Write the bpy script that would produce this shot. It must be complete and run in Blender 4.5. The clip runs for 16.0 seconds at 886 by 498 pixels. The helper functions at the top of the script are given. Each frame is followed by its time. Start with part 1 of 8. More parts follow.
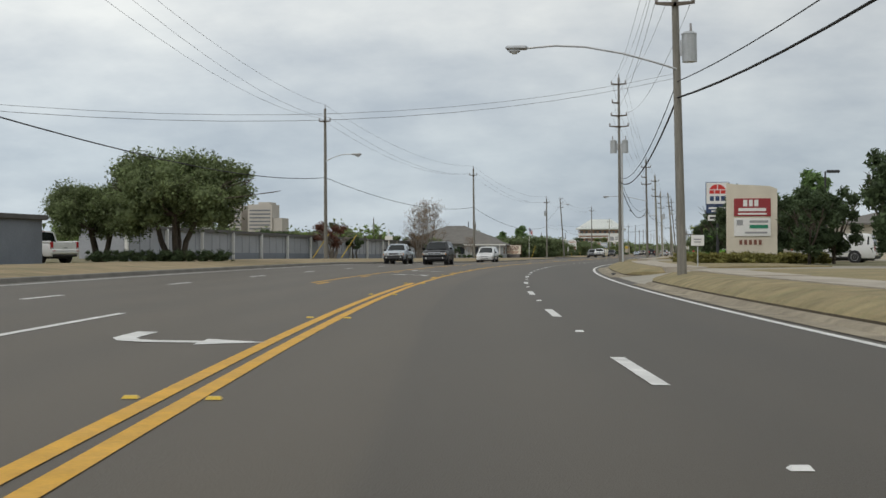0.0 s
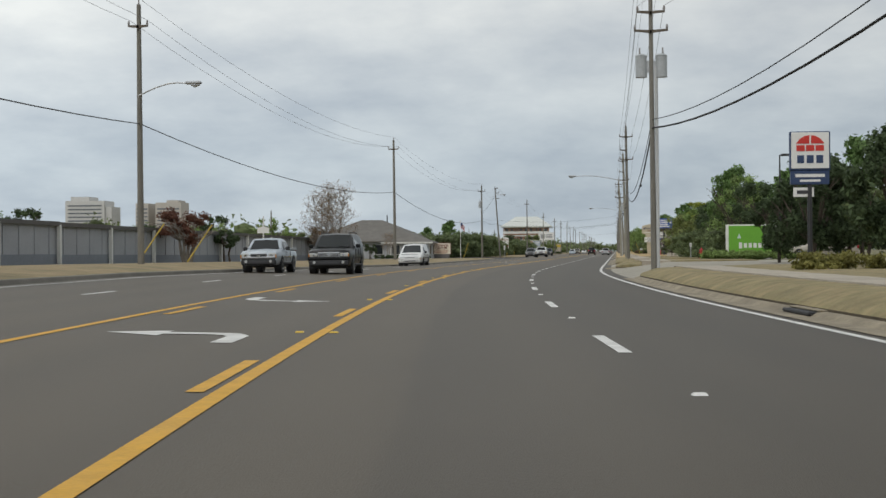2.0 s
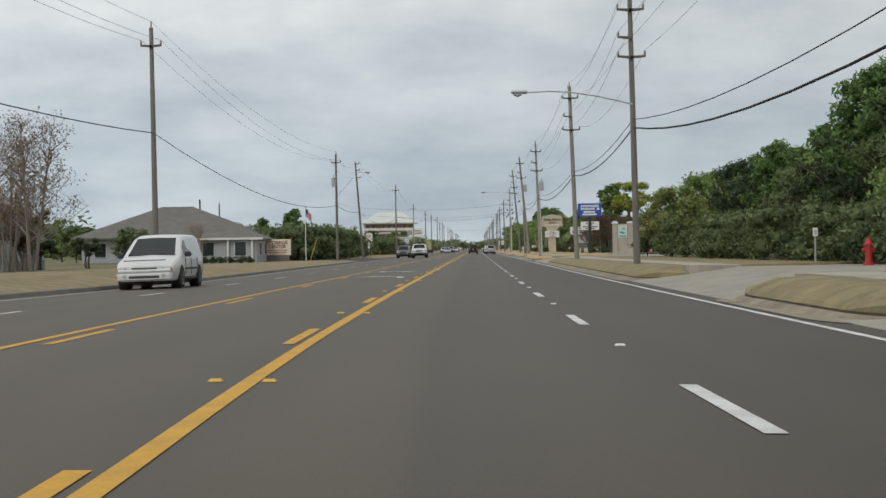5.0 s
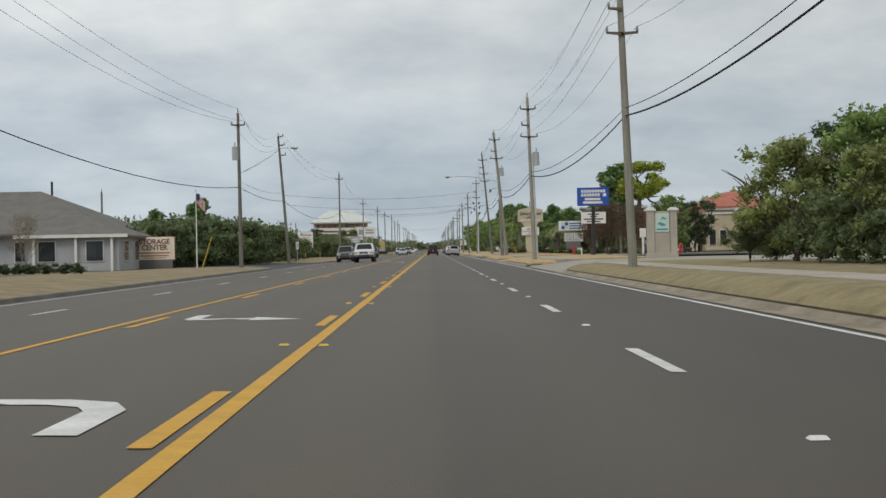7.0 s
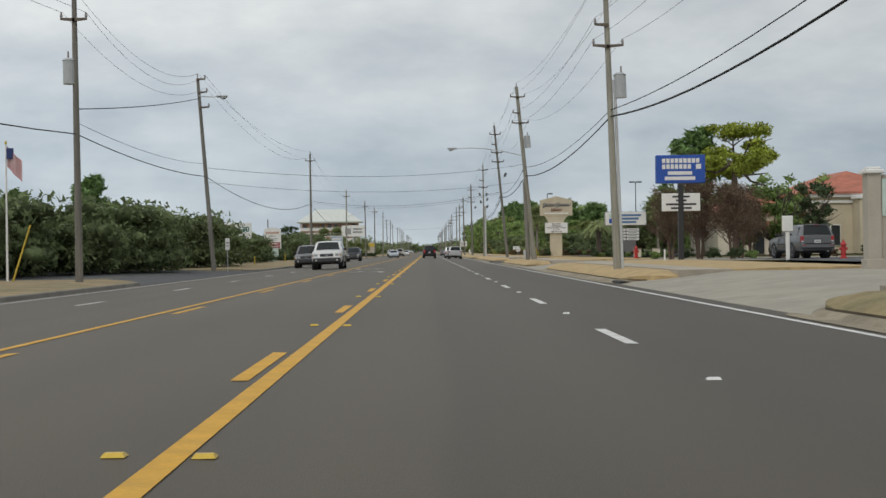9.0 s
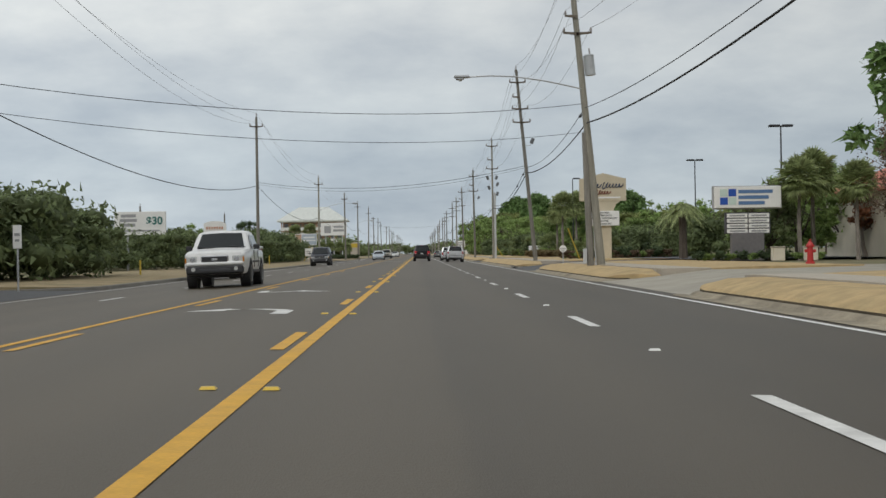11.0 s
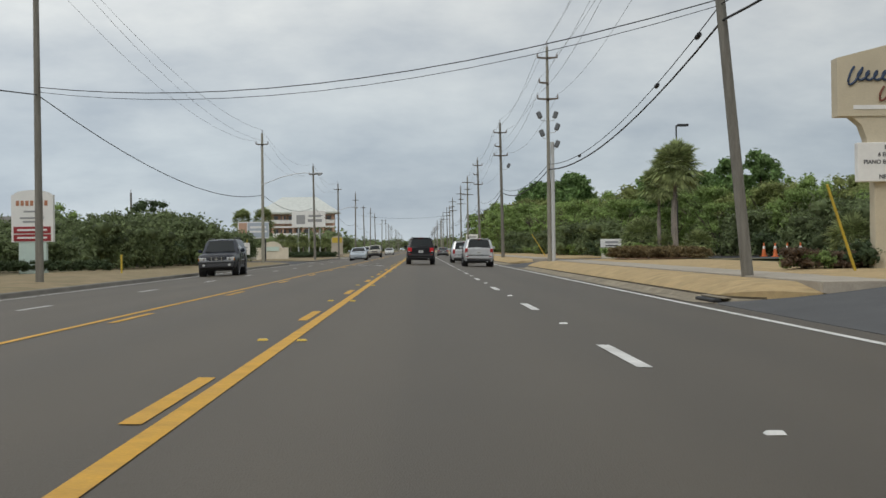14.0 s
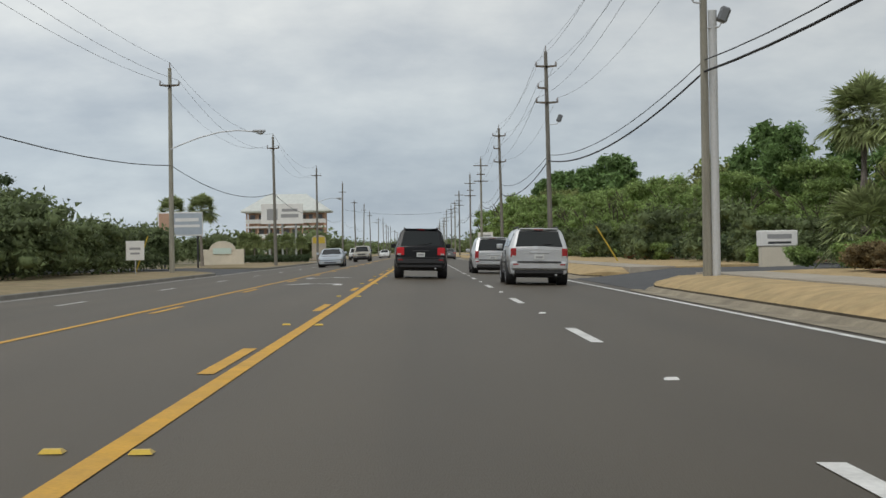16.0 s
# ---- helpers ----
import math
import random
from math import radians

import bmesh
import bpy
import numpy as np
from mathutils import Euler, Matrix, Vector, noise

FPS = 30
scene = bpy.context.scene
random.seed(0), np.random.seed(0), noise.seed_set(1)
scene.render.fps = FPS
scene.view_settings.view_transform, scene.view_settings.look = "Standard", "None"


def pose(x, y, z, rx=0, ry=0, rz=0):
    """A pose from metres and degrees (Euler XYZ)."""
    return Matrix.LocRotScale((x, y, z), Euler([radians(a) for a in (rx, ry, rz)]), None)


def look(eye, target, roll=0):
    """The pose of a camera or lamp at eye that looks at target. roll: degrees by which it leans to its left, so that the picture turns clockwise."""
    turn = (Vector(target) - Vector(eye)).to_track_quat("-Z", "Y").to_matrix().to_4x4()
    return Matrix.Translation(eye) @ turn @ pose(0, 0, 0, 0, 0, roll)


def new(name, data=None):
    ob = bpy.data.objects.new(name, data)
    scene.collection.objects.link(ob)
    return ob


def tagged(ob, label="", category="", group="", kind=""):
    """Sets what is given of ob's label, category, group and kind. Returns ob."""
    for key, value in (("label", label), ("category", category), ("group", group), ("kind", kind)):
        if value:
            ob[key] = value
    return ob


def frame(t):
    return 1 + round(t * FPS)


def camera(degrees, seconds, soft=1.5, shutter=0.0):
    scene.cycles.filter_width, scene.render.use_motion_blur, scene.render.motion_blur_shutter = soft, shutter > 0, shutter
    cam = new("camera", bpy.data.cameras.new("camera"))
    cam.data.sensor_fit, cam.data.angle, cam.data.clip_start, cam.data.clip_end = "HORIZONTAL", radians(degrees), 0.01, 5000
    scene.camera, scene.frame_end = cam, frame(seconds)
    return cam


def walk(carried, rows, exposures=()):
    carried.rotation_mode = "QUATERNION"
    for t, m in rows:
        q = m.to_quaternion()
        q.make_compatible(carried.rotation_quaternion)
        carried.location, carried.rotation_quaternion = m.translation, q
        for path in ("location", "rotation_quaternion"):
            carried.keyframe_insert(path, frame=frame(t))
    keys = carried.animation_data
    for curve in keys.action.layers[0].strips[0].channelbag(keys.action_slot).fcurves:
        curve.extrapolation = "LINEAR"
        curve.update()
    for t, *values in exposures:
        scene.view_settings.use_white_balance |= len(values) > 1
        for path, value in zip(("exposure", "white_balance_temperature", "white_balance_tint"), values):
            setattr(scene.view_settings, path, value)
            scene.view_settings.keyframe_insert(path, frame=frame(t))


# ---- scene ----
cam = camera(34.7, 16.0)
PATH = [
    (0, (13.714, -2.476, 1.018), (10.145, 17.206, 1.062), -0.08),
    (0.5, (11.620, 8.734, 1.012), (8.376, 28.473, 1.031), -0.42),
    (1, (9.665, 19.952, 1.010), (6.708, 39.734, 1.059), -0.28),
    (1.5, (7.990, 30.871, 1.033), (5.273, 50.686, 1.055), -0.27),
    (2, (6.381, 42.236, 1.023), (3.949, 62.088, 1.056), -0.31),
    (2.5, (4.948, 53.604, 1.020), (2.785, 73.487, 1.053), -0.59),
    (3, (3.704, 64.381, 1.027), (1.820, 84.294, 1.042), -0.87),
    (3.5, (2.505, 75.958, 1.031), (1.006, 95.902, 1.019), -0.38),
    (4, (1.596, 87.068, 1.031), (0.478, 107.037, 1.034), -0.33),
    (4.5, (0.924, 98.431, 1.034), (0.167, 118.418, 1.031), -0.58),
    (7, (-0.243, 154.422, 1.004), (-0.088, 174.421, 1.007), -1.02),
    (7.5, (-0.292, 165.644, 0.979), (-0.068, 185.642, 0.986), -1.03),
    (8, (-0.326, 176.900, 0.963), (-0.114, 196.899, 0.998), -0.71),
    (8.5, (-0.342, 188.480, 0.940), (-0.146, 208.478, 0.995), -0.76),
    (9, (-0.362, 199.810, 0.945), (-0.144, 219.809, 0.977), -0.80),
    (11.5, (-0.420, 256.961, 0.889), (-0.062, 276.957, 0.950), -0.91),
    (12, (-0.331, 268.240, 0.904), (0.025, 288.237, 0.981), -0.98),
    (12.5, (-0.282, 279.575, 0.914), (0.071, 299.572, 1.008), -0.97),
    (13, (-0.225, 290.658, 0.943), (0.110, 310.655, 0.991), -1.00),
    (13.5, (-0.200, 301.733, 0.950), (0.146, 321.729, 0.977), -0.82),
    (14, (-0.108, 312.584, 0.976), (0.212, 332.581, 0.976), -0.71),
    (14.5, (-0.083, 323.801, 0.957), (0.226, 343.798, 0.979), -0.52),
    (15, (-0.068, 335.300, 0.942), (0.228, 355.297, 0.976), -0.91),
    (15.5, (-0.052, 346.779, 0.914), (0.249, 366.776, 0.961), -0.93),
    (16, (-0.060, 358.174, 0.938), (0.247, 378.171, 0.968), -0.85),
]
walk(cam, [(t, look(eye, target, roll)) for t, eye, target, roll in PATH])

# ---- sky and sun: a bright overcast afternoon ----
SUN_EL, SUN_ROT = 48.0, 205.0
world = bpy.data.worlds.new("world")
scene.world = world
world.use_nodes = True
wn, wl = world.node_tree.nodes, world.node_tree.links
wbg = wn["Background"]
sky = wn.new("ShaderNodeTexSky")
sky.sky_type, sky.sun_disc = "NISHITA", False
sky.sun_elevation, sky.sun_rotation = radians(SUN_EL), radians(SUN_ROT)
skyscale = wn.new("ShaderNodeMixRGB")
skyscale.blend_type = "MULTIPLY"
skyscale.inputs[0].default_value = 1.0
skyscale.inputs[2].default_value = (0.1, 0.1, 0.1, 1)
wl.new(sky.outputs[0], skyscale.inputs[1])
wtc = wn.new("ShaderNodeTexCoord")
wsep = wn.new("ShaderNodeSeparateXYZ")
wl.new(wtc.outputs["Generated"], wsep.inputs[0])


def wmath(op, a, b):
    n = wn.new("ShaderNodeMath")
    n.operation = op
    for k, v in enumerate((a, b)):
        if isinstance(v, (int, float)):
            n.inputs[k].default_value = v
        else:
            wl.new(v, n.inputs[k])
    return n.outputs[0]


elev = wmath("ADD", wmath("MAXIMUM", wsep.outputs[2], 0.0), 0.30)
wcomb = wn.new("ShaderNodeCombineXYZ")
wl.new(wmath("DIVIDE", wsep.outputs[0], elev), wcomb.inputs[0])
wl.new(wmath("DIVIDE", wsep.outputs[1], elev), wcomb.inputs[1])


def wnoise(scale, detail, rough):
    n = wn.new("ShaderNodeTexNoise")
    n.inputs["Scale"].default_value, n.inputs["Detail"].default_value = scale, detail
    n.inputs["Roughness"].default_value = rough
    wl.new(wcomb.outputs[0], n.inputs["Vector"])
    return n.outputs["Fac"]


cloud = wmath("ADD", wmath("MULTIPLY", wnoise(1.9, 6, 0.52), 0.72), wmath("MULTIPLY", wnoise(6.5, 5, 0.6), 0.28))
wramp = wn.new("ShaderNodeValToRGB")
wramp.color_ramp.elements[0].position, wramp.color_ramp.elements[0].color = 0.36, (0.500, 0.540, 0.575, 1)
wramp.color_ramp.elements[1].position, wramp.color_ramp.elements[1].color = 0.66, (0.79, 0.81, 0.79, 1)
wl.new(cloud, wramp.inputs[0])
# the deck is bluer and darker towards the horizon
hramp = wn.new("ShaderNodeValToRGB")
hramp.color_ramp.elements[0].position, hramp.color_ramp.elements[0].color = 0.0, (0.72, 0.79, 0.87, 1)
hramp.color_ramp.elements[1].position, hramp.color_ramp.elements[1].color = 0.16, (1.0, 1.0, 1.0, 1)
mid = hramp.color_ramp.elements.new(0.065)
mid.color = (0.74, 0.80, 0.87, 1)
wl.new(wsep.outputs[2], hramp.inputs[0])
wmul = wn.new("ShaderNodeMixRGB")
wmul.blend_type = "MULTIPLY"
wmul.inputs[0].default_value = 1.0
wl.new(wramp.outputs[0], wmul.inputs[1])
wl.new(hramp.outputs[0], wmul.inputs[2])
wmix = wn.new("ShaderNodeMixRGB")
wmix.inputs[0].default_value = 0.93
wl.new(skyscale.outputs[0], wmix.inputs[1])
wl.new(wmul.outputs[0], wmix.inputs[2])
# the deck thickens gently towards the east
east = wn.new("ShaderNodeMapRange")
east.inputs["From Min"].default_value, east.inputs["From Max"].default_value = -0.40, 0.45
east.inputs["To Min"].default_value, east.inputs["To Max"].default_value = 1.10, 0.82
wl.new(wsep.outputs[0], east.inputs["Value"])
wdim = wn.new("ShaderNodeVectorMath")
wdim.operation = "SCALE"
wl.new(wmix.outputs[0], wdim.inputs[0])
wl.new(east.outputs[0], wdim.inputs["Scale"])
wl.new(wdim.outputs[0], wbg.inputs[0])
wbg.inputs[1].default_value = 1.045

sun_data = bpy.data.lights.new("sun", "SUN")
sun_data.energy, sun_data.angle, sun_data.color = 0.9, radians(25), (1.0, 0.96, 0.9)
sun = new("sun", sun_data)
sun.matrix_world = look((0, 0, 80), Vector((0, 0, 80)) - Vector((
    math.cos(radians(SUN_EL)) * math.sin(radians(SUN_ROT)), math.cos(radians(SUN_EL)) * math.cos(radians(SUN_ROT)),
    math.sin(radians(SUN_EL)))))


# ---- materials ----
def mat(name, color, rough=0.8, var=0.25, scale=3.0, fine=40.0, metal=0.0, bump=0.0, bump_scale=None, second=None, mixscale=0.4,
        per_object=0.0, island=0.0, coat=0.0, stretch=(1, 1, 1), sss=False):
    """A plain surface with variation at two scales, an optional second colour in large blotches and a fine relief."""
    m = bpy.data.materials.new(name)
    m.use_nodes = True
    n, l = m.node_tree.nodes, m.node_tree.links
    b = n["Principled BSDF"]
    b.inputs["Roughness"].default_value, b.inputs["Metallic"].default_value = rough, metal
    b.inputs["Coat Weight"].default_value = coat
    tc = n.new("ShaderNodeTexCoord")
    mp = n.new("ShaderNodeMapping")
    mp.inputs["Scale"].default_value = stretch
    l.new(tc.outputs["Object"], mp.inputs[0])

    def noise_node(sc, detail=4, rgh=0.6):
        t = n.new("ShaderNodeTexNoise")
        t.inputs["Scale"].default_value, t.inputs["Detail"].default_value = sc, detail
        t.inputs["Roughness"].default_value = rgh
        l.new(mp.outputs[0], t.inputs["Vector"])
        return t.outputs["Fac"]

    def shade(col, fac_socket, amount):
        r = n.new("ShaderNodeMapRange")
        r.inputs["From Min"].default_value, r.inputs["From Max"].default_value = 0.3, 0.7
        r.inputs["To Min"].default_value, r.inputs["To Max"].default_value = 1 - amount, 1 + amount
        l.new(fac_socket, r.inputs["Value"])
        x = n.new("ShaderNodeVectorMath")
        x.operation = "SCALE"
        l.new(col, x.inputs[0])
        l.new(r.outputs[0], x.inputs["Scale"])
        return x.outputs[0]

    rgb = n.new("ShaderNodeRGB")
    rgb.outputs[0].default_value = (*color, 1)
    col = rgb.outputs[0]
    if second:
        mx = n.new("ShaderNodeMixRGB")
        rr = n.new("ShaderNodeMapRange")
        rr.inputs["From Min"].default_value, rr.inputs["From Max"].default_value = 0.42, 0.6
        l.new(noise_node(mixscale, 5, 0.65), rr.inputs["Value"])
        l.new(rr.outputs[0], mx.inputs[0])
        l.new(col, mx.inputs[1])
        mx.inputs[2].default_value = (*second, 1)
        col = mx.outputs[0]
    if var:
        col = shade(col, noise_node(scale), var)
        col = shade(col, noise_node(fine, 2), var * 0.6)
    if per_object or island:
        if per_object:
            oi = n.new("ShaderNodeObjectInfo")
            sock, amt = oi.outputs["Random"], per_object
        else:
            ge = n.new("ShaderNodeNewGeometry")
            sock, amt = ge.outputs["Random Per Island"], island
        r = n.new("ShaderNodeMapRange")
        r.inputs["To Min"].default_value, r.inputs["To Max"].default_value = 1 - amt, 1 + amt
        l.new(sock, r.inputs["Value"])
        x = n.new("ShaderNodeVectorMath")
        x.operation = "SCALE"
        l.new(col, x.inputs[0])
        l.new(r.outputs[0], x.inputs["Scale"])
        col = x.outputs[0]
    l.new(col, b.inputs["Base Color"])
    if bump:
        bp = n.new("ShaderNodeBump")
        bp.inputs["Strength"].default_value, bp.inputs["Distance"].default_value = bump, 0.02
        l.new(noise_node(bump_scale or fine, 4), bp.inputs["Height"])
        l.new(bp.outputs[0], b.inputs["Normal"])
    return m


def leaf_mat(name, color, island=0.45):
    m = mat(name, color, rough=0.65, var=0.3, scale=0.8, fine=4, island=island)
    b = m.node_tree.nodes["Principled BSDF"]
    b.inputs["Transmission Weight"].default_value = 0.0
    b.inputs["Specular IOR Level"].default_value = 0.25
    n, l = m.node_tree.nodes, m.node_tree.links
    tr = n.new("ShaderNodeBsdfTranslucent")
    l.new(b.inputs["Base Color"].links[0].from_socket, tr.inputs["Color"])
    mx = n.new("ShaderNodeMixShader")
    mx.inputs[0].default_value = 0.35
    l.new(b.outputs[0], mx.inputs[1])
    l.new(tr.outputs[0], mx.inputs[2])
    l.new(mx.outputs[0], n["Material Output"].inputs["Surface"])
    return m


def glow_mat(name, color, strength):
    m = bpy.data.materials.new(name)
    m.use_nodes = True
    b = m.node_tree.nodes["Principled BSDF"]
    b.inputs["Base Color"].default_value = (*color, 1)
    b.inputs["Emission Color"].default_value = (*color, 1)
    b.inputs["Emission Strength"].default_value = strength
    return m


def glass_mat(name, color, rough=0.03):
    m = mat(name, color, rough=rough, var=0.0)
    m.node_tree.nodes["Principled BSDF"].inputs["Specular IOR Level"].default_value = 0.5
    return m


def asphalt_mat():
    """Aged asphalt: speckled aggregate, paler wheel tracks along the lanes, an oily band between them, sealed cracks."""
    m = mat("asphalt", (0.066, 0.052, 0.033), rough=0.55, var=0.10, scale=0.35, fine=55, bump=0.35, bump_scale=90,
            second=(0.073, 0.058, 0.039), mixscale=0.08, stretch=(1, 0.25, 1))
    n, l = m.node_tree.nodes, m.node_tree.links
    b = n["Principled BSDF"]
    b.inputs["Specular IOR Level"].default_value = 0.5
    b.inputs["Specular Tint"].default_value = (1.0, 0.87, 0.70, 1)
    old = b.inputs["Base Color"].links[0].from_socket
    at = n.new("ShaderNodeAttribute")
    at.attribute_name = "lane"
    wv = n.new("ShaderNodeMath")
    wv.operation = "MULTIPLY"
    wv.inputs[1].default_value = 2 * math.pi * 2 / 3.55
    l.new(at.outputs["Fac"], wv.inputs[0])
    sn = n.new("ShaderNodeMath")
    sn.operation = "COSINE"
    l.new(wv.outputs[0], sn.inputs[0])
    r = n.new("ShaderNodeMapRange")
    r.inputs["From Min"].default_value, r.inputs["From Max"].default_value = -1, 1
    r.inputs["To Min"].default_value, r.inputs["To Max"].default_value = 1.06, 0.92
    l.new(sn.outputs[0], r.inputs["Value"])
    x = n.new("ShaderNodeVectorMath")
    x.operation = "SCALE"
    l.new(old, x.inputs[0])
    l.new(r.outputs[0], x.inputs["Scale"])
    # the outer half was laid apart, with darker stone: the joint runs down the middle of the inner lane and wanders a
    # little; the dimming at the view's lower right is painted in too
    wob = n.new("ShaderNodeTexNoise")
    wob.inputs["Scale"].default_value = 0.12
    l.new(n["Texture Coordinate"].outputs["Object"], wob.inputs["Vector"])
    sh = n.new("ShaderNodeMath")
    sh.operation = "MULTIPLY_ADD"
    sh.inputs[1].default_value = 0.35
    l.new(wob.outputs["Fac"], sh.inputs[0])
    l.new(at.outputs["Fac"], sh.inputs[2])
    r2 = n.new("ShaderNodeValToRGB")
    r2.color_ramp.elements[0].position, r2.color_ramp.elements[0].color = 0.0, (1, 1, 1, 1)
    r2.color_ramp.elements[1].position, r2.color_ramp.elements[1].color = 1.0, (0.64, 0.655, 0.67, 1)
    for pos, c in ((0.335, (0.99, 0.985, 0.98, 1)), (0.352, (0.78, 0.78, 0.78, 1)), (0.368, (0.78, 0.78, 0.78, 1)), (0.385, (0.84, 0.845, 0.855, 1)), (0.60, (0.80, 0.81, 0.82, 1)), (0.68, (0.66, 0.675, 0.69, 1))):
        r2.color_ramp.elements.new(pos).color = c
    mr = n.new("ShaderNodeMapRange")
    mr.inputs["From Min"].default_value, mr.inputs["From Max"].default_value = -4.5, 3.0
    l.new(sh.outputs[0], mr.inputs["Value"])
    l.new(mr.outputs[0], r2.inputs[0])
    # the outer half's darkening eases off down the straight
    sp = n.new("ShaderNodeSeparateXYZ")
    l.new(n["Texture Coordinate"].outputs["Object"], sp.inputs[0])
    ease = n.new("ShaderNodeMapRange")
    ease.inputs["From Min"].default_value, ease.inputs["From Max"].default_value = 250, 320
    ease.inputs["To Min"].default_value, ease.inputs["To Max"].default_value = 1.0, 0.45
    l.new(sp.outputs[1], ease.inputs["Value"])
    r2m = n.new("ShaderNodeMixRGB")
    r2m.inputs[1].default_value = (1, 1, 1, 1)
    l.new(ease.outputs[0], r2m.inputs[0])
    l.new(r2.outputs[0], r2m.inputs[2])
    # long thin cracks along and across the lanes
    mp2 = n.new("ShaderNodeMapping")
    mp2.inputs["Scale"].default_value = (0.30, 0.07, 1)
    l.new(n["Texture Coordinate"].outputs["Object"], mp2.inputs[0])
    vor = n.new("ShaderNodeTexVoronoi")
    vor.feature = "DISTANCE_TO_EDGE"
    vor.inputs["Scale"].default_value = 1.0
    l.new(mp2.outputs[0], vor.inputs["Vector"])
    r3 = n.new("ShaderNodeMapRange")
    r3.inputs["From Min"].default_value, r3.inputs["From Max"].default_value = 0.0, 0.006
    r3.inputs["To Min"].default_value, r3.inputs["To Max"].default_value = 0.95, 1.0
    l.new(vor.outputs["Distance"], r3.inputs["Value"])
    col = x.outputs[0]
    tint = n.new("ShaderNodeMixRGB")
    tint.blend_type = "MULTIPLY"
    tint.inputs[0].default_value = 1.0
    l.new(col, tint.inputs[1])
    l.new(r2m.outputs[0], tint.inputs[2])
    y = n.new("ShaderNodeVectorMath")
    y.operation = "SCALE"
    l.new(tint.outputs[0], y.inputs[0])
    l.new(r3.outputs[0], y.inputs["Scale"])
    col = y.outputs[0]
    l.new(col, b.inputs["Base Color"])
    return m


M = {}
M["asphalt"] = asphalt_mat()
M["asphalt_dark"] = mat("asphalt_dark", (0.085, 0.086, 0.088), 0.9, 0.15, 0.5, 50, bump=0.3)
M["white_paint"] = mat("white_paint", (0.72, 0.71, 0.68), 0.7, 0.12, 2.5, 30, second=(0.60, 0.59, 0.56), mixscale=1.5)
M["yellow_paint"] = mat("yellow_paint", (0.64, 0.345, 0.025), 0.7, 0.12, 2.5, 30, second=(0.60, 0.33, 0.04), mixscale=1.5)
M["concrete"] = mat("concrete", (0.43, 0.38, 0.31), 0.9, 0.14, 0.7, 25, bump=0.3, second=(0.33, 0.29, 0.235), mixscale=0.5)
M["drive_concrete"] = mat("drive_concrete", (0.365, 0.335, 0.275), 0.9, 0.08, 1.4, 30, bump=0.3, second=(0.315, 0.29, 0.24), mixscale=0.5)
M["curb_tan"] = mat("curb_tan", (0.31, 0.265, 0.19), 0.95, 0.22, 0.9, 20, bump=0.5, second=(0.235, 0.20, 0.145), mixscale=0.7)
M["curb_dark"] = mat("curb_dark", (0.20, 0.185, 0.16), 0.9, 0.2, 1.0, 25, bump=0.3)
M["dry_grass"] = mat("dry_grass", (0.49, 0.352, 0.178), 0.95, 0.16, 2.2, 45, bump=0.7, bump_scale=35, second=(0.41, 0.305, 0.155), mixscale=0.9)
M["green_grass"] = mat("green_grass", (0.29, 0.23, 0.12), 0.95, 0.25, 1.2, 30, bump=0.7, bump_scale=35, second=(0.235, 0.20, 0.10), mixscale=1.1)
M["left_grass"] = mat("left_grass", (0.31, 0.235, 0.135), 0.95, 0.22, 1.2, 30, bump=0.7, bump_scale=35, second=(0.23, 0.19, 0.10), mixscale=0.5)
M["yard"] = mat("yard", (0.20, 0.165, 0.09), 0.95, 0.3, 0.4, 12, bump=0.5, second=(0.12, 0.125, 0.055), mixscale=0.15)
M["soil_shade"] = mat("soil_shade", (0.085, 0.066, 0.04), 0.95, 0.3, 2, 25)
M["mulch"] = mat("mulch", (0.22, 0.10, 0.05), 0.95, 0.3, 2, 25, bump=0.8)
M["wood_pole"] = mat("wood_pole", (0.200, 0.188, 0.162), 0.9, 0.25, 1.2, 14, bump=0.5, stretch=(6, 6, 0.5), per_object=0.15)
M["wood_pole_pale"] = mat("wood_pole_pale", (0.30, 0.285, 0.235), 0.9, 0.22, 1.2, 14, bump=0.5, stretch=(6, 6, 0.5), per_object=0.1)
M["arm_wood"] = mat("arm_wood", (0.15, 0.125, 0.10), 0.9, 0.2, 3, 20)
M["galv"] = mat("galv", (0.50, 0.51, 0.52), 0.5, 0.1, 3, 20, metal=0.6)
M["grey_pipe"] = mat("grey_pipe", (0.52, 0.53, 0.53), 0.6, 0.08, 1, 15)
M["transformer"] = mat("transformer", (0.42, 0.44, 0.45), 0.5, 0.1, 3, 20)
M["ceramic"] = mat("ceramic", (0.30, 0.28, 0.27), 0.3, 0.05)
M["cable"] = mat("cable", (0.02, 0.02, 0.022), 0.7, 0.0)
M["wire"] = mat("wire", (0.16, 0.16, 0.17), 0.5, 0.0)
M["bark"] = mat("bark", (0.10, 0.08, 0.062), 0.95, 0.3, 3, 20, bump=0.7, stretch=(3, 3, 0.7))
M["bark_grey"] = mat("bark_grey", (0.24, 0.21, 0.18), 0.95, 0.3, 3, 20, bump=0.6, stretch=(3, 3, 0.7))
M["twig_brown"] = mat("twig_brown", (0.15, 0.10, 0.078), 0.95, 0.2, 3, 20)
M["slab"] = mat("slab", (0.45, 0.40, 0.325), 0.9, 0.14, 0.8, 25, bump=0.3, second=(0.36, 0.315, 0.255), mixscale=0.6, per_object=0.08)
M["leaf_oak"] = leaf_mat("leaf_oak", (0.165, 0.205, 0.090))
M["leaf_dark"] = leaf_mat("leaf_dark", (0.079, 0.112, 0.053))
M["leaf_pine"] = leaf_mat("leaf_pine", (0.165, 0.259, 0.090))
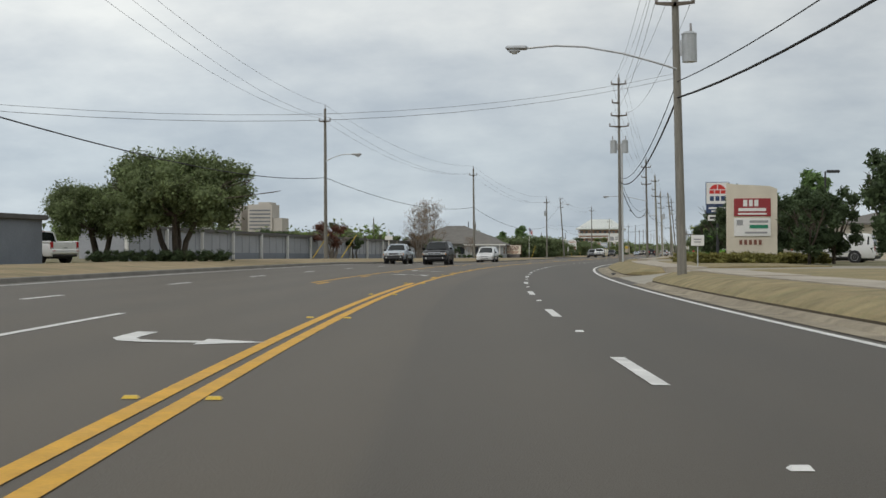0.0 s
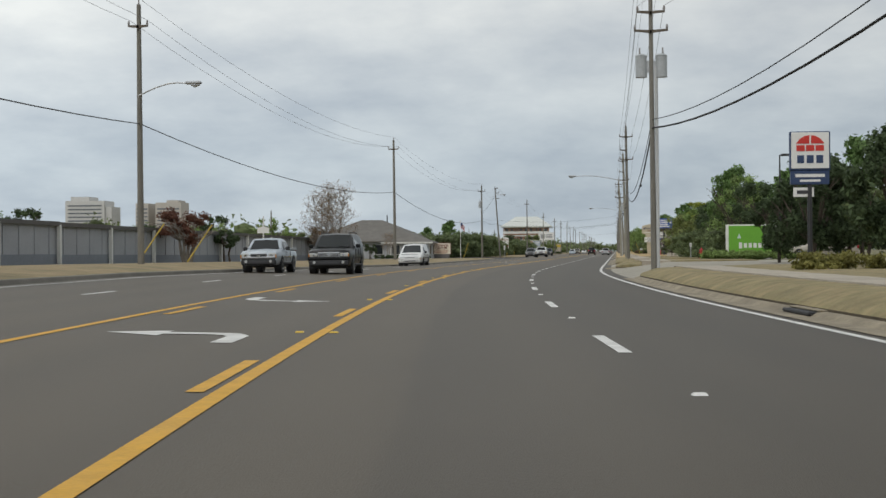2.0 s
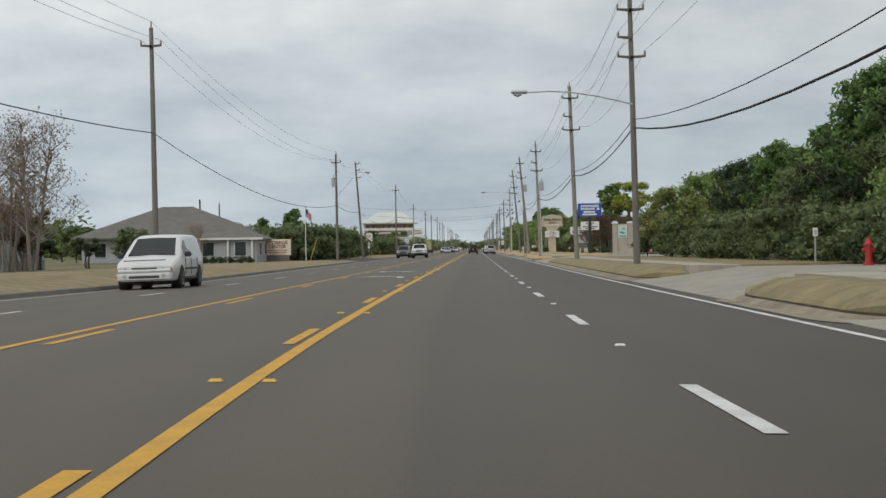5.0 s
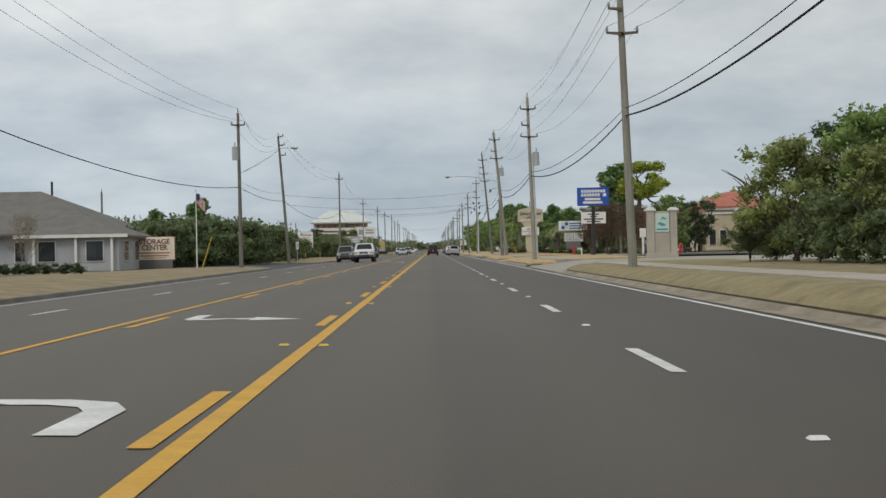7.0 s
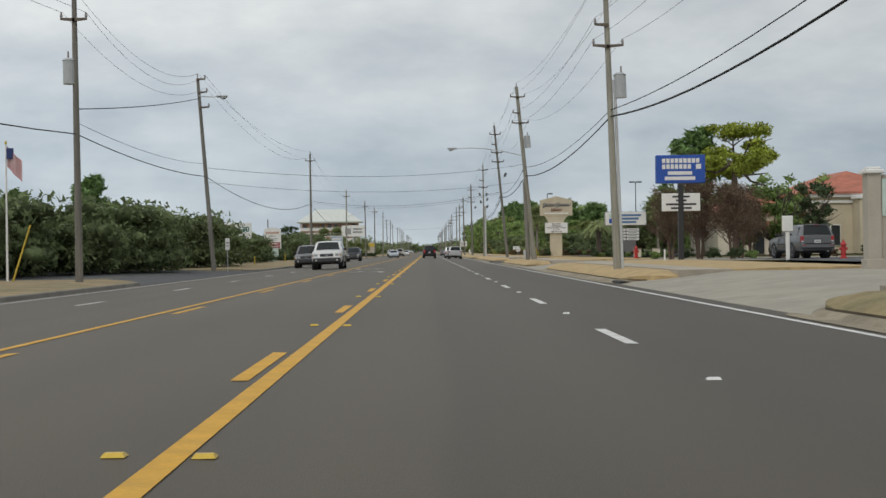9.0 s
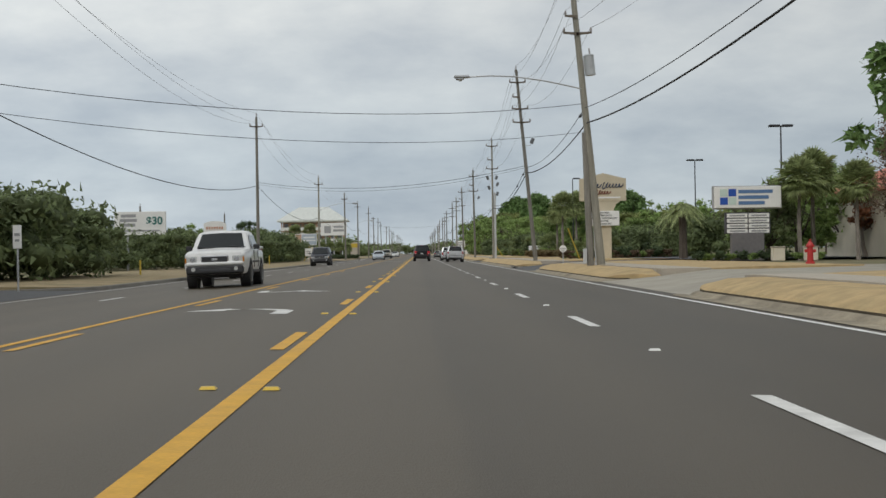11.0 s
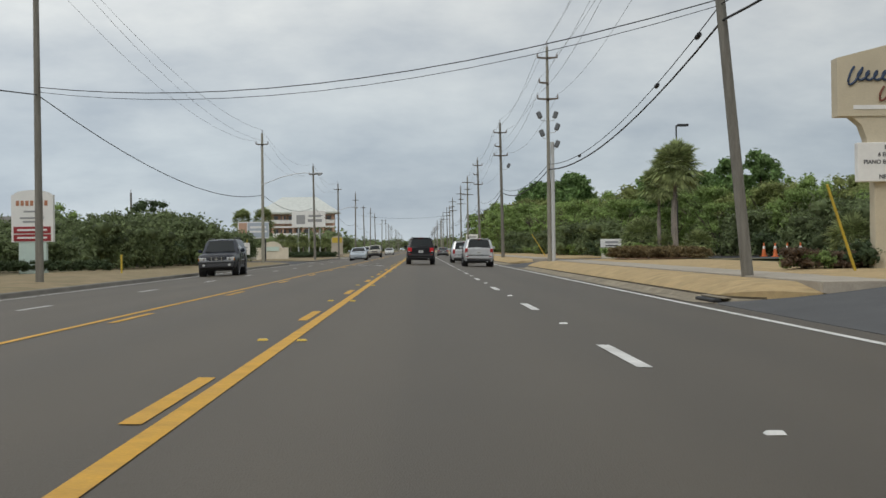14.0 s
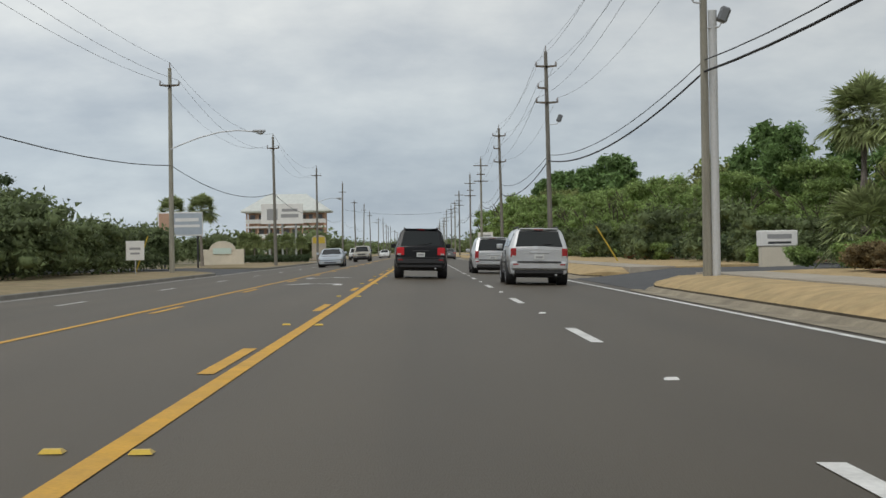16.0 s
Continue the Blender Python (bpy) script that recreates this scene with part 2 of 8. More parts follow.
M["leaf_bright"] = leaf_mat("leaf_bright", (0.33, 0.38, 0.06))
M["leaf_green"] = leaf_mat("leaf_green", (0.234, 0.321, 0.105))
M["leaf_scrub"] = leaf_mat("leaf_scrub", (0.149, 0.188, 0.085))
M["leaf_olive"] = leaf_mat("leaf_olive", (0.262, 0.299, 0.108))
M["leaf_rust"] = leaf_mat("leaf_rust", (0.22, 0.10, 0.055))
M["leaf_hedge"] = leaf_mat("leaf_hedge", (0.22, 0.17, 0.085))
M["leaf_palm"] = leaf_mat("leaf_palm", (0.313, 0.362, 0.162))
M["leaf_red"] = leaf_mat("leaf_red", (0.16, 0.075, 0.052))
M["leaf_tan"] = leaf_mat("leaf_tan", (0.27, 0.185, 0.115))
M["leaf_yellow"] = leaf_mat("leaf_yellow", (0.25, 0.235, 0.075))
M["leaf_brown"] = leaf_mat("leaf_brown", (0.17, 0.12, 0.08))
M["stucco"] = mat("stucco", (0.56, 0.49, 0.36), 0.9, 0.08, 0.8, 25, bump=0.4)
M["stucco_pale"] = mat("stucco_pale", (0.66, 0.60, 0.49), 0.9, 0.08, 0.8, 25, bump=0.4)
M["stone_grey"] = mat("stone_grey", (0.44, 0.395, 0.33), 0.9, 0.10, 0.8, 25, bump=0.4)
M["trim_white"] = mat("trim_white", (0.76, 0.75, 0.72), 0.7, 0.06, 1, 15)
M["sign_white"] = mat("sign_white", (0.78, 0.77, 0.74), 0.5, 0.04, 1, 10)
M["sign_cream"] = mat("sign_cream", (0.80, 0.73, 0.60), 0.6, 0.06, 1, 10)
M["sign_red"] = mat("sign_red", (0.30, 0.03, 0.035), 0.5, 0.06, 1, 10)
M["sign_brightred"] = mat("sign_brightred", (0.58, 0.035, 0.025), 0.5, 0.04, 1, 10)
M["sign_green"] = mat("sign_green", (0.15, 0.40, 0.035), 0.5, 0.05, 1, 10)
M["sign_blue"] = mat("sign_blue", (0.022, 0.085, 0.40), 0.45, 0.05, 1, 10)
M["sign_navy"] = mat("sign_navy", (0.03, 0.055, 0.13), 0.5, 0.05)
M["sign_teal"] = mat("sign_teal", (0.08, 0.33, 0.33), 0.5, 0.05)
M["sign_mint"] = mat("sign_mint", (0.55, 0.66, 0.60), 0.5, 0.05)
M["ink_dark"] = mat("ink_dark", (0.05, 0.05, 0.055), 0.6, 0.0)
M["ink_brown"] = mat("ink_brown", (0.20, 0.07, 0.045), 0.6, 0.05)
M["ink_grey"] = mat("ink_grey", (0.33, 0.33, 0.33), 0.6, 0.05)
M["ink_green"] = mat("ink_green", (0.02, 0.22, 0.12), 0.6, 0.05)
M["ink_orange"] = mat("ink_orange", (0.45, 0.20, 0.11), 0.6, 0.05)
M["ink_teal"] = mat("ink_teal", (0.03, 0.16, 0.14), 0.6, 0.05)
M["ink_script"] = mat("ink_script", (0.03, 0.055, 0.11), 0.6, 0.05)
M["ink_blue"] = mat("ink_blue", (0.10, 0.19, 0.36), 0.6, 0.05)
M["black_metal"] = mat("black_metal", (0.03, 0.03, 0.032), 0.5, 0.05)
M["roof_tile"] = mat("roof_tile", (0.42, 0.15, 0.10), 0.85, 0.2, 1.5, 15, bump=0.6, island=0.15)
M["shingle"] = mat("shingle", (0.165, 0.155, 0.14), 0.95, 0.15, 1.0, 18, bump=0.6)
M["roof_dark"] = mat("roof_dark", (0.11, 0.105, 0.10), 0.8, 0.15, 1.0, 12)
M["roof_metal"] = mat("roof_metal", (0.62, 0.64, 0.60), 0.5, 0.08, 0.6, 8)
M["metal_wall"] = mat("metal_wall", (0.36, 0.37, 0.40), 0.6, 0.10, 0.4, 8)
M["metal_wall_dark"] = mat("metal_wall_dark", (0.20, 0.22, 0.255), 0.6, 0.12, 0.4, 8)
M["wall_dark"] = mat("wall_dark", (0.16, 0.15, 0.15), 0.8, 0.12, 0.5, 8)
M["far_wall"] = mat("far_wall", (0.60, 0.59, 0.57), 0.9, 0.08, 0.05, 1)
M["far_wall_tan"] = mat("far_wall_tan", (0.52, 0.48, 0.43), 0.9, 0.08, 0.05, 1)
M["far_window"] = mat("far_window", (0.17, 0.18, 0.20), 0.3, 0.08, 0.3, 2)
M["window_dark"] = glass_mat("window_dark", (0.03, 0.035, 0.04))
M["house_grey"] = mat("house_grey", (0.42, 0.43, 0.45), 0.85, 0.08, 1, 12)
M["salmon"] = mat("salmon", (0.52, 0.33, 0.23), 0.85, 0.08, 0.6, 8)
M["tyre"] = mat("tyre", (0.022, 0.022, 0.024), 0.85, 0.1, 6, 30)
M["rim"] = mat("rim", (0.45, 0.45, 0.46), 0.35, 0.05, metal=0.8)
M["car_glass"] = glass_mat("car_glass", (0.010, 0.013, 0.013), 0.05)
M["plastic_dark"] = mat("plastic_dark", (0.03, 0.03, 0.032), 0.6, 0.1, 8, 30)
M["chrome"] = mat("chrome", (0.62, 0.62, 0.63), 0.18, 0.0, metal=1.0)
M["lamp_lens"] = mat("lamp_lens", (0.50, 0.51, 0.50), 0.12, 0.0, coat=0.6)
M["tail_lens"] = mat("tail_lens", (0.34, 0.018, 0.02), 0.2, 0.0, coat=0.6)
M["brake_glow"] = glow_mat("brake_glow", (0.42, 0.007, 0.013), 0.22)
M["paint_black"] = mat("paint_black", (0.009, 0.0095, 0.012), 0.32, 0.06, 3, 20, coat=0.15)
M["paint_navy"] = mat("paint_navy", (0.014, 0.018, 0.028), 0.32, 0.06, 3, 20, coat=0.15)
M["paint_dark"] = mat("paint_dark", (0.008, 0.0085, 0.009), 0.30, 0.06, 3, 20)
for nm in ("paint_black", "paint_navy", "paint_dark"):
    M[nm].node_tree.nodes["Principled BSDF"].inputs["Specular IOR Level"].default_value = 0.3
M["paint_silver"] = mat("paint_silver", (0.60, 0.61, 0.62), 0.30, 0.05, 3, 20, metal=0.55, coat=0.4)
M["paint_white"] = mat("paint_white", (0.70, 0.70, 0.69), 0.35, 0.05, 3, 20, coat=0.4)
M["paint_beige"] = mat("paint_beige", (0.40, 0.37, 0.31), 0.35, 0.05, 3, 20, metal=0.3, coat=0.4)
M["paint_lightblue"] = mat("paint_lightblue", (0.45, 0.50, 0.55), 0.35, 0.05, 3, 20, metal=0.2, coat=0.4)
M["paint_blue"] = mat("paint_blue", (0.05, 0.11, 0.24), 0.35, 0.05, 3, 20, coat=0.4)
M["paint_grey"] = mat("paint_grey", (0.15, 0.155, 0.16), 0.35, 0.05, 3, 20, metal=0.3, coat=0.4)
M["marker_amber"] = mat("marker_amber", (0.55, 0.22, 0.03), 0.25, 0.0, coat=0.5)
M["plate"] = mat("plate", (0.66, 0.67, 0.65), 0.5, 0.05)
M["hydrant_red"] = mat("hydrant_red", (0.45, 0.03, 0.03), 0.5, 0.1, 5, 20)
M["yellow_guard"] = mat("yellow_guard", (0.55, 0.40, 0.05), 0.6, 0.1, 3, 15)
M["cone_orange"] = mat("cone_orange", (0.70, 0.17, 0.05), 0.6, 0.08, 5, 20)
M["flag_red"] = mat("flag_red", (0.42, 0.05, 0.06), 0.8, 0.1)
M["flag_white"] = mat("flag_white", (0.66, 0.64, 0.64), 0.8, 0.1)
M["flag_blue"] = mat("flag_blue", (0.03, 0.05, 0.16), 0.8, 0.1)
M["reflector_white"] = mat("reflector_white", (0.72, 0.71, 0.68), 0.4, 0.08)
M["reflector_yellow"] = mat("reflector_yellow", (0.62, 0.42, 0.05), 0.4, 0.08)


# ---- small mesh builders ----
def link_mesh(name, verts, faces, material, parent=None, label="", smooth=False):
    me = bpy.data.meshes.new(name)
    me.from_pydata([tuple(v) for v in verts], [], faces)
    me.materials.append(material)
    if smooth:
        me.shade_smooth()
    ob = new(name, me)
    if parent is not None:
        ob.parent = parent
    if label:
        tagged(ob, label)
    return ob


def part(name, bm, material, parent, label="", smooth=False):
    """One mesh object under a thing or a part."""
    bmesh.ops.recalc_face_normals(bm, faces=bm.faces)
    me = bpy.data.meshes.new(name)
    bm.to_mesh(me)
    bm.free()
    me.materials.append(material)
    if smooth:
        me.shade_smooth()
    ob = new(name, me)
    ob.parent = parent
    if label:
        tagged(ob, label)
    return ob


def thing(name, m, label, category, group="", kind=""):
    ob = new(name)
    ob.matrix_world = m
    return tagged(ob, label, category, group, kind)


def box(bm, c, size, bevel=0.0, rot=None):
    """A box with centre c and full size, with eased edges."""
    v = bmesh.ops.create_cube(bm, size=1.0)["verts"]
    bmesh.ops.scale(bm, vec=size, verts=v)
    if bevel:
        e = list({e for q in v for e in q.link_edges})
        r = bmesh.ops.bevel(bm, geom=e, offset=min(bevel, 0.45 * min(size)), segments=1, affect="EDGES")
        v = list({q for f in r["faces"] for q in f.verts} | {q for q in v if q.is_valid})
    if rot is not None:
        bmesh.ops.transform(bm, matrix=rot, verts=v)
    bmesh.ops.translate(bm, vec=c, verts=v)
    return v


def cyl(bm, a, b, r1, r2=None, n=10):
    """A closed tapered cylinder from a to b."""
    a, b = Vector(a), Vector(b)
    r2 = r1 if r2 is None else r2
    q = (b - a).to_track_quat("Z", "Y").to_matrix().to_4x4()
    v = bmesh.ops.create_cone(bm, cap_ends=True, segments=n, radius1=r1, radius2=max(r2, 1e-4), depth=(b - a).length)["verts"]
    bmesh.ops.transform(bm, matrix=Matrix.Translation((a + b) / 2) @ q, verts=v)
    return v


def boxes(*rows):
    bm = bmesh.new()
    for c, size, *rest in rows:
        box(bm, c, size, *rest)
    return bm


def cyls(*rows):
    bm = bmesh.new()
    for row in rows:
        cyl(bm, *row)
    return bm


def prism(outline, y0, y1):
    """An outline in x and z, drawn out along y."""
    bm = bmesh.new()
    a = [bm.verts.new((x, y0, z)) for x, z in outline]
    b = [bm.verts.new((x, y1, z)) for x, z in outline]
    bm.faces.new(a)
    bm.faces.new(b[::-1])
    for i in range(len(a)):
        j = (i + 1) % len(a)
        bm.faces.new((a[i], b[i], b[j], a[j]))
    return bm


def tube_data(points, radius, n=4):
    """Vertices and faces of a thin tube along points; radius may be a list."""
    pts = [Vector(p) for p in points]
    verts, faces = [], []
    for i, p in enumerate(pts):
        d = (pts[min(i + 1, len(pts) - 1)] - pts[max(i - 1, 0)]).normalized()
        side = d.cross(Vector((0, 0, 1)))
        side = side.normalized() if side.length > 1e-3 else Vector((1, 0, 0))
        upv = side.cross(d)
        r = radius[i] if isinstance(radius, (list, tuple)) else radius
        for k in range(n):
            a = 2 * math.pi * k / n
            verts.append(p + side * (r * math.cos(a)) + upv * (r * math.sin(a)))
    for i in range(len(pts) - 1):
        for k in range(n):
            k2 = (k + 1) % n
            faces.append((i * n + k, i * n + k2, (i + 1) * n + k2, (i + 1) * n + k))
    faces.append(tuple(range(n))[::-1])
    faces.append(tuple((len(pts) - 1) * n + k for k in range(n)))
    return verts, faces


def text_part(body, size, m, material, parent, name="lettering", label="", align="CENTER", extrude=0.008, bold=0.0):
    """Raised letters in the built-in font, turned into a mesh; they stand in the x-z plane of m and face -y."""
    cu = bpy.data.curves.new(name, "FONT")
    cu.body, cu.size, cu.extrude, cu.align_x, cu.align_y, cu.offset = body, size, extrude, align, "CENTER", bold
    tmp = bpy.data.objects.new(name, cu)
    scene.collection.objects.link(tmp)
    bpy.context.view_layer.update()
    me = bpy.data.meshes.new_from_object(tmp.evaluated_get(bpy.context.evaluated_depsgraph_get()))
    bpy.data.objects.remove(tmp)
    bpy.data.curves.remove(cu)
    me.materials.clear()
    me.materials.append(material)
    ob = new(name, me)
    ob.parent = parent
    ob.matrix_local = m @ pose(0, 0, 0, 90, 0, 0)
    if label:
        tagged(ob, label)
    return ob


def bars(parent, material, rows, y, name="text_bar", th=0.012):
    """Plain bars in place of writing: rows of x, z, width, height on the plane y, each its own piece."""
    for x, z, w, h in rows:
        part(name, boxes(((x, y, z), (w, th, h))), material, parent)


# ---- the road's line: a gentle right-hand bend that runs out into a long straight along +y ----
BEND_S = np.arange(-200.0, 1.0, 20.0)
BEND_DEG = np.array([11.763, 10.867, 9.971, 8.348, 6.873, 5.51, 3.737, 2.299, 0.385, 0.06, 0.0])
S_AX = np.arange(-320.0, 0.5, 1.0)
HEAD = np.radians(np.interp(S_AX, BEND_S, BEND_DEG))
_dx, _dy = -np.sin(HEAD), np.cos(HEAD)
CX = np.concatenate([[0], np.cumsum((_dx[1:] + _dx[:-1]) / 2)])
CY = np.concatenate([[0], np.cumsum((_dy[1:] + _dy[:-1]) / 2)])
X_LINE, Y_ZERO = 1.85, 170.0
CX, CY = CX - CX[-1] + X_LINE, CY - CY[-1] + Y_ZERO
CROWN = -5.2
CURB_R, CURB_L = 4.15, -13.45


def heading(s):
    return float(np.interp(s, S_AX, HEAD)) if s < 0 else 0.0


def slopes(s):
    k = min(max((s + 80) / 80, 0), 1)
    return 0.0125 + k * 0.0115, -0.027 + k * 0.057


def road_z(s, u):
    cr, cl = slopes(s)
    return -cr * (u - CROWN) if u > CROWN else -cl * (CROWN - u)


def at_road(s, u, z=None, lift=0.0):
    """The place u metres to the right of the lane line at station s."""
    if s < 0:
        s2 = max(s, -320.0)
        x, y, h = float(np.interp(s2, S_AX, CX)), float(np.interp(s2, S_AX, CY)), heading(s2)
        if s < -320:
            x, y = x - (s + 320) * math.sin(h) * 1.0, y + (s + 320) * math.cos(h)
    else:
        x, y, h = X_LINE, Y_ZERO + s, 0.0
    near = min(max(u, -70), 70)
    px, py = x + near * math.cos(h) + (u - near), y + near * math.sin(h)
    return Vector((px, py, (road_z(s, u) if z is None else z) + lift))


def verge_right(s):
    return 0.34 if s < -20 else 0.34 - 0.14 * min((s + 20) / 60, 1)


def verge_left(s):
    return float(np.interp(s, [-67, 7, 84], [0.53, 0.23, -0.02]))


def stations(a, b, step):
    n = max(1, int(round((b - a) / step)))
    return [a + (b - a) * i / n for i in range(n + 1)]


def strip(name, ss, us, zf, material, label="", parent=None, lift=0.0, attr=False, skirt=0.0):
    """A sheet over stations ss and offsets us (a list, or a function of the station)."""
    verts, faces, lane = [], [], []
    cols = len(us(ss[0]) if callable(us) else us)
    for s in ss:
        row = us(s) if callable(us) else us
        for u in row:
            verts.append(at_road(s, u, zf(s, u) if zf else None, lift))
            lane.append(u)
    for i in range(len(ss) - 1):
        for j in range(cols - 1):
            faces.append((i * cols + j, i * cols + j + 1, (i + 1) * cols + j + 1, (i + 1) * cols + j))
    if skirt:
        n = len(ss)
        rim = [j for j in range(cols)] + [i * cols + cols - 1 for i in range(1, n)] + [(n - 1) * cols + j for j in range(cols - 2, -1, -1)] + [i * cols for i in range(n - 2, 0, -1)]
        o = len(verts)
        verts += [verts[i] - Vector((0, 0, skirt)) for i in rim]
        lane += [lane[i] for i in rim]
        m = len(rim)
        faces += [(rim[(i + 1) % m], rim[i], o + i, o + (i + 1) % m) for i in range(m)]
    ob = link_mesh(name, verts, faces, material, parent)
    if attr:
        a = ob.data.attributes.new("lane", "FLOAT", "POINT")
        a.data.foreach_set("value", lane)
    if parent is None:
        tagged(ob, label, "ground", kind="structure")
    return ob


ROAD_A, ROAD_B = -300.0, 1500.0
long_ss = stations(ROAD_A, 0, 5) + stations(0, 400, 10)[1:] + stations(400, ROAD_B, 50)[1:]
tagged(strip("road", long_ss, [CURB_L - 0.15, -9, CROWN, -1.6, 1.9, CURB_R + 0.1], None, M["asphalt"], attr=True),
       "grey aged asphalt five-lane highway with painted lines", "road")

# the ground: one sheet from the road out to the horizon
wide_r = [CURB_R + 0.05, 6.0, 8.0, 14, 25, 45, 70, 200, 600, 1800]
wide_l = [-1800, -600, -200, -70, -45, -30, -22, -17, CURB_L - 0.02]


def ground_z(s, u):
    if u > CURB_R:
        base = verge_right(s)
        if u < CURB_R + 0.2:
            return road_z(s, CURB_R) - 0.05
        return road_z(s, CURB_R) - 0.03 if u < 9 else base + 0.02
    return verge_left(s) - 0.06 if u < CURB_L - 0.1 else road_z(s, CURB_L) - 0.05


ground_ss = stations(-320, 0, 8) + stations(0, 500, 20)[1:] + stations(500, 3000, 250)[1:]
strip("ground", ground_ss, wide_l + [CURB_L + 0.3, CROWN, CURB_R - 0.3] + wide_r,
      lambda s, u: ground_z(s, u) if (u >= CURB_R or u <= CURB_L) else road_z(s, u) - 0.12, M["yard"],
      "patchy brown and green ground beside the highway")

# ---- curbs, verges and drives ----
DRIVES_R = [(-121.5, -112, "drive_concrete"), (-68, -40, "drive_concrete"), (-27, -11, "drive_concrete"), (55.5, 76, "drive_concrete"), (111.5, 124, "drive_concrete"),
            (157, 170.5, "asphalt_dark"), (229, 242, "asphalt_dark"), (330, 345, "drive_concrete"), (420, 436, "asphalt_dark")]
DRIVES_L = [(89, 122, "asphalt_dark"), (272, 291, "asphalt_dark"), (352, 372, "drive_concrete")]


TAPER = 1.5


def islands(drives, a, b):
    out, p = [], a
    for d0, d1, _ in drives:
        out.append((p, d0))
        p = d1
    out.append((p, b))
    return out


def front(s, a, b, reach, ends=(True, True)):
    """How far the curb draws back at station s of an island from a to b: rounded returns at both ends."""
    back = 0.0
    for d, on in ((s - a, ends[0]), (b - s, ends[1])):
        along = reach * TAPER
        if on and d < along:
            back = max(back, reach * (1 - math.sqrt(max(1 - (1 - d / along) ** 2, 0))))
    return back


def island_stations(a, b, reach):
    ends = [0, 0.02, 0.08, 0.2, 0.4, 0.7, 1.1, 1.6, 2.2, 3.0]
    e = [d * reach * TAPER / 3.0 for d in ends]
    midst = stations(a + reach * TAPER + 1, b - reach * TAPER - 1, 5)
    return [a + d for d in e] + midst + [b - d for d in e[::-1]]


VERGE_BACK_R, WALK_R, VERGE_BACK_L = 6.0, 7.75, -21.5


def grass_for(s):
    return M["green_grass"] if s < -20 else (M["dry_grass"] if s > 85 else M["green_grass"])


for k, (a, b) in enumerate(islands(DRIVES_R, -300, 1400)):
    R = 1.75
    ss = island_stations(a, b, R)
    strip("verge", ss, lambda s: [CURB_R + 0.26 + f * (VERGE_BACK_R - CURB_R - 0.26 - 0.01) + (1 - f) * min(front(s, a, b, R), VERGE_BACK_R - CURB_R - 0.2)
                                  for f in (0, 0.06, 0.14, 0.26, 0.45, 1)],
          lambda s, u: road_z(s, CURB_R) + 0.14 + (verge_right(s) - road_z(s, CURB_R) - 0.14) * min(max((u - CURB_R - 0.26) / 0.85, 0), 1) ** 0.7 * min(1.0, 0.35 + min(s - a, b - s) / 3.0),
          grass_for((a + b) / 2), "mown dormant grass verge between the curb and the sidewalk", skirt=0.3)
    # curb: gutter, face and top
    def prof(s, dist):
        f0 = CURB_R + min(front(s, a, b, R), VERGE_BACK_R - CURB_R - 0.2)
        return f0 + dist
    rows = [(-0.42, 0.012), (0.0, 0.016), (0.09, 0.075), (0.15, 0.095), (0.27, 0.10), (0.30, 0.02)]
    verts, faces = [], []
    for s in ss:
        for d, z in rows:
            u = prof(s, d)
            if d < 0:
                u = max(u, CURB_R - 0.42)
            verts.append(at_road(s, u, road_z(s, min(u, CURB_R)) + z))
    c = len(rows)
    for i in range(len(ss) - 1):
        for j in range(c - 1):
            faces.append((i * c + j, i * c + j + 1, (i + 1) * c + j + 1, (i + 1) * c + j))
    # dark strip: bare earth with the shadow under the grass edge painted in
    edge = []
    turf = ss[5:-5]
    for s in turf:
        u = prof(s, 0.255)
        edge += [at_road(s, u, road_z(s, min(u, CURB_R)) + z) for z in (0.06, 0.142)]
    tagged(link_mesh("turf_edge", edge, [(2 * i, 2 * i + 1, 2 * i + 3, 2 * i + 2) for i in range(len(turf) - 1)], M["soil_shade"]), "dark strip of bare earth and grass shadow behind the curb", "ground", kind="structure")
    tagged(link_mesh("curb", verts, faces, M["curb_tan"]), "weathered tan concrete curb and gutter", "curb", kind="structure")

for d0, d1, mn in DRIVES_R:
    strip("driveway", stations(d0 - 2.6, d1 + 2.6, 2), [CURB_R - 0.05, CURB_R + 0.3, VERGE_BACK_R, WALK_R, 10, 14, 26],
          lambda s, u: road_z(s, CURB_R) + 0.01 + (verge_right(s) - 0.03 - road_z(s, CURB_R)) * min(max((u - CURB_R) / (WALK_R - CURB_R), 0), 1) + (0.06 if u > 12 else 0),
          M[mn], "driveway ramp running up from the road", skirt=0.3)
WALKS = []
for k, (a, b) in enumerate(islands(DRIVES_R, -300, 900)):
    walk_bed = strip("sidewalk", stations(a, b, 4), [VERGE_BACK_R, WALK_R], lambda s, u: verge_right(s) + (0.012 if -135 < s < 235 else 0.03), M["concrete"],
                     "pale concrete sidewalk of square-cut slabs behind the verge", skirt=0.3)
    WALKS.append((walk_bed, max(a, -134.0), min(b, 234.0)))
    strip("lawn", stations(a, b, 6), [WALK_R, 9.5, 13], lambda s, u: verge_right(s) + (0.02 if u < 8 else 0.07),
          grass_for((a + b) / 2), "dormant lawn behind the sidewalk", skirt=0.3)

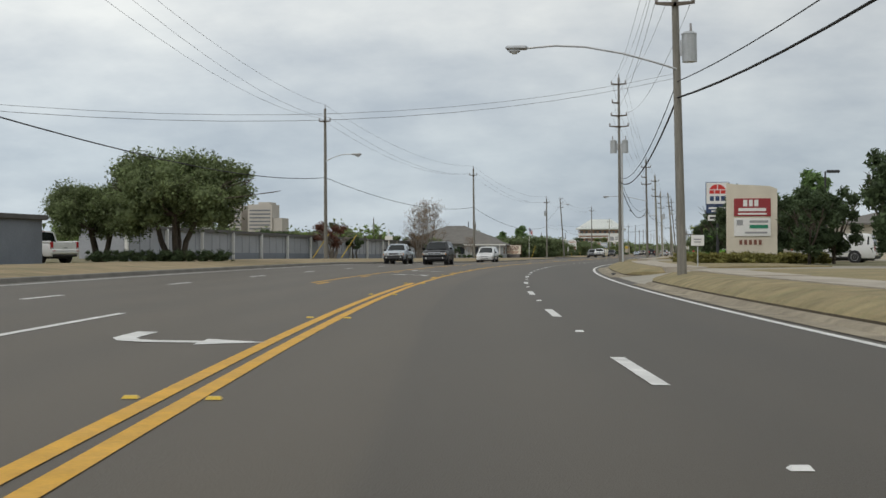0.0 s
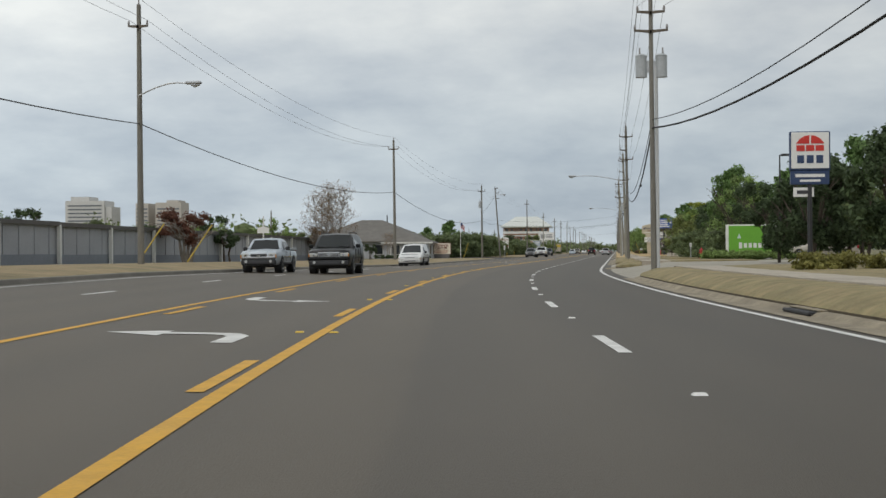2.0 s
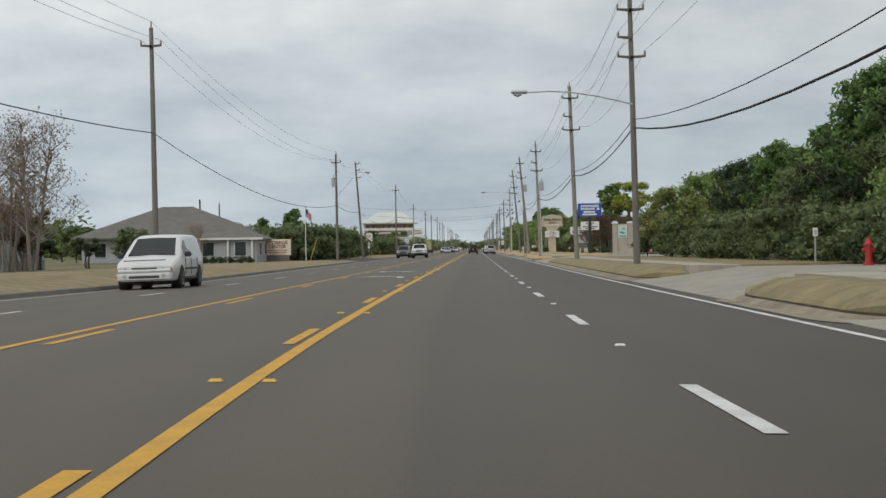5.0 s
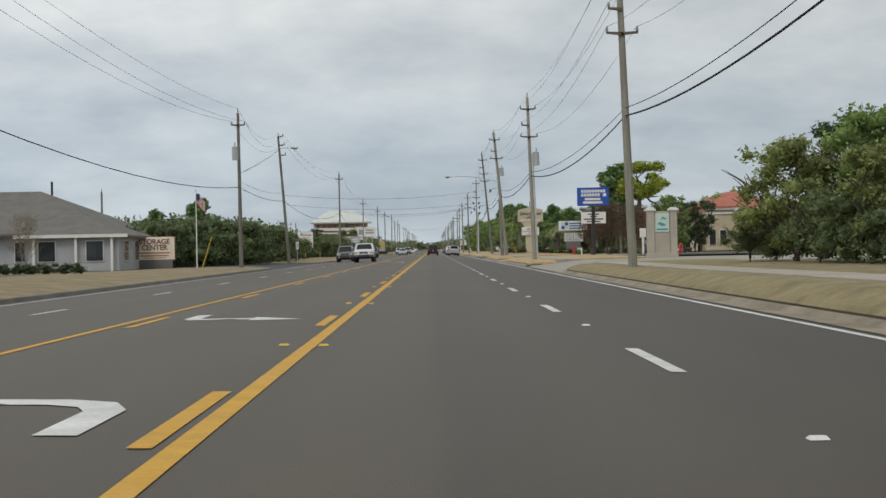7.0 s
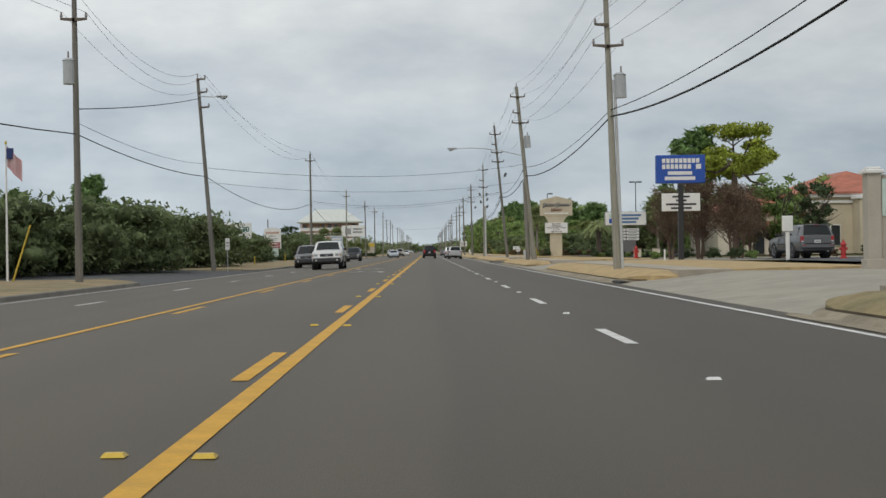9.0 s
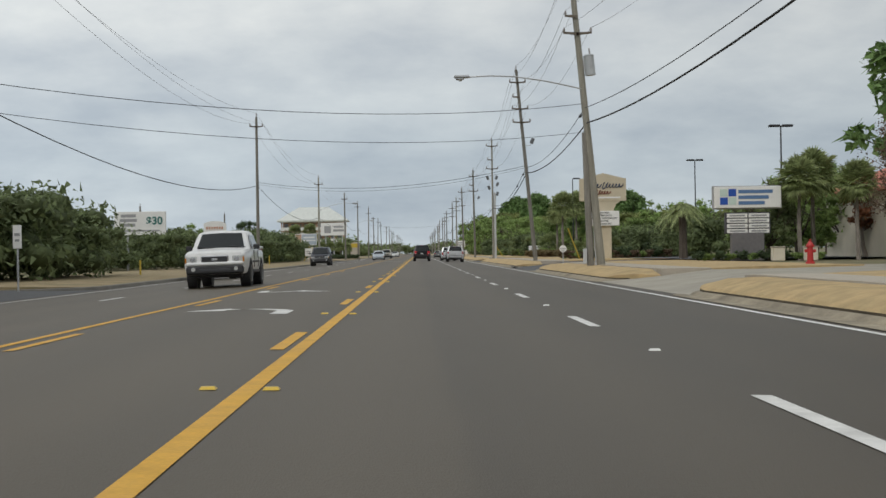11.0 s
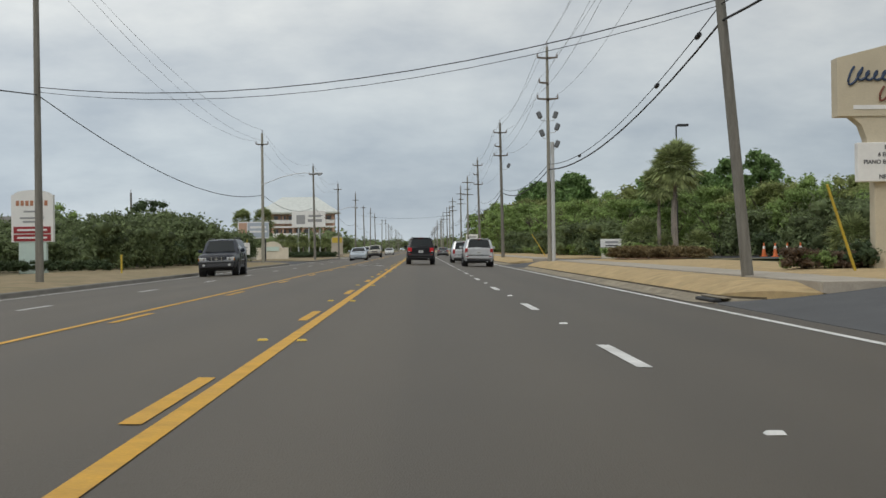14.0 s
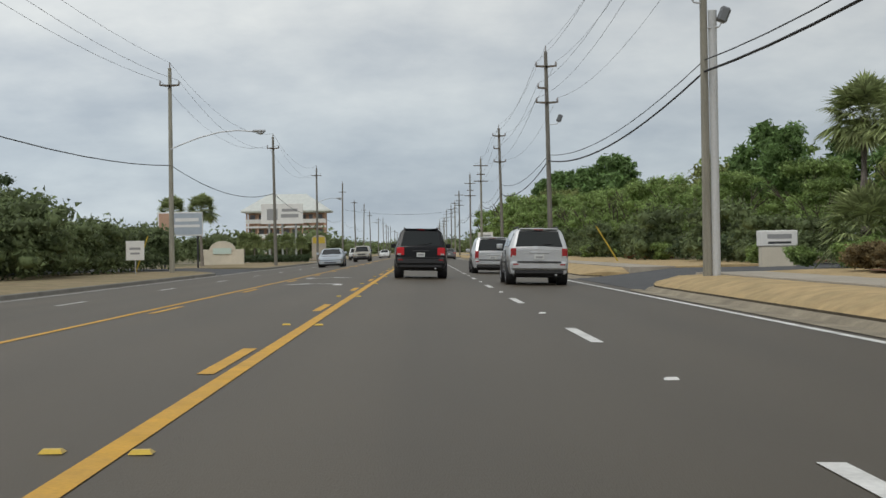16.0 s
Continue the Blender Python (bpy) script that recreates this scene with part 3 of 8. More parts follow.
for k, (a, b) in enumerate(islands(DRIVES_L, -300, 1400)):
    R = 3.0
    ss = island_stations(a, b, R)
    strip("verge", ss, lambda s: [CURB_L - 0.17 - f * 8.0 - (1 - f) * front(s, a, b, R) for f in (1, 0.6, 0.3, 0.1, 0)],
          lambda s, u: road_z(s, CURB_L) + 0.14 + (verge_left(s) - road_z(s, CURB_L) - 0.14) * min(max((CURB_L - 0.17 - u) / 2.0, 0), 1),
          M["left_grass"], "mown dormant grass verge along the highway", skirt=0.3)
    rows = [(0.4, 0.012), (0.0, 0.0), (-0.03, 0.12), (-0.06, 0.14), (-0.18, 0.142), (-0.19, 0.05)]
    verts, faces = [], []
    for s in ss:
        for d, z in rows:
            u = CURB_L - front(s, a, b, R) + d
            verts.append(at_road(s, min(u, CURB_L + 0.4), road_z(s, max(u, CURB_L)) + z))
    c = len(rows)
    for i in range(len(ss) - 1):
        for j in range(c - 1):
            faces.append((i * c + j, i * c + j + 1, (i + 1) * c + j + 1, (i + 1) * c + j))
    tagged(link_mesh("curb", verts, faces, M["curb_dark"]), "dark weathered concrete curb", "curb", kind="structure")
for d0, d1, mn in DRIVES_L:
    strip("driveway", stations(d0 - 3.4, d1 + 3.4, 2), [-30, -18, CURB_L - 1.5, CURB_L + 0.05],
          lambda s, u: road_z(s, CURB_L) + 0.01 + (verge_left(s) - 0.03 - road_z(s, CURB_L)) * min(max((CURB_L - u) / 4, 0), 1),
          M[mn], "side street mouth opening onto the highway")

# ---- road markings ----
PITCH, DASH = 12.192, 3.05


def stripe(name, s0, s1, u, w, material, parent, lift=0.006):
    ss = [s for s in stations(s0, min(s1, 0), 3)] if s0 < 0 else [s0]
    if s1 > 0:
        ss += stations(max(s0, 0), s1, 25)[1:]
    return strip(name, ss, [u, u + w], None, material, parent=parent, lift=lift)


def markings(name, label):
    ob = new(name)
    return tagged(ob, label, "road marking", kind="structure")


lane_line = markings("lane_line", "broken white lane line of worn paint")
left_lane_line = markings("lane_line", "broken white lane line of worn paint")
center_line = markings("center_line", "yellow centre turn lane lines, solid with broken inner stripes")
edge_line = markings("edge_line", "solid white edge lines")
for k in range(-24, 70):
    s = k * PITCH
    stripe("dash", s - DASH, s, 0.0, 0.15, M["white_paint"], lane_line)
    stripe("dash", s + 0.0, s + 2.6, -10.0, 0.14, M["white_paint"], left_lane_line)
    if s > -124:
        lag = 7.55 if s < -12 or s > 150 else 8.0
        stripe("dash", s - lag, s - lag + DASH, -3.75, 0.14, M["yellow_paint"], center_line)
        stripe("dash", s - 7.55, s - 7.55 + DASH, -6.50, 0.13, M["yellow_paint"], center_line)
stripe("solid_stripe", -300, 1400, -3.54, 0.15, M["yellow_paint"], center_line)
stripe("solid_stripe", -128, 1400, -6.84, 0.13, M["yellow_paint"], center_line)
stripe("solid_stripe", -300, -125.5, -3.80, 0.15, M["yellow_paint"], center_line)
stripe("solid_stripe", -300, -150.5, -7.0, 0.13, M["white_paint"], edge_line)
stripe("solid_stripe", -300, 1400, 3.40, 0.15, M["white_paint"], edge_line)
stripe("solid_stripe", -300, 1400, -13.0, 0.13, M["white_paint"], edge_line)


def turn_arrow(s, u, toward=1):
    """A left-turn arrow: shaft, curved bend and head; toward -1 turns it for the oncoming traffic."""
    pts = [(0.9, -0.2), (1.02, -0.2), (1.02, 1.1), (0.86, 1.55), (0.50, 1.72), (-0.10, 1.72), (-0.10, 2.05), (-0.85, 1.52), (-0.10, 1.02),
           (-0.10, 1.38), (0.42, 1.38), (0.66, 1.25), (0.76, 1.0), (0.76, -0.2)]
    verts = [at_road(s + toward * y, u + toward * x, None, 0.007) for x, y in pts]
    ob = link_mesh("turn_arrow", verts, [tuple(range(len(pts)))], M["white_paint"])
    tagged(ob, "white turn arrow painted in the centre lane", "road marking", kind="structure")


for s, u, d in [(-155.3, -4.6, -1), (-111.5, -5.3, 1), (-97.0, -5.3, -1), (-7.3, -5.15, 1), (7.6, -4.95, -1), (97.7, -5.35, 1), (112, -5.3, -1),
                (230, -5.3, 1), (243, -5.3, -1)]:
    turn_arrow(s, u, d)


def reflector_mesh(material):
    bm = bmesh.new()
    lo = [bm.verts.new(p) for p in ((-0.06, -0.055, 0), (0.06, -0.055, 0), (0.06, 0.055, 0), (-0.06, 0.055, 0))]
    hi = [bm.verts.new(p) for p in ((-0.045, -0.02, 0.02), (0.045, -0.02, 0.02), (0.045, 0.02, 0.02), (-0.045, 0.02, 0.02))]
    bm.faces.new(hi)
    for i in range(4):
        bm.faces.new((lo[i], lo[(i + 1) % 4], hi[(i + 1) % 4], hi[i]))
    me = bpy.data.meshes.new("road_reflector")
    bm.to_mesh(me)
    bm.free()
    me.materials.append(material)
    return me


ref_w, ref_y = reflector_mesh(M["reflector_white"]), reflector_mesh(M["reflector_yellow"])
for k in range(-16, 36):
    bend = k * PITCH < -118
    for me, ds, u in ((ref_w, -7.5 if k < 8 else -7.7, 0.09), (ref_y, -4.5 if bend else 0.15, -3.31), (ref_y, -4.5 if bend else 0.15, -3.90 if bend else -3.75)):
        s = k * PITCH + ds
        ob = new("road_reflector", me)
        ob.matrix_world = Matrix.Translation(at_road(s, u, None, 0.004)) @ pose(0, 0, 0, 0, 0, math.degrees(heading(s)))
        tagged(ob, "small raised pavement marker glued to the road", "road marker", "raised markers along the lane lines")


# ---- utility poles ----
def utility_pole(x, y, z, h, lean=(0.0, 0.0), arms=(), pale=False, cans=(), lamp=None, conduit=False, floods=False, r=0.155, insul=True, att=6.1, att2=6.45, conduit_top=0.0):
    """A wooden pole with its crossarms (height, half length), transformers (height, side), a street lamp (height, reach) and a conduit."""
    ob = thing("utility_pole", pose(x, y, z), ("pale weathered" if pale else "grey-brown weathered") + " wooden utility pole with crossarms standing in the grass verge",
               "utility pole", "utility poles along the highway")
    up = Vector((lean[0], lean[1], h))

    def p(zz, dx=0.0, dy=0.0):
        return up * (zz / h) + Vector((dx, dy, 0))

    part("pole", cyls((p(-0.5), p(h), r, r * 0.62, 12)), M["wood_pole_pale" if pale else "wood_pole"], ob, smooth=False)
    for az, half, *only in arms:
        # wings that rise a little to their ends; some arms reach to one side only
        sides = {"L": (-1,), "R": (1,)}[only[0]] if only else (-1, 1)
        rise, d = 0.09 * half if insul else 0.0, -r * 0.8
        bm = bmesh.new()
        for sx in sides:
            e = prism([(-0.05 * sx, -0.06), (half * sx, rise - 0.04), (half * sx, rise + 0.04), (-0.05 * sx, 0.07)], d - 0.05, d + 0.05)
            e.transform(Matrix.Translation(p(az)))
            me = bpy.data.meshes.new("wing")
            e.to_mesh(me)
            e.free()
            bm.from_mesh(me)
            bpy.data.meshes.remove(me)
        arm = part("crossarm", bm, M["arm_wood"], ob)
        if insul:
            for sx in sides:
                tip = p(az, half * sx * 0.94, d) + Vector((0, 0, rise))
                part("insulator", cyls((tip, tip + Vector((0, 0, 0.10)), 0.035, 0.055, 8), (tip + Vector((0, 0, 0.10)), tip + Vector((0, 0, 0.24)), 0.06, 0.03, 8)), M["ceramic"], arm)
    part("top_pin", cyls((p(h), p(h) + Vector((0, 0, 0.32)), 0.04, 0.03, 8)), M["ceramic"], ob)
    for cz, side in cans:
        can = part("transformer", cyls((p(cz - 0.45, side * 0.42), p(cz + 0.45, side * 0.42), 0.24, 0.24, 14)), M["transformer"], ob, "grey cylindrical transformer")
        part("lid", cyls((p(cz + 0.45, side * 0.42), p(cz + 0.53, side * 0.42), 0.26, 0.16, 14)), M["transformer"], can)
        part("bushing", cyls((p(cz + 0.5, side * 0.48), p(cz + 0.8, side * 0.48), 0.045, 0.03, 8)), M["ceramic"], can)
        part("bracket", boxes((p(cz, side * 0.18), (0.2, 0.1, 0.5))), M["galv"], can)
    if lamp:
        lz, reach, *slant = lamp
        sl = slant[0] if slant else 0.55
        pts = [p(lz, reach * t) + Vector((0, -0.1, sl * math.sin(t * math.pi * 0.62))) for t in (0, 0.15, 0.35, 0.6, 0.8, 1.0)]
        v, f = tube_data(pts, 0.035, 6)
        arm = link_mesh("lamp_arm", v, f, M["galv"], ob)
        hd = bmesh.new()
        sgn = 1 if reach > 0 else -1
        e = pts[-1]
        box(hd, e + Vector((sgn * 0.3, 0, 0.02)), (0.72, 0.28, 0.14), 0.05)
        box(hd, e + Vector((sgn * 0.38, 0, -0.08)), (0.38, 0.22, 0.1), 0.04)
        head = part("lamp_head", hd, M["galv"], ob, "cobra-head street lamp")
        part("lens", cyls((e + Vector((sgn * 0.38, 0, -0.18)), e + Vector((sgn * 0.38, 0, -0.11)), 0.08, 0.12, 10)), M["lamp_lens"], head)
    if conduit:
        cr = 0.06 if conduit is True else conduit
        part("conduit", cyls((p(-0.2, r + cr - 0.01, -0.02), p(conduit_top or h * 0.62, r + cr - 0.01, -0.02), cr, cr, 12)), M["grey_pipe"], ob, "pale grey cable conduit")
    for dz, sx in floods or ():
        # a tilted floodlight on a bent steel bracket
        sg = 1 if sx > 0 else -1
        v, f = tube_data([p(dz - 0.32, sg * 0.08, -0.1), p(dz - 0.30, sx * 0.75, -0.12), p(dz - 0.12, sx, -0.12)], 0.022, 6)
        fl = link_mesh("flood_bracket", v, f, M["galv"], ob)
        head = bmesh.new()
        box(head, p(dz + 0.02, sx, -0.12), (0.27, 0.24, 0.42), 0.05, None)
        bmesh.ops.rotate(head, cent=p(dz, sx, -0.12), matrix=Matrix.Rotation(radians(22 * sg), 3, "Y"), verts=head.verts)
        hd = part("flood_lamp", head, M["paint_grey"], fl, "small grey floodlight")
    return ob


RIGHT = [  # base, height, lean of the top, crossarms (height, half length, side), heights of the two telephone cables
    dict(x=13.14, y=44.0, att=5.7, att2=6.22, z=0.30, h=11.6, lean=(-0.28, 0), arms=[(10.75, 0.6), (9.6, 0.55, "L"), (8.7, 0.63)], cans=[(7.3, 1)], lamp=(6.62, -4.9, 0.86), r=0.158),
    dict(x=7.93, y=102.5, att=5.85, att2=6.2, z=0.32, h=13.5, lean=(-0.10, 0), arms=[(13.0, 0.55), (11.63, 0.5, "L"), (10.68, 0.59), (9.88, 0.71)], cans=[(8.42, 1), (8.42, -1)], conduit=0.075, r=0.125),
    dict(x=7.43, y=171.4, att=5.9, att2=6.25, z=0.28, h=11.95, lean=(-0.18, 0), arms=[(10.96, 0.59), (9.76, 0.58, "L"), (8.92, 0.61)], lamp=(6.9, -4.6, 0.62)),
    dict(x=7.53, y=209.3, att=5.85, att2=6.15, z=0.2, h=12.1, lean=(-0.38, 0), arms=[(11.22, 0.58), (9.95, 0.5, "L"), (9.0, 0.62)], pale=True, r=0.18),
    dict(x=7.05, y=255.2, att=6.05, att2=6.3, z=0.08, h=11.62, lean=(-0.34, 0), arms=[(10.74, 0.55), (9.6, 0.5, "L"), (8.77, 0.60)], cans=[(7.22, 1)], conduit=True, pale=True),
    dict(x=8.0, y=311.0, att=6.6, att2=7.3, z=0.18, h=13.6, lean=(-1.22, 0), arms=[(12.75, 0.58), (11.5, 0.5, "L"), (10.7, 0.66)], pale=True, lamp=(8.15, -5.3, 0.68), cans=[(9.25, 1)], r=0.20),
    dict(x=7.95, y=347.4, att=6.32, att2=6.72, z=0.2, h=13.75, lean=(-1.2, 0), arms=[(12.8, 0.58), (11.75, 0.45, "L"), (10.9, 0.58), (9.93, 0.64)], floods=[(8.6, 0.62)]),
    dict(x=7.45, y=395.3, att=5.35, att2=5.65, z=0.2, h=12.5, lean=(-0.02, 0), arms=[(11.82, 0.6), (10.37, 0.5, "L"), (9.42, 0.62)], conduit=0.115, conduit_top=6.95,
         floods=[(8.5, -0.5), (8.5, 0.42), (7.45, -0.36), (7.8, 0.52), (6.8, 0.5)], pale=True, r=0.125),
    dict(x=7.15, y=436.9, att=5.68, att2=6.0, z=0.2, h=11.75, lean=(-0.14, 0), arms=[(10.88, 0.585), (9.68, 0.5, "L"), (8.87, 0.62)], floods=[(8.0, 0.66)]),
    dict(x=7.0, y=480.8, att=5.6, z=0.2, h=11.3, lean=(-0.2, 0), arms=[(10.6, 0.56), (9.5, 0.5, "L"), (8.35, 0.52)]),
]
LEFT = [
    dict(x=-4.2, y=25.0, att=4.3, z=0.6, h=11.4, lean=(-0.05, 0), arms=[(10.5, 0.6)]),
    dict(x=-14.55, y=103.0, att=6.22, z=0.53, h=11.5, lean=(-0.05, 0), arms=[(10.5, 0.45)], lamp=(7.45, 2.2)),
    dict(x=-14.75, y=176.9, att=6.5, z=0.23, h=11.5, lean=(-0.1, 0), arms=[(10.6, 0.5)]),
    dict(x=-13.62, y=253.9, att=5.6, z=0.0, h=10.8, lean=(-0.06, 0), arms=[(9.92, 0.5)], cans=[(7.95, -0.55)]),
    dict(x=-13.8, y=289.0, att=5.85, z=0.0, h=12.0, lean=(-0.85, 0), arms=[(11.92, 0.5, "R"), (11.1, 0.55, "R"), (10.15, 0.6, "R")], lamp=(10.9, 1.15, -0.06)),
    dict(x=-13.75, y=363.6, att=6.68, z=0.0, h=12.4, lean=(-0.02, 0), arms=[(11.55, 0.55)]),
    dict(x=-13.85, y=436.8, att=5.92, z=-0.02, h=11.3, lean=(0.03, 0), arms=[(10.3, 0.55)], lamp=(6.8, 4.6, 1.0), pale=True),
    dict(x=-12.5, y=479.6, z=0.0, h=10.9, lean=(-0.1, 0), arms=[(9.9, 0.5)]),
]
for k in range(16):
    RIGHT.append(dict(x=7.0 + 0.25 * math.sin(k * 2.1), y=523.0 + 43.0 * k, z=0.2, h=11.4 + 0.5 * math.sin(k * 1.7), lean=(0.3 * math.sin(k * 3.1), 0),
                      arms=[(10.6, 0.85), (9.6, 0.5), (8.8, 0.85)], insul=False, pale=bool(k % 3 == 0)))
    LEFT.append(dict(x=-12.6 + 0.4 * math.sin(k * 1.3), y=530.0 + 48.0 * k, z=0.0, h=11.2 + 0.6 * math.sin(k * 2.3), lean=(0.25 * math.sin(k * 2.7), 0),
                     arms=[(10.3, 0.6)], insul=False, lamp=(7.0, 2.4) if k % 3 == 0 else None))
for row in RIGHT + LEFT:
    utility_pole(**row)
stub = thing("utility_pole", pose(7.52, 311.0, 0.18), "short weathered wooden stub pole beside a taller pole in the verge", "utility pole")
part("pole", cyls(((0, 0, -0.5), (-0.2, 0, 6.15), 0.17, 0.14, 12)), M["wood_pole"], stub)
part("meter_box", boxes(((-0.28, -0.1, 0.45), (0.16, 0.22, 0.7), 0.02)), M["grey_pipe"], stub, "small grey meter box")
part("conduit", cyls(((0.24, 0, -0.2), (0.05, 0, 4.4), 0.03, 0.03, 6)), M["grey_pipe"], stub)


def on_pole(row, z, dx=0.0):
    k = z / row["h"]
    return Vector((row["x"] + row["lean"][0] * k + dx, row["y"] + row["lean"][1] * k, row["z"] + z))


def cable(a, b, sag, r, material, label, n=14):
    pts = [a.lerp(b, i / n) - Vector((0, 0, 4 * sag * (i / n) * (1 - i / n))) for i in range(n + 1)]
    v, f = tube_data(pts, r, 4)
    tagged(link_mesh("overhead_cable", v, f, material), label, "cable", "overhead cables between the poles")


FAT, THIN = "black overhead telephone cable sagging between poles", "thin overhead power line between poles"
main_r = RIGHT
main_l = [r for i, r in enumerate(LEFT)]
behind_r = dict(x=21.5, y=-10.0, z=0.3, h=11.6, lean=(0, 0), att=5.6, att2=6.2, arms=[(10.75, 0.6), (9.6, 0.55, "L"), (8.7, 0.63)])
behind_l = dict(x=10.0, y=-48.0, z=0.6, h=11.4, lean=(0, 0), arms=[(10.5, 0.5)])
SAG_R = [(0.85, 0.8), (1.1, 1.1), (1.74, 1.42), (0.62, 0.55), (0.82, 0.6), (0.66, 0.6), (0.55, 0.62), (0.92, 1.0), (0.78, 0.72)]
SAG_L = [0.8, 0.8, 1.02, 1.37, 0.3, 1.3, 1.35]
PINS = Vector((0, 0, 0.30))
for i, (a, b) in enumerate(zip([behind_r] + main_r[:13], main_r[:14])):
    fat, thin = SAG_R[i] if i < len(SAG_R) else (0.8, 0.7)
    cable(on_pole(a, a.get("att", 6.1)), on_pole(b, b.get("att", 6.1)), fat, 0.034, M["cable"], FAT)
    cable(on_pole(a, a.get("att2", 6.45)), on_pole(b, b.get("att2", 6.45)), thin, 0.017, M["cable"], FAT)
    if b["y"] < 560:
        for row, ks, sag in ((0, (-0.94, 0.94), 0.9), (1, (-0.94,), 0.95), (2, (-0.94, 0.94), 1.0)):
            for k in ks:
                ra, rb = a["arms"][row], b["arms"][row]
                cable(on_pole(a, ra[0], k * ra[1]) + PINS, on_pole(b, rb[0], k * rb[1]) + PINS, sag, 0.008, M["wire"], THIN)
        cable(on_pole(a, a["h"]) + PINS, on_pole(b, b["h"]) + PINS, 0.8, 0.007, M["wire"], THIN)
for i, (a, b) in enumerate(zip([behind_l] + main_l[:11], main_l[:12])):
    cable(on_pole(a, a.get("att", 6.1)), on_pole(b, b.get("att", 6.1)), SAG_L[i] if i < len(SAG_L) else 0.9, 0.022, M["cable"], FAT)
    if b["y"] < 560:
        cable(on_pole(a, a["h"]) + PINS, on_pole(b, b["h"]) + PINS, 1.25, 0.009, M["wire"], THIN)
        for k in (-0.9, 0.9):
            ra, rb = a["arms"][0], b["arms"][0]
            cable(on_pole(a, ra[0] - (0.8 if len(ra) > 2 and k < 0 else 0), abs(k) * ra[1] if len(ra) > 2 else k * ra[1]) + PINS,
                  on_pole(b, rb[0] - (0.8 if len(rb) > 2 and k < 0 else 0), abs(k) * rb[1] if len(rb) > 2 else k * rb[1]) + PINS, 1.5, 0.009, M["wire"], THIN)


def splice_case(a, za, b, zb, sag, f, drop, long, tilt=0.0):
    """A dark closure strapped to a cable between two poles."""
    p = on_pole(a, za).lerp(on_pole(b, zb), f) - Vector((0, 0, 4 * sag * f * (1 - f) + drop))
    q = on_pole(a, za).lerp(on_pole(b, zb), f + 0.01) - Vector((0, 0, 4 * sag * (f + 0.01) * (0.99 - f) + drop))
    d = (q - p).normalized() * long / 2
    ob = thing("splice_case", Matrix.Translation(p), "dark cable splice case hung on an overhead cable", "splice case", "splice cases on the cables")
    part("case", cyls((-d * 0.7, d * 0.7, 0.07, 0.07, 10), (-d, -d * 0.7, 0.03, 0.07, 10), (d * 0.7, d, 0.07, 0.03, 10)), M["cable"], ob)
    part("clamp", cyls((Vector((0, 0, 0)), Vector((0, 0, drop + 0.03)), 0.03, 0.025, 6)), M["galv"], ob)


splice_case(RIGHT[1], 5.85, RIGHT[2], 5.9, 1.74, 0.29, 0.10, 0.62)
splice_case(RIGHT[5], 7.3, RIGHT[6], 6.72, 0.62, 0.05, 0.05, 0.5)
splice_case(RIGHT[6], 6.72, RIGHT[7], 5.65, 1.0, 0.06, 0.06, 0.5)
splice_case(RIGHT[6], 6.72, RIGHT[7], 5.65, 1.0, 0.20, 0.05, 0.4)
splice_case(RIGHT[6], 6.72, RIGHT[7], 5.65, 1.0, 0.66, 0.05, 0.4)
CROSS = "overhead cable crossing the highway from pole to pole"
for a, za, b, zb, sag, r in [(RIGHT[0], 6.35, LEFT[0], 3.76, 0.92, 0.006), (RIGHT[0], 6.5, LEFT[0], 3.9, 0.90, 0.005), (RIGHT[5], 7.5, LEFT[4], 6.4, 0.75, 0.012),
                             (RIGHT[5], 6.2, LEFT[4], 5.5, 0.75, 0.010), (RIGHT[6], 6.85, LEFT[5], 6.95, 0.98, 0.014), (RIGHT[6], 6.7, LEFT[5], 6.78, 1.05, 0.009),
                             (RIGHT[12], 8.0, LEFT[9], 7.6, 0.8, 0.016), (LEFT[3], 6.55, LEFT[4], 10.75, 0.15, 0.020), (LEFT[3], 6.05, LEFT[4], 6.65, 0.35, 0.010)]:
    cable(on_pole(a, za), on_pole(b, zb), sag, r, M["cable" if r > 0.008 else "wire"], CROSS)


def guy_guard(x0, y0, z0, x1, y1, z1):
    ob = thing("guy_guard", pose(x0, y0, z0), "yellow plastic guard on a slanting guy wire", "guy guard")
    part("guard", cyls(((0, 0, 0), (x1 - x0, y1 - y0, z1 - z0), 0.04, 0.035, 8)), M["yellow_guard"], ob)


guy_guard(11.44, 350.0, 0.2, 10.52, 349.4, 2.53)
guy_guard(-16.6, 255.5, 0.0, -15.9, 255.5, 2.2)
guy_guard(10.9, 437.0, 0.2, 9.7, 437.0, 2.2)
guy_guard(-15.9, 437.0, 0.0, -15.2, 437.0, 2.0)
guy_guard(-19.2, 116.0, 0.5, -17.9, 116.5, 2.6)
guy_guard(-17.7, 120.0, 0.5, -16.4, 120.5, 2.6)


# ---- plants ----
rng = np.random.default_rng(7)


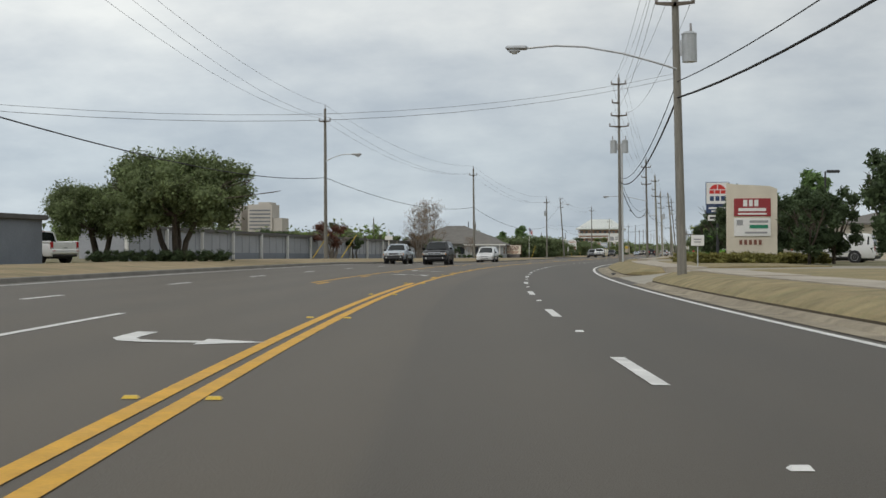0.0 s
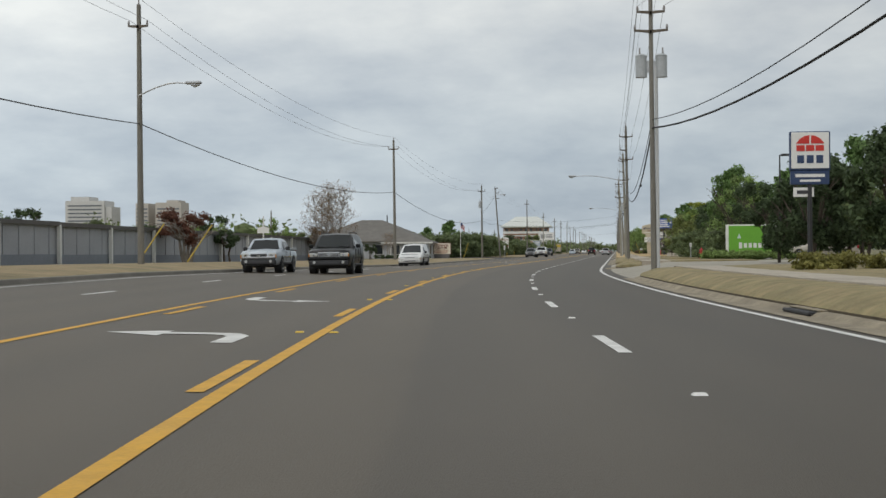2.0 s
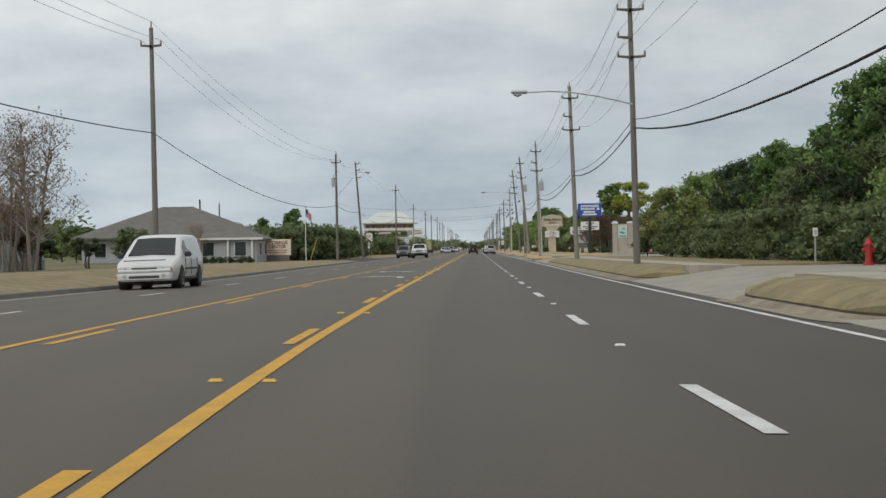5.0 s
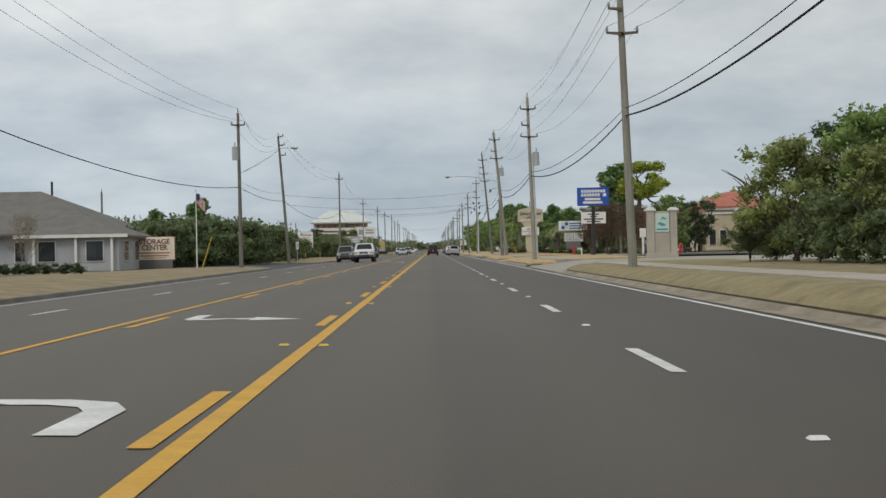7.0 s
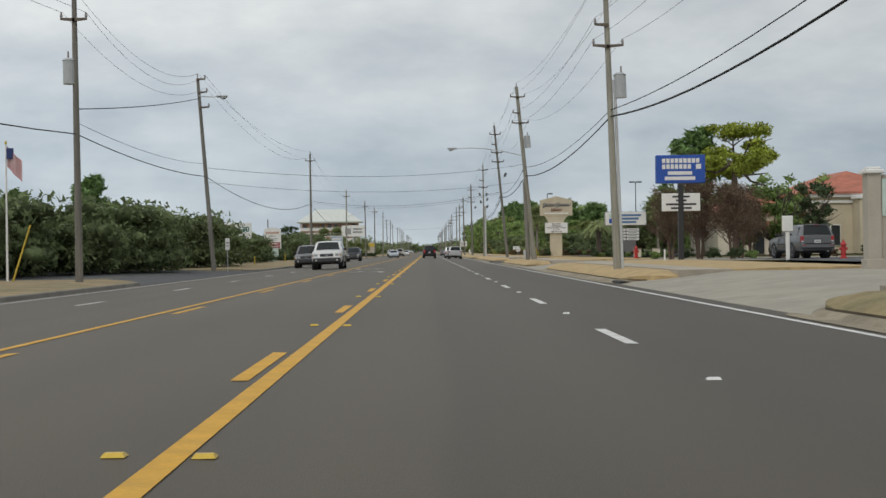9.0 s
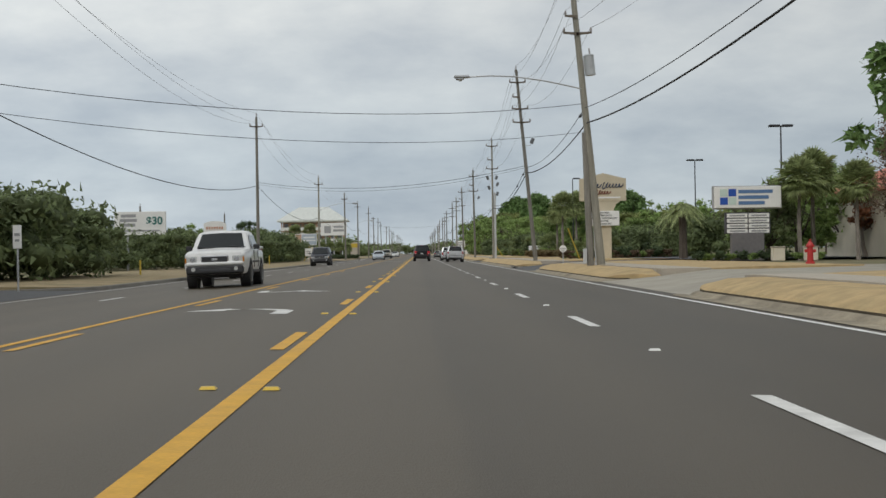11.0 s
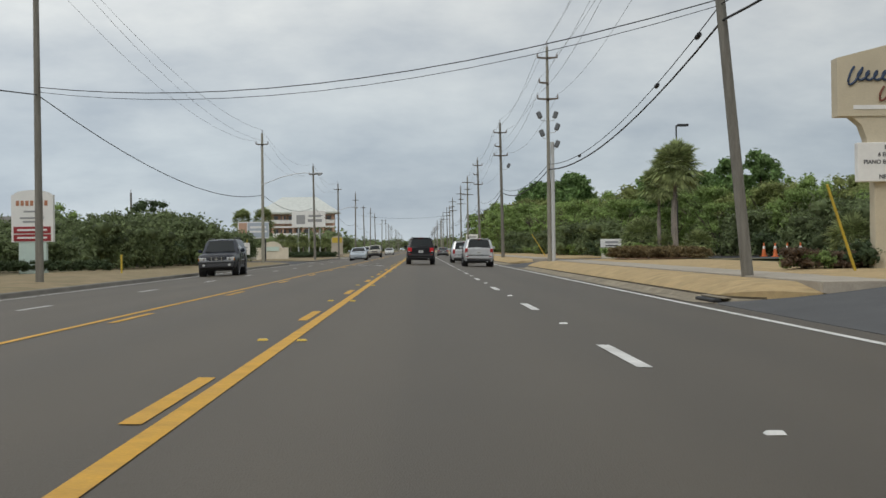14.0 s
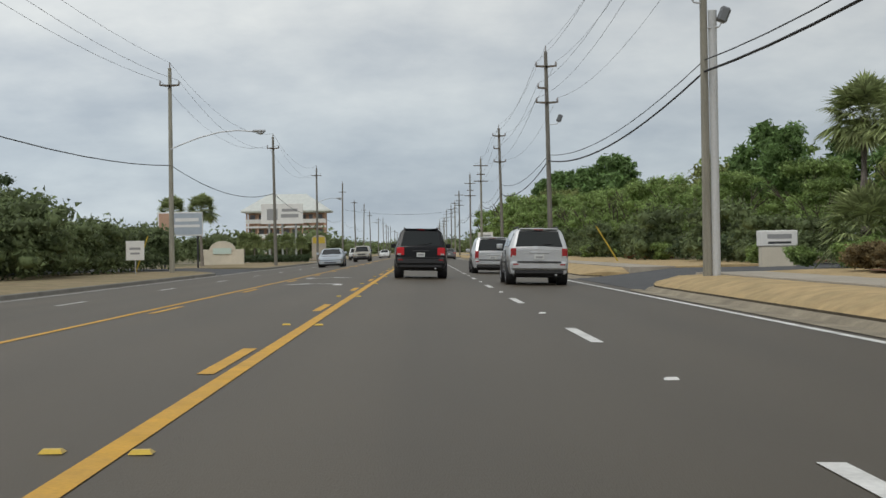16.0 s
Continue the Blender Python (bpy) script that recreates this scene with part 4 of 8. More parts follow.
def leaf_cloud(centres, radii, count, size, squash=0.8, long=1.6, seed=0):
    """Quads for leaves or leaf clumps: scattered over the shells of overlapping clusters."""
    r = np.random.default_rng(seed)
    w = np.asarray(radii) ** 2
    k = r.choice(len(centres), count, p=w / w.sum())
    d = r.normal(size=(count, 3))
    d /= np.linalg.norm(d, axis=1, keepdims=True)
    rad = np.asarray(radii)[k] * (0.55 + 0.85 * r.random(count) ** 1.3)
    c = np.asarray(centres)[k] + d * rad[:, None] * np.array([1, 1, squash])
    nrm = 0.6 * d + 0.8 * r.normal(size=(count, 3)) + np.array([0, 0, 0.5])
    nrm /= np.linalg.norm(nrm, axis=1, keepdims=True)
    t = np.cross(nrm, r.normal(size=(count, 3)))
    t /= np.linalg.norm(t, axis=1, keepdims=True)
    b = np.cross(nrm, t)
    s = size * (0.6 + 0.8 * r.random(count))[:, None]
    q = np.stack([c - b * s * 0.46 - t * s * 0.3 * long, c + b * s * 0.46 - t * s * 0.2 * long, c + t * s * 0.7 * long], 1)
    return q.reshape(-1, 3)


def ico_shape():
    bm = bmesh.new()
    bmesh.ops.create_icosphere(bm, subdivisions=1, radius=1.0)
    v = np.array([tuple(p.co) for p in bm.verts])
    bm.verts.index_update()
    f = np.array([[p.index for p in q.verts] for q in bm.faces])
    bm.free()
    return v, f


ICO_V, ICO_F = ico_shape()


def faces_mesh(name, pts, loops, sides, material):
    """A mesh of polygons that all have the same number of sides."""
    n = len(loops) // sides
    me = bpy.data.meshes.new(name)
    me.vertices.add(len(pts))
    me.vertices.foreach_set("co", np.asarray(pts, np.float32).ravel())
    me.loops.add(len(loops))
    me.loops.foreach_set("vertex_index", np.asarray(loops, np.int32))
    me.polygons.add(n)
    me.polygons.foreach_set("loop_start", np.arange(0, sides * n, sides, dtype=np.int32))
    me.materials.append(material)
    me.update(calc_edges=True)
    return me


def quads_mesh(name, pts, material):
    return faces_mesh(name, pts, np.arange(len(pts)), 4, material)


def crown_mesh(name, centres, radii, count, size, material, squash=0.8, long=1.6, seed=0, core=0.70):
    """A crown: many small leaves round the ragged dense hearts of its clusters."""
    leaves = leaf_cloud(centres, radii, count, size, squash, long, seed)
    r = np.random.default_rng(seed + 1000)
    pts, loops, o = [leaves], [np.arange(len(leaves))], len(leaves)
    for c, rd in zip(centres, radii):
        v = ICO_V * (rd * core * (0.65 + 0.6 * r.random((len(ICO_V), 1)))) * np.array([1, 1, squash]) + np.asarray(c)
        pts.append(v)
        loops.append(ICO_F.ravel() + o)
        o += len(v)
    return faces_mesh(name, np.concatenate(pts), np.concatenate(loops), 3, material)


def limbs_mesh(rows, material, name="trunk", sides=6):
    verts, faces = [], []
    for pts, rad in rows:
        v, f = tube_data(pts, rad, sides)
        o = len(verts)
        verts += v
        faces += [tuple(i + o for i in q) for q in f]
    me = bpy.data.meshes.new(name)
    me.from_pydata([tuple(v) for v in verts], [], faces)
    me.materials.append(material)
    return me


def plant(name, m, label, category, trunk_me, crown_me, group="", kind=""):
    ob = thing(name, m, label, category, group, kind)
    for nm, me in (("trunk", trunk_me), ("crown", crown_me)):
        if me is not None:
            o = new(nm, me)
            o.parent = ob
    return ob


def broadleaf(h, w, leaf, bark, seed, count=6500, size=0.24, stems=1, low=0.25, clusters=44, flat=0.75):
    r = np.random.default_rng(seed)
    rows, cen, rad = [], [], []
    for st in range(stems):
        a0 = 2 * math.pi * st / max(stems, 1) + r.random()
        base = Vector((0.25 * (stems > 1) * math.cos(a0), 0.25 * (stems > 1) * math.sin(a0), -0.2))
        fork = Vector((w * 0.14 * (stems > 1) * math.cos(a0), w * 0.14 * (stems > 1) * math.sin(a0), h * (low + 0.12)))
        tr = h * 0.022 + 0.03
        rows.append(([base, base.lerp(fork, 0.5) + Vector((0.1 * r.normal(), 0.1 * r.normal(), 0)), fork], [tr * 1.25, tr, tr * 0.8]))
        for b in range(max(5, 9 // stems)):
            a = a0 + b * 2.4 + r.normal() * 0.3
            reach = w * (0.28 + 0.2 * r.random())
            end = Vector((math.cos(a) * reach, math.sin(a) * reach, h * (0.48 + 0.34 * r.random())))
            mid_p = fork.lerp(end, 0.5) + Vector((0, 0, -0.05 * h))
            rows.append(([fork, mid_p, end], [tr * 0.6, tr * 0.36, tr * 0.14]))
            for q in range(2):
                e2 = end + Vector((r.normal() * w * 0.12, r.normal() * w * 0.12, 0.04 * h * r.random()))
                rows.append(([mid_p.lerp(end, 0.6), e2], [tr * 0.24, tr * 0.08]))
    for c in range(clusters):
        a, q = r.random() * 2 * math.pi, r.random() ** 0.55
        zc = low + (1 - low) * (0.12 + 0.8 * r.random())
        prof = math.sqrt(max(0.05, 1 - ((zc - (low + (1 - low) * 0.5)) / ((1 - low) * 0.58)) ** 2))
        cen.append((math.cos(a) * q * w * 0.46 * prof, math.sin(a) * q * w * 0.46 * prof, zc * h))
        rad.append(w * (0.06 + 0.07 * r.random()))
    return limbs_mesh(rows, bark), crown_mesh("crown", cen, rad, count, size, leaf, flat, 1.6, seed)


def pine(h, w, leaf, bark, seed, count=5200, size=0.26):
    r = np.random.default_rng(seed)
    rows = [([Vector((0, 0, -0.2)), Vector((0.1 * r.normal(), 0.1 * r.normal(), h * 0.5)), Vector((0.2 * r.normal(), 0.1, h * 0.97))], [0.17, 0.12, 0.04])]
    cen, rad = [], []
    for b in range(17):
        zc = h * (0.42 + 0.55 * b / 16)
        a, reach = b * 2.3 + r.normal() * 0.3, w * 0.5 * (1.02 - 0.75 * (b / 16) ** 1.4) * (0.6 + 0.5 * r.random())
        end = Vector((math.cos(a) * reach, math.sin(a) * reach, zc + 0.35 * reach))
        rows.append(([Vector((0, 0, zc - 0.15 * reach)), end], [0.05, 0.015]))
        for f in (0.55, 1.0):
            cen.append(tuple(Vector((0, 0, zc)).lerp(end, f)))
            rad.append(w * (0.085 + 0.05 * r.random()))
    return limbs_mesh(rows, bark), crown_mesh("crown", cen, rad, count, size, leaf, 0.75, 2.2, seed, 0.6)


def bare_tree(h, w, seed, twig_leaf=None, bark="bark_grey", leaves=3600):
    """A leafless winter tree: several upright stems with many fine rising branches and a few dead leaves."""
    r = np.random.default_rng(seed)
    rows, tips = [], []
    for st in range(3):
        a0 = st * 2.1 + r.random()
        top = Vector((math.cos(a0) * w * 0.16, math.sin(a0) * w * 0.16, h * (0.88 + 0.12 * r.random())))
        base = Vector((math.cos(a0) * 0.12, math.sin(a0) * 0.12, -0.2))
        rows.append(([base, base.lerp(top, 0.5), top], [0.10, 0.06, 0.015]))
        for b in range(16):
            f = 0.22 + 0.72 * b / 15
            p = base.lerp(top, f)
            a, reach = b * 2.4 + r.random(), w * 0.42 * (1.05 - f) + 0.25
            end = p + Vector((math.cos(a) * reach, math.sin(a) * reach, reach * 0.75))
            rows.append(([p, end], [0.03, 0.009]))
            for q in range(9):
                g = p.lerp(end, 0.25 + 0.09 * q)
                e2 = g + Vector((r.normal() * 0.3, r.normal() * 0.3, 0.25 + 0.3 * r.random())) * (0.5 + 0.12 * w)
                rows.append(([g, e2], [0.012, 0.005]))
                tips.append(tuple(e2))
    return limbs_mesh(rows, M[bark], sides=4), crown_mesh("crown", tips, [0.26] * len(tips), leaves, 0.07, twig_leaf or M["leaf_tan"], 0.9, 1.4, seed, 0.0)


def fan_palm(h, leaf, seed, fronds=84, reach=1.25, trunk_r=0.135):
    """A cabbage palm: a straight trunk with old leaf bases and a round head of folded fan leaves."""
    r = np.random.default_rng(seed)
    trunk = [([Vector((0, 0, -0.2)), Vector((0.08, 0.05, h * 0.5)), Vector((0.02, 0, h))], [trunk_r * 1.15, trunk_r * 0.85, trunk_r])]
    pts = []
    for k in range(fronds):
        a, el, size = k * 2.399, radians(-48 + 134 * ((k + 0.9 * r.random()) / fronds)), reach * (0.72 + 0.36 * r.random())
        d = np.array([math.cos(a) * math.cos(el), math.sin(a) * math.cos(el), math.sin(el)])
        o = np.array([0.02, 0, h]) + d * 0.15
        stem = o + d * size * 0.55
        side = np.cross(d, [0, 0, 1.0])
        side /= np.linalg.norm(side) + 1e-6
        upv = np.cross(side, d)
        pts += [o - side * 0.02, o + side * 0.02, stem + side * 0.015, stem - side * 0.015]
        for j in range(19):
            b = radians(-100 + 200 * j / 18)
            e = d * math.cos(b) + side * math.sin(b)
            tip = stem + e * size * (0.66 - 0.14 * abs(math.sin(b))) + np.array([0, 0, -0.16 * size]) + upv * 0.05 * r.normal()
            wv = np.cross(e, upv) * 0.042 * size
            midp = stem + (tip - stem) * 0.5 + np.array([0, 0, 0.06])
            pts += [stem, midp + wv, tip, midp - wv]
    return limbs_mesh(trunk, M["bark_grey"]), quads_mesh("crown", np.array(pts), leaf)


def date_palm(h, leaf, seed, fronds=40, reach=2.1):
    """A feather palm with arching fronds, each a rib with two rows of leaflets."""
    r = np.random.default_rng(seed)
    trunk = [([Vector((0, 0, -0.2)), Vector((0, 0, h * 0.6)), Vector((0, 0, h))], [0.27, 0.22, 0.30])]
    pts = []
    for k in range(fronds):
        a, el = k * 2.399, radians(-5 + 85 * r.random() ** 0.8)
        d = np.array([math.cos(a), math.sin(a), 0])
        last, side = None, np.array([-math.sin(a), math.cos(a), 0])
        for j in range(15):
            t = j / 14
            p = np.array([0, 0, h]) + d * reach * (math.cos(el) * t + 0.25 * t * t) + np.array([0, 0, reach * (math.sin(el) * t - 0.95 * t * t)])
            if last is not None:
                pts += [last - side * 0.015, last + side * 0.015, p + side * 0.015, p - side * 0.015]
                for sgn in (-1, 1):
                    ln = 0.36 * reach * math.sin(math.pi * (0.12 + 0.8 * t)) * 0.55
                    tip = p + side * sgn * ln + (p - last) * 1.6 + np.array([0, 0, -0.10 * r.random()])
                    pts += [last, p, tip, tip + (last - p) * 0.25]
            last = p
    return limbs_mesh(trunk, M["bark"]), quads_mesh("crown", np.array(pts), leaf)


def bush_mesh(h, w, leaf, seed, count=2200, size=0.16):
    r = np.random.default_rng(seed)
    cen = [(r.normal() * w * 0.2, r.normal() * w * 0.2, h * (0.15 + 0.62 * r.random())) for _ in range(22)]
    rad = [w * (0.10 + 0.1 * r.random()) for _ in cen]
    me = crown_mesh("crown", cen, rad, count, size, leaf, min(1.0, 0.8 * h / w + 0.1), 1.6, seed)
    for v in me.vertices:
        v.co.z = max(v.co.z, -0.02)
    return me


# the big live oaks near the storage yard
oak = broadleaf(6.1, 8.6, M["leaf_oak"], M["bark"], 3, 30000, 0.125, stems=4, low=0.3, clusters=84)
plant("oak_tree", pose(-14.9, 72.5, 0.45), "broad dark green live oak with several leaning trunks", "tree", *oak)
plant("oak_tree", pose(-19.9, 73.5, 0.45, 0, 0, 140) @ Matrix.Scale(0.72, 4), "smaller dark green live oak beside the larger one", "tree", *oak)
blob = broadleaf(2.6, 2.1, M["leaf_dark"], M["bark"], 5, 4500, 0.10, stems=2, low=0.32, clusters=16)
plant("small_tree", pose(-24.0, 150.8, 0.4), "small clipped round dark green tree", "tree", *blob)
for x, y, k in ((-23.2, 196.0, 0.8), (-24.6, 191.0, 0.9), (-21.8, 204.0, 0.75)):
    plant("small_tree", pose(x, y, 0.1, 0, 0, 70 * k) @ Matrix.Scale(k, 4), "small clipped round dark green tree", "tree", *blob)
crape = broadleaf(3.6, 4.4, M["leaf_red"], M["bark_grey"], 8, 5200, 0.09, stems=5, low=0.28, clusters=20)
plant("crape_myrtle", pose(-22.8, 136.5, 0.45), "reddish-brown crape myrtle in late autumn leaf", "tree", *crape)
plant("crape_myrtle", pose(-23.4, 184.0, 0.2, 0, 0, 60) @ Matrix.Scale(0.95, 4), "reddish-brown crape myrtle in late autumn leaf", "tree",
      *broadleaf(3.4, 4.0, M["leaf_brown"], M["bark_grey"], 9, 4800, 0.09, stems=5, low=0.3, clusters=18))
cyp = bare_tree(7.2, 6.4, 11)
plant("bare_tree", pose(-20.6, 176.5, 0.2), "bare upright winter tree with pale grey twigs", "tree", *cyp)
plant("bare_tree", pose(-22.3, 178.5, 0.2, 0, 0, 90) @ Matrix.Scale(0.9, 4), "bare upright winter tree with pale grey twigs", "tree", *cyp)
plant("bare_tree", pose(-26.5, 246.0, 0.0, 0, 0, 40) @ Matrix.Scale(0.5, 4), "small bare winter shrub tree beside the office", "tree", *cyp)
plant("bare_tree", pose(-44.0, 140.0, 0.2, 0, 0, 10) @ Matrix.Scale(0.9, 4), "bare winter tree behind the storage units", "tree", *cyp)

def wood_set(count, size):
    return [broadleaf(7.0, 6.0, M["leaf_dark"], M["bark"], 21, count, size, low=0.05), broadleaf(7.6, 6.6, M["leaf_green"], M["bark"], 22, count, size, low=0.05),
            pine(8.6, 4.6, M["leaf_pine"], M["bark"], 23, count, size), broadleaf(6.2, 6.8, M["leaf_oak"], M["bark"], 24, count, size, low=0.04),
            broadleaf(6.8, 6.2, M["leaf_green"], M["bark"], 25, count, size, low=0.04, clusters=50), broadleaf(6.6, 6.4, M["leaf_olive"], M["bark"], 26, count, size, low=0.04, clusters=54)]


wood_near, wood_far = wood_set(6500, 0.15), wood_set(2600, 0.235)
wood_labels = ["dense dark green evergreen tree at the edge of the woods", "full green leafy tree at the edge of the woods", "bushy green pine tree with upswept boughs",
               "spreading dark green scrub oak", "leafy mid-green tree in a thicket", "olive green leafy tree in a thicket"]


def tree_at(kind, x, y, z, k, turn, near=False):
    plant("pine_tree" if kind == 2 else "tree", pose(x, y, z, 0, 0, turn) @ Matrix.Scale(k, 4), wood_labels[kind], "tree", *(wood_near if near else wood_far)[kind], group="trees of the woods")


bush_kinds = [bush_mesh(1.5, 2.2, M["leaf_scrub"], 31, 1100, 0.105), bush_mesh(1.3, 1.9, M["leaf_dark"], 32, 1000, 0.105), bush_mesh(1.0, 1.6, M["leaf_green"], 33, 1300, 0.09),
              bush_mesh(0.9, 1.5, M["leaf_yellow"], 34, 1500, 0.085), bush_mesh(1.0, 1.7, M["leaf_brown"], 35, 1400, 0.085), bush_mesh(2.6, 3.4, M["leaf_scrub"], 36, 1900, 0.13), bush_mesh(1.1, 1.5, M["leaf_hedge"], 37, 1600, 0.075)]
bush_labels = ["loose grey-green scrub bush", "rounded dark green evergreen bush", "clipped bright green hedge bush", "yellow-green clump of ornamental grass", "twiggy brown winter shrub", "tall tangled grey-green scrub thicket", "olive-brown clipped winter hedge bush"]


def bush_at(kind, x, y, z, k, turn, kz=None):
    sc = Matrix.Diagonal((k, k, kz or k, 1))
    plant("bush", pose(x, y, z, 0, 0, turn) @ sc, bush_labels[kind], "bush", None, bush_kinds[kind], group="bushes beside the road")


THICKET = []


def scrub_at(kind, x, y, z, k, turn):
    """Scrub that nobody could count: its leaves go into one thicket. The sign by the drive stands in a gap."""
    if x < 0 and 300 < y < 392 and any(lo < x / (y - y0) < hi for y0, lo, hi in ((279, -0.237, -0.178), (291, -0.256, -0.196), (302, -0.276, -0.216), (313, -0.31, -0.246)) if y > y0 + 8):
        return
    src = bush_kinds[kind]
    co = np.empty(len(src.vertices) * 3, np.float32)
    src.vertices.foreach_get("co", co)
    co = co.reshape(-1, 3) * k
    c, s = math.cos(radians(turn)), math.sin(radians(turn))
    THICKET.append((kind, k, np.stack([co[:, 0] * c - co[:, 1] * s + x, co[:, 0] * s + co[:, 1] * c + y, co[:, 2] + z], 1)))


def thicket_done(label):
    for kind in sorted({q[0] for q in THICKET}):
        src = bush_kinds[kind]
        loops = np.empty(len(src.loops), np.int32)
        src.loops.foreach_get("vertex_index", loops)
        rows = [p for q, _, p in THICKET if q == kind]
        idx = np.concatenate([loops + i * len(src.vertices) for i in range(len(rows))])
        ob = new("thicket", faces_mesh("thicket", np.concatenate(rows), idx, 3, src.materials[0]))
        tagged(ob, label + ", " + ("dark evergreen" if kind == 1 else "grey-green"), "thicket", kind="stuff")
    THICKET.clear()


# the dark wood right of the road, before and after the bank drive
for i in range(44):
    y = 152 + (i * 37 % 64) + rng.random() * 2
    row = i % 3
    x = 16.2 + row * 4.6 + rng.random() * 1.6 + (2.0 if y > 200 else 0)
    tree_at([0, 3, 0, 1, 2][i % 5], x, y, 0.35, (0.72 + 0.3 * rng.random() + 0.1 * row) * 0.9, rng.random() * 360, row == 0)
for i in range(30):
    y = 156 + i * 2.1
    scrub_at([5, 1, 5, 0, 5][i % 5], 13.6 + rng.random() * 1.2 + (1.2 if y > 205 else 0), y, 0.3, 0.75 + 0.4 * rng.random(), rng.random() * 360)
thicket_done("scrub at the foot of the wood")
for x, y, k, kd in ((14.3, 211, 0.76, 5), (17.3, 213, 0.85, 0), (16.4, 205, 0.86, 4), (12.9, 213, 0.36, 3), (13.6, 205, 0.45, 3), (20.0, 209, 0.85, 0), (15.0, 201, 0.62, 5)):
    tree_at(kd, x, y, 0.3, k, 83 * x, True)
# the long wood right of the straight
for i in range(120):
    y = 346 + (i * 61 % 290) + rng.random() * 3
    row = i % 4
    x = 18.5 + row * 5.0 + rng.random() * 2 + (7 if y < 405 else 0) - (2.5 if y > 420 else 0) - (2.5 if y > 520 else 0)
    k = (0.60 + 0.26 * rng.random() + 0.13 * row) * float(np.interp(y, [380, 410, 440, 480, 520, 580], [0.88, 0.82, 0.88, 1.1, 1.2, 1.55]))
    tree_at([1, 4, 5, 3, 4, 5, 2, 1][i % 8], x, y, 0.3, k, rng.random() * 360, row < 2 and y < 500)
for i in range(96):
    y = 412 + i * 2.3
    scrub_at([5, 2, 5, 0, 1, 2][i % 6], 13.2 + rng.random() * 2.6, y, 0.25, 0.8 + 0.55 * rng.random(), rng.random() * 360)
for i in range(44):
    y = 352 + i * 1.5
    scrub_at([5, 5, 1][i % 3], 20.0 + rng.random() * 4, y, 0.3, 1.0 + 0.35 * rng.random(), rng.random() * 360)
thicket_done("tangled scrub along the wood")
# scrub on the left
for i in range(110):
    y = 262 + (i * 17 % 58) + rng.random()
    x = -16.6 - (i % 5) * 2.4 - rng.random() * 1.5 - (3.0 if y < 272 else 0)
    if 289 < y < 301 and x > -19:
        continue
    scrub_at([5, 5, 1, 5, 5][i % 5], x, y, 0.0, 1.1 + 0.72 * rng.random() ** 1.6, rng.random() * 360)
for i in range(112):
    y = 345 + (i * 23 % 80) + rng.random()
    x = -17.4 - (i % 4) * 3.0 - rng.random() * 1.6 - (5 if 376 < y < 394 else 0)
    scrub_at([5, 0, 5, 1, 5][i % 5], x, y, 0.0, (0.75 + 0.6 * rng.random() ** 1.4) * (1.28 if y > 404 else 1.0), rng.random() * 360)
for i in range(34):
    scrub_at([5, 1, 5][i % 3], -17.6 - (i % 3) * 3.2 - rng.random(), 424 + i * 0.85, 0.0, 1.0 + 0.35 * rng.random(), rng.random() * 360)
for i in range(30):
    scrub_at([5, 0][i % 2], -24 - rng.random() * 14, 452 + i * 3.4, 0.0, 1.0 + 0.5 * rng.random(), rng.random() * 360)
for x, y, k, kd in ((-20.8, 429, 0.72, 3), (-22.8, 434, 0.8, 0), (-27, 440, 0.6, 3), (-30, 480, 0.62, 5), (-34, 500, 0.7, 3)):
    tree_at(kd, x, y, 0.0, k, 31 * y, True)
for i in range(26):
    scrub_at([5, 0][i % 2], -24.5 - rng.random() * 7, 320 + i * 1.7, 0.0, 0.6 + 0.5 * rng.random(), rng.random() * 360)
thicket_done("overgrown scrub beside the highway")
for x, y, k, kd in ((-24, 300, 0.75, 2), (-27, 292, 0.6, 2), (-30, 276, 0.55, 3), (-33, 318, 0.6, 3), (-24, 384, 0.62, 3), (-30, 396, 0.6, 1), (-33, 410, 0.75, 3), (-23, 415, 0.65, 3),
                    (-30, 352, 0.55, 3), (-36, 366, 0.6, 3), (-27, 372, 0.62, 0), (-34, 250, 0.6, 3), (-30, 430, 0.7, 1)):
    tree_at(kd, x, y, 0.0, k, 57 * k * 10)
# low trees behind the storage yard
for i in range(26):
    tree_at([3, 0, 1, 4][i % 4], -42 - rng.random() * 34, 112 + i * 7.5, 0.2, 0.55 + 0.35 * rng.random(), rng.random() * 360)
# beside the sign of the office park: dark evergreens and ornamental grasses
magnolia = broadleaf(4.6, 3.6, M["leaf_dark"], M["bark"], 41, 6500, 0.13, low=0.06, clusters=30, flat=0.95)
for x, y, k in ((16.9, 96.0, 1.12), (18.8, 97.5, 1.0), (20.6, 74.0, 0.9), (19.2, 72.0, 0.8), (15.8, 112.0, 1.15), (17.6, 113.0, 1.0), (23.5, 66, 1.25), (22.0, 60, 1.1), (25, 62, 1.3), (14.6, 116, 0.8), (21.5, 100, 1.15)):
    plant("magnolia_tree", pose(x, y, 0.35, 0, 0, 80 * x) @ Matrix.Scale(k, 4), "dense dark evergreen magnolia growing to the ground", "tree", *magnolia, group="magnolias by the signs")
for i in range(22):
    bush_at(3, 13.6 + (i % 11) * 0.62 + rng.random() * 0.4, 76.2 - (i // 11) * 1.3 + rng.random(), 0.35, 0.62 + 0.25 * rng.random(), rng.random() * 360)
for i in range(12):
    bush_at(3, 12.4 + (i % 6) * 0.9 + rng.random() * 0.4, 88 + (i // 6) * 1.3, 0.35, 0.6 + 0.2 * rng.random(), rng.random() * 360)
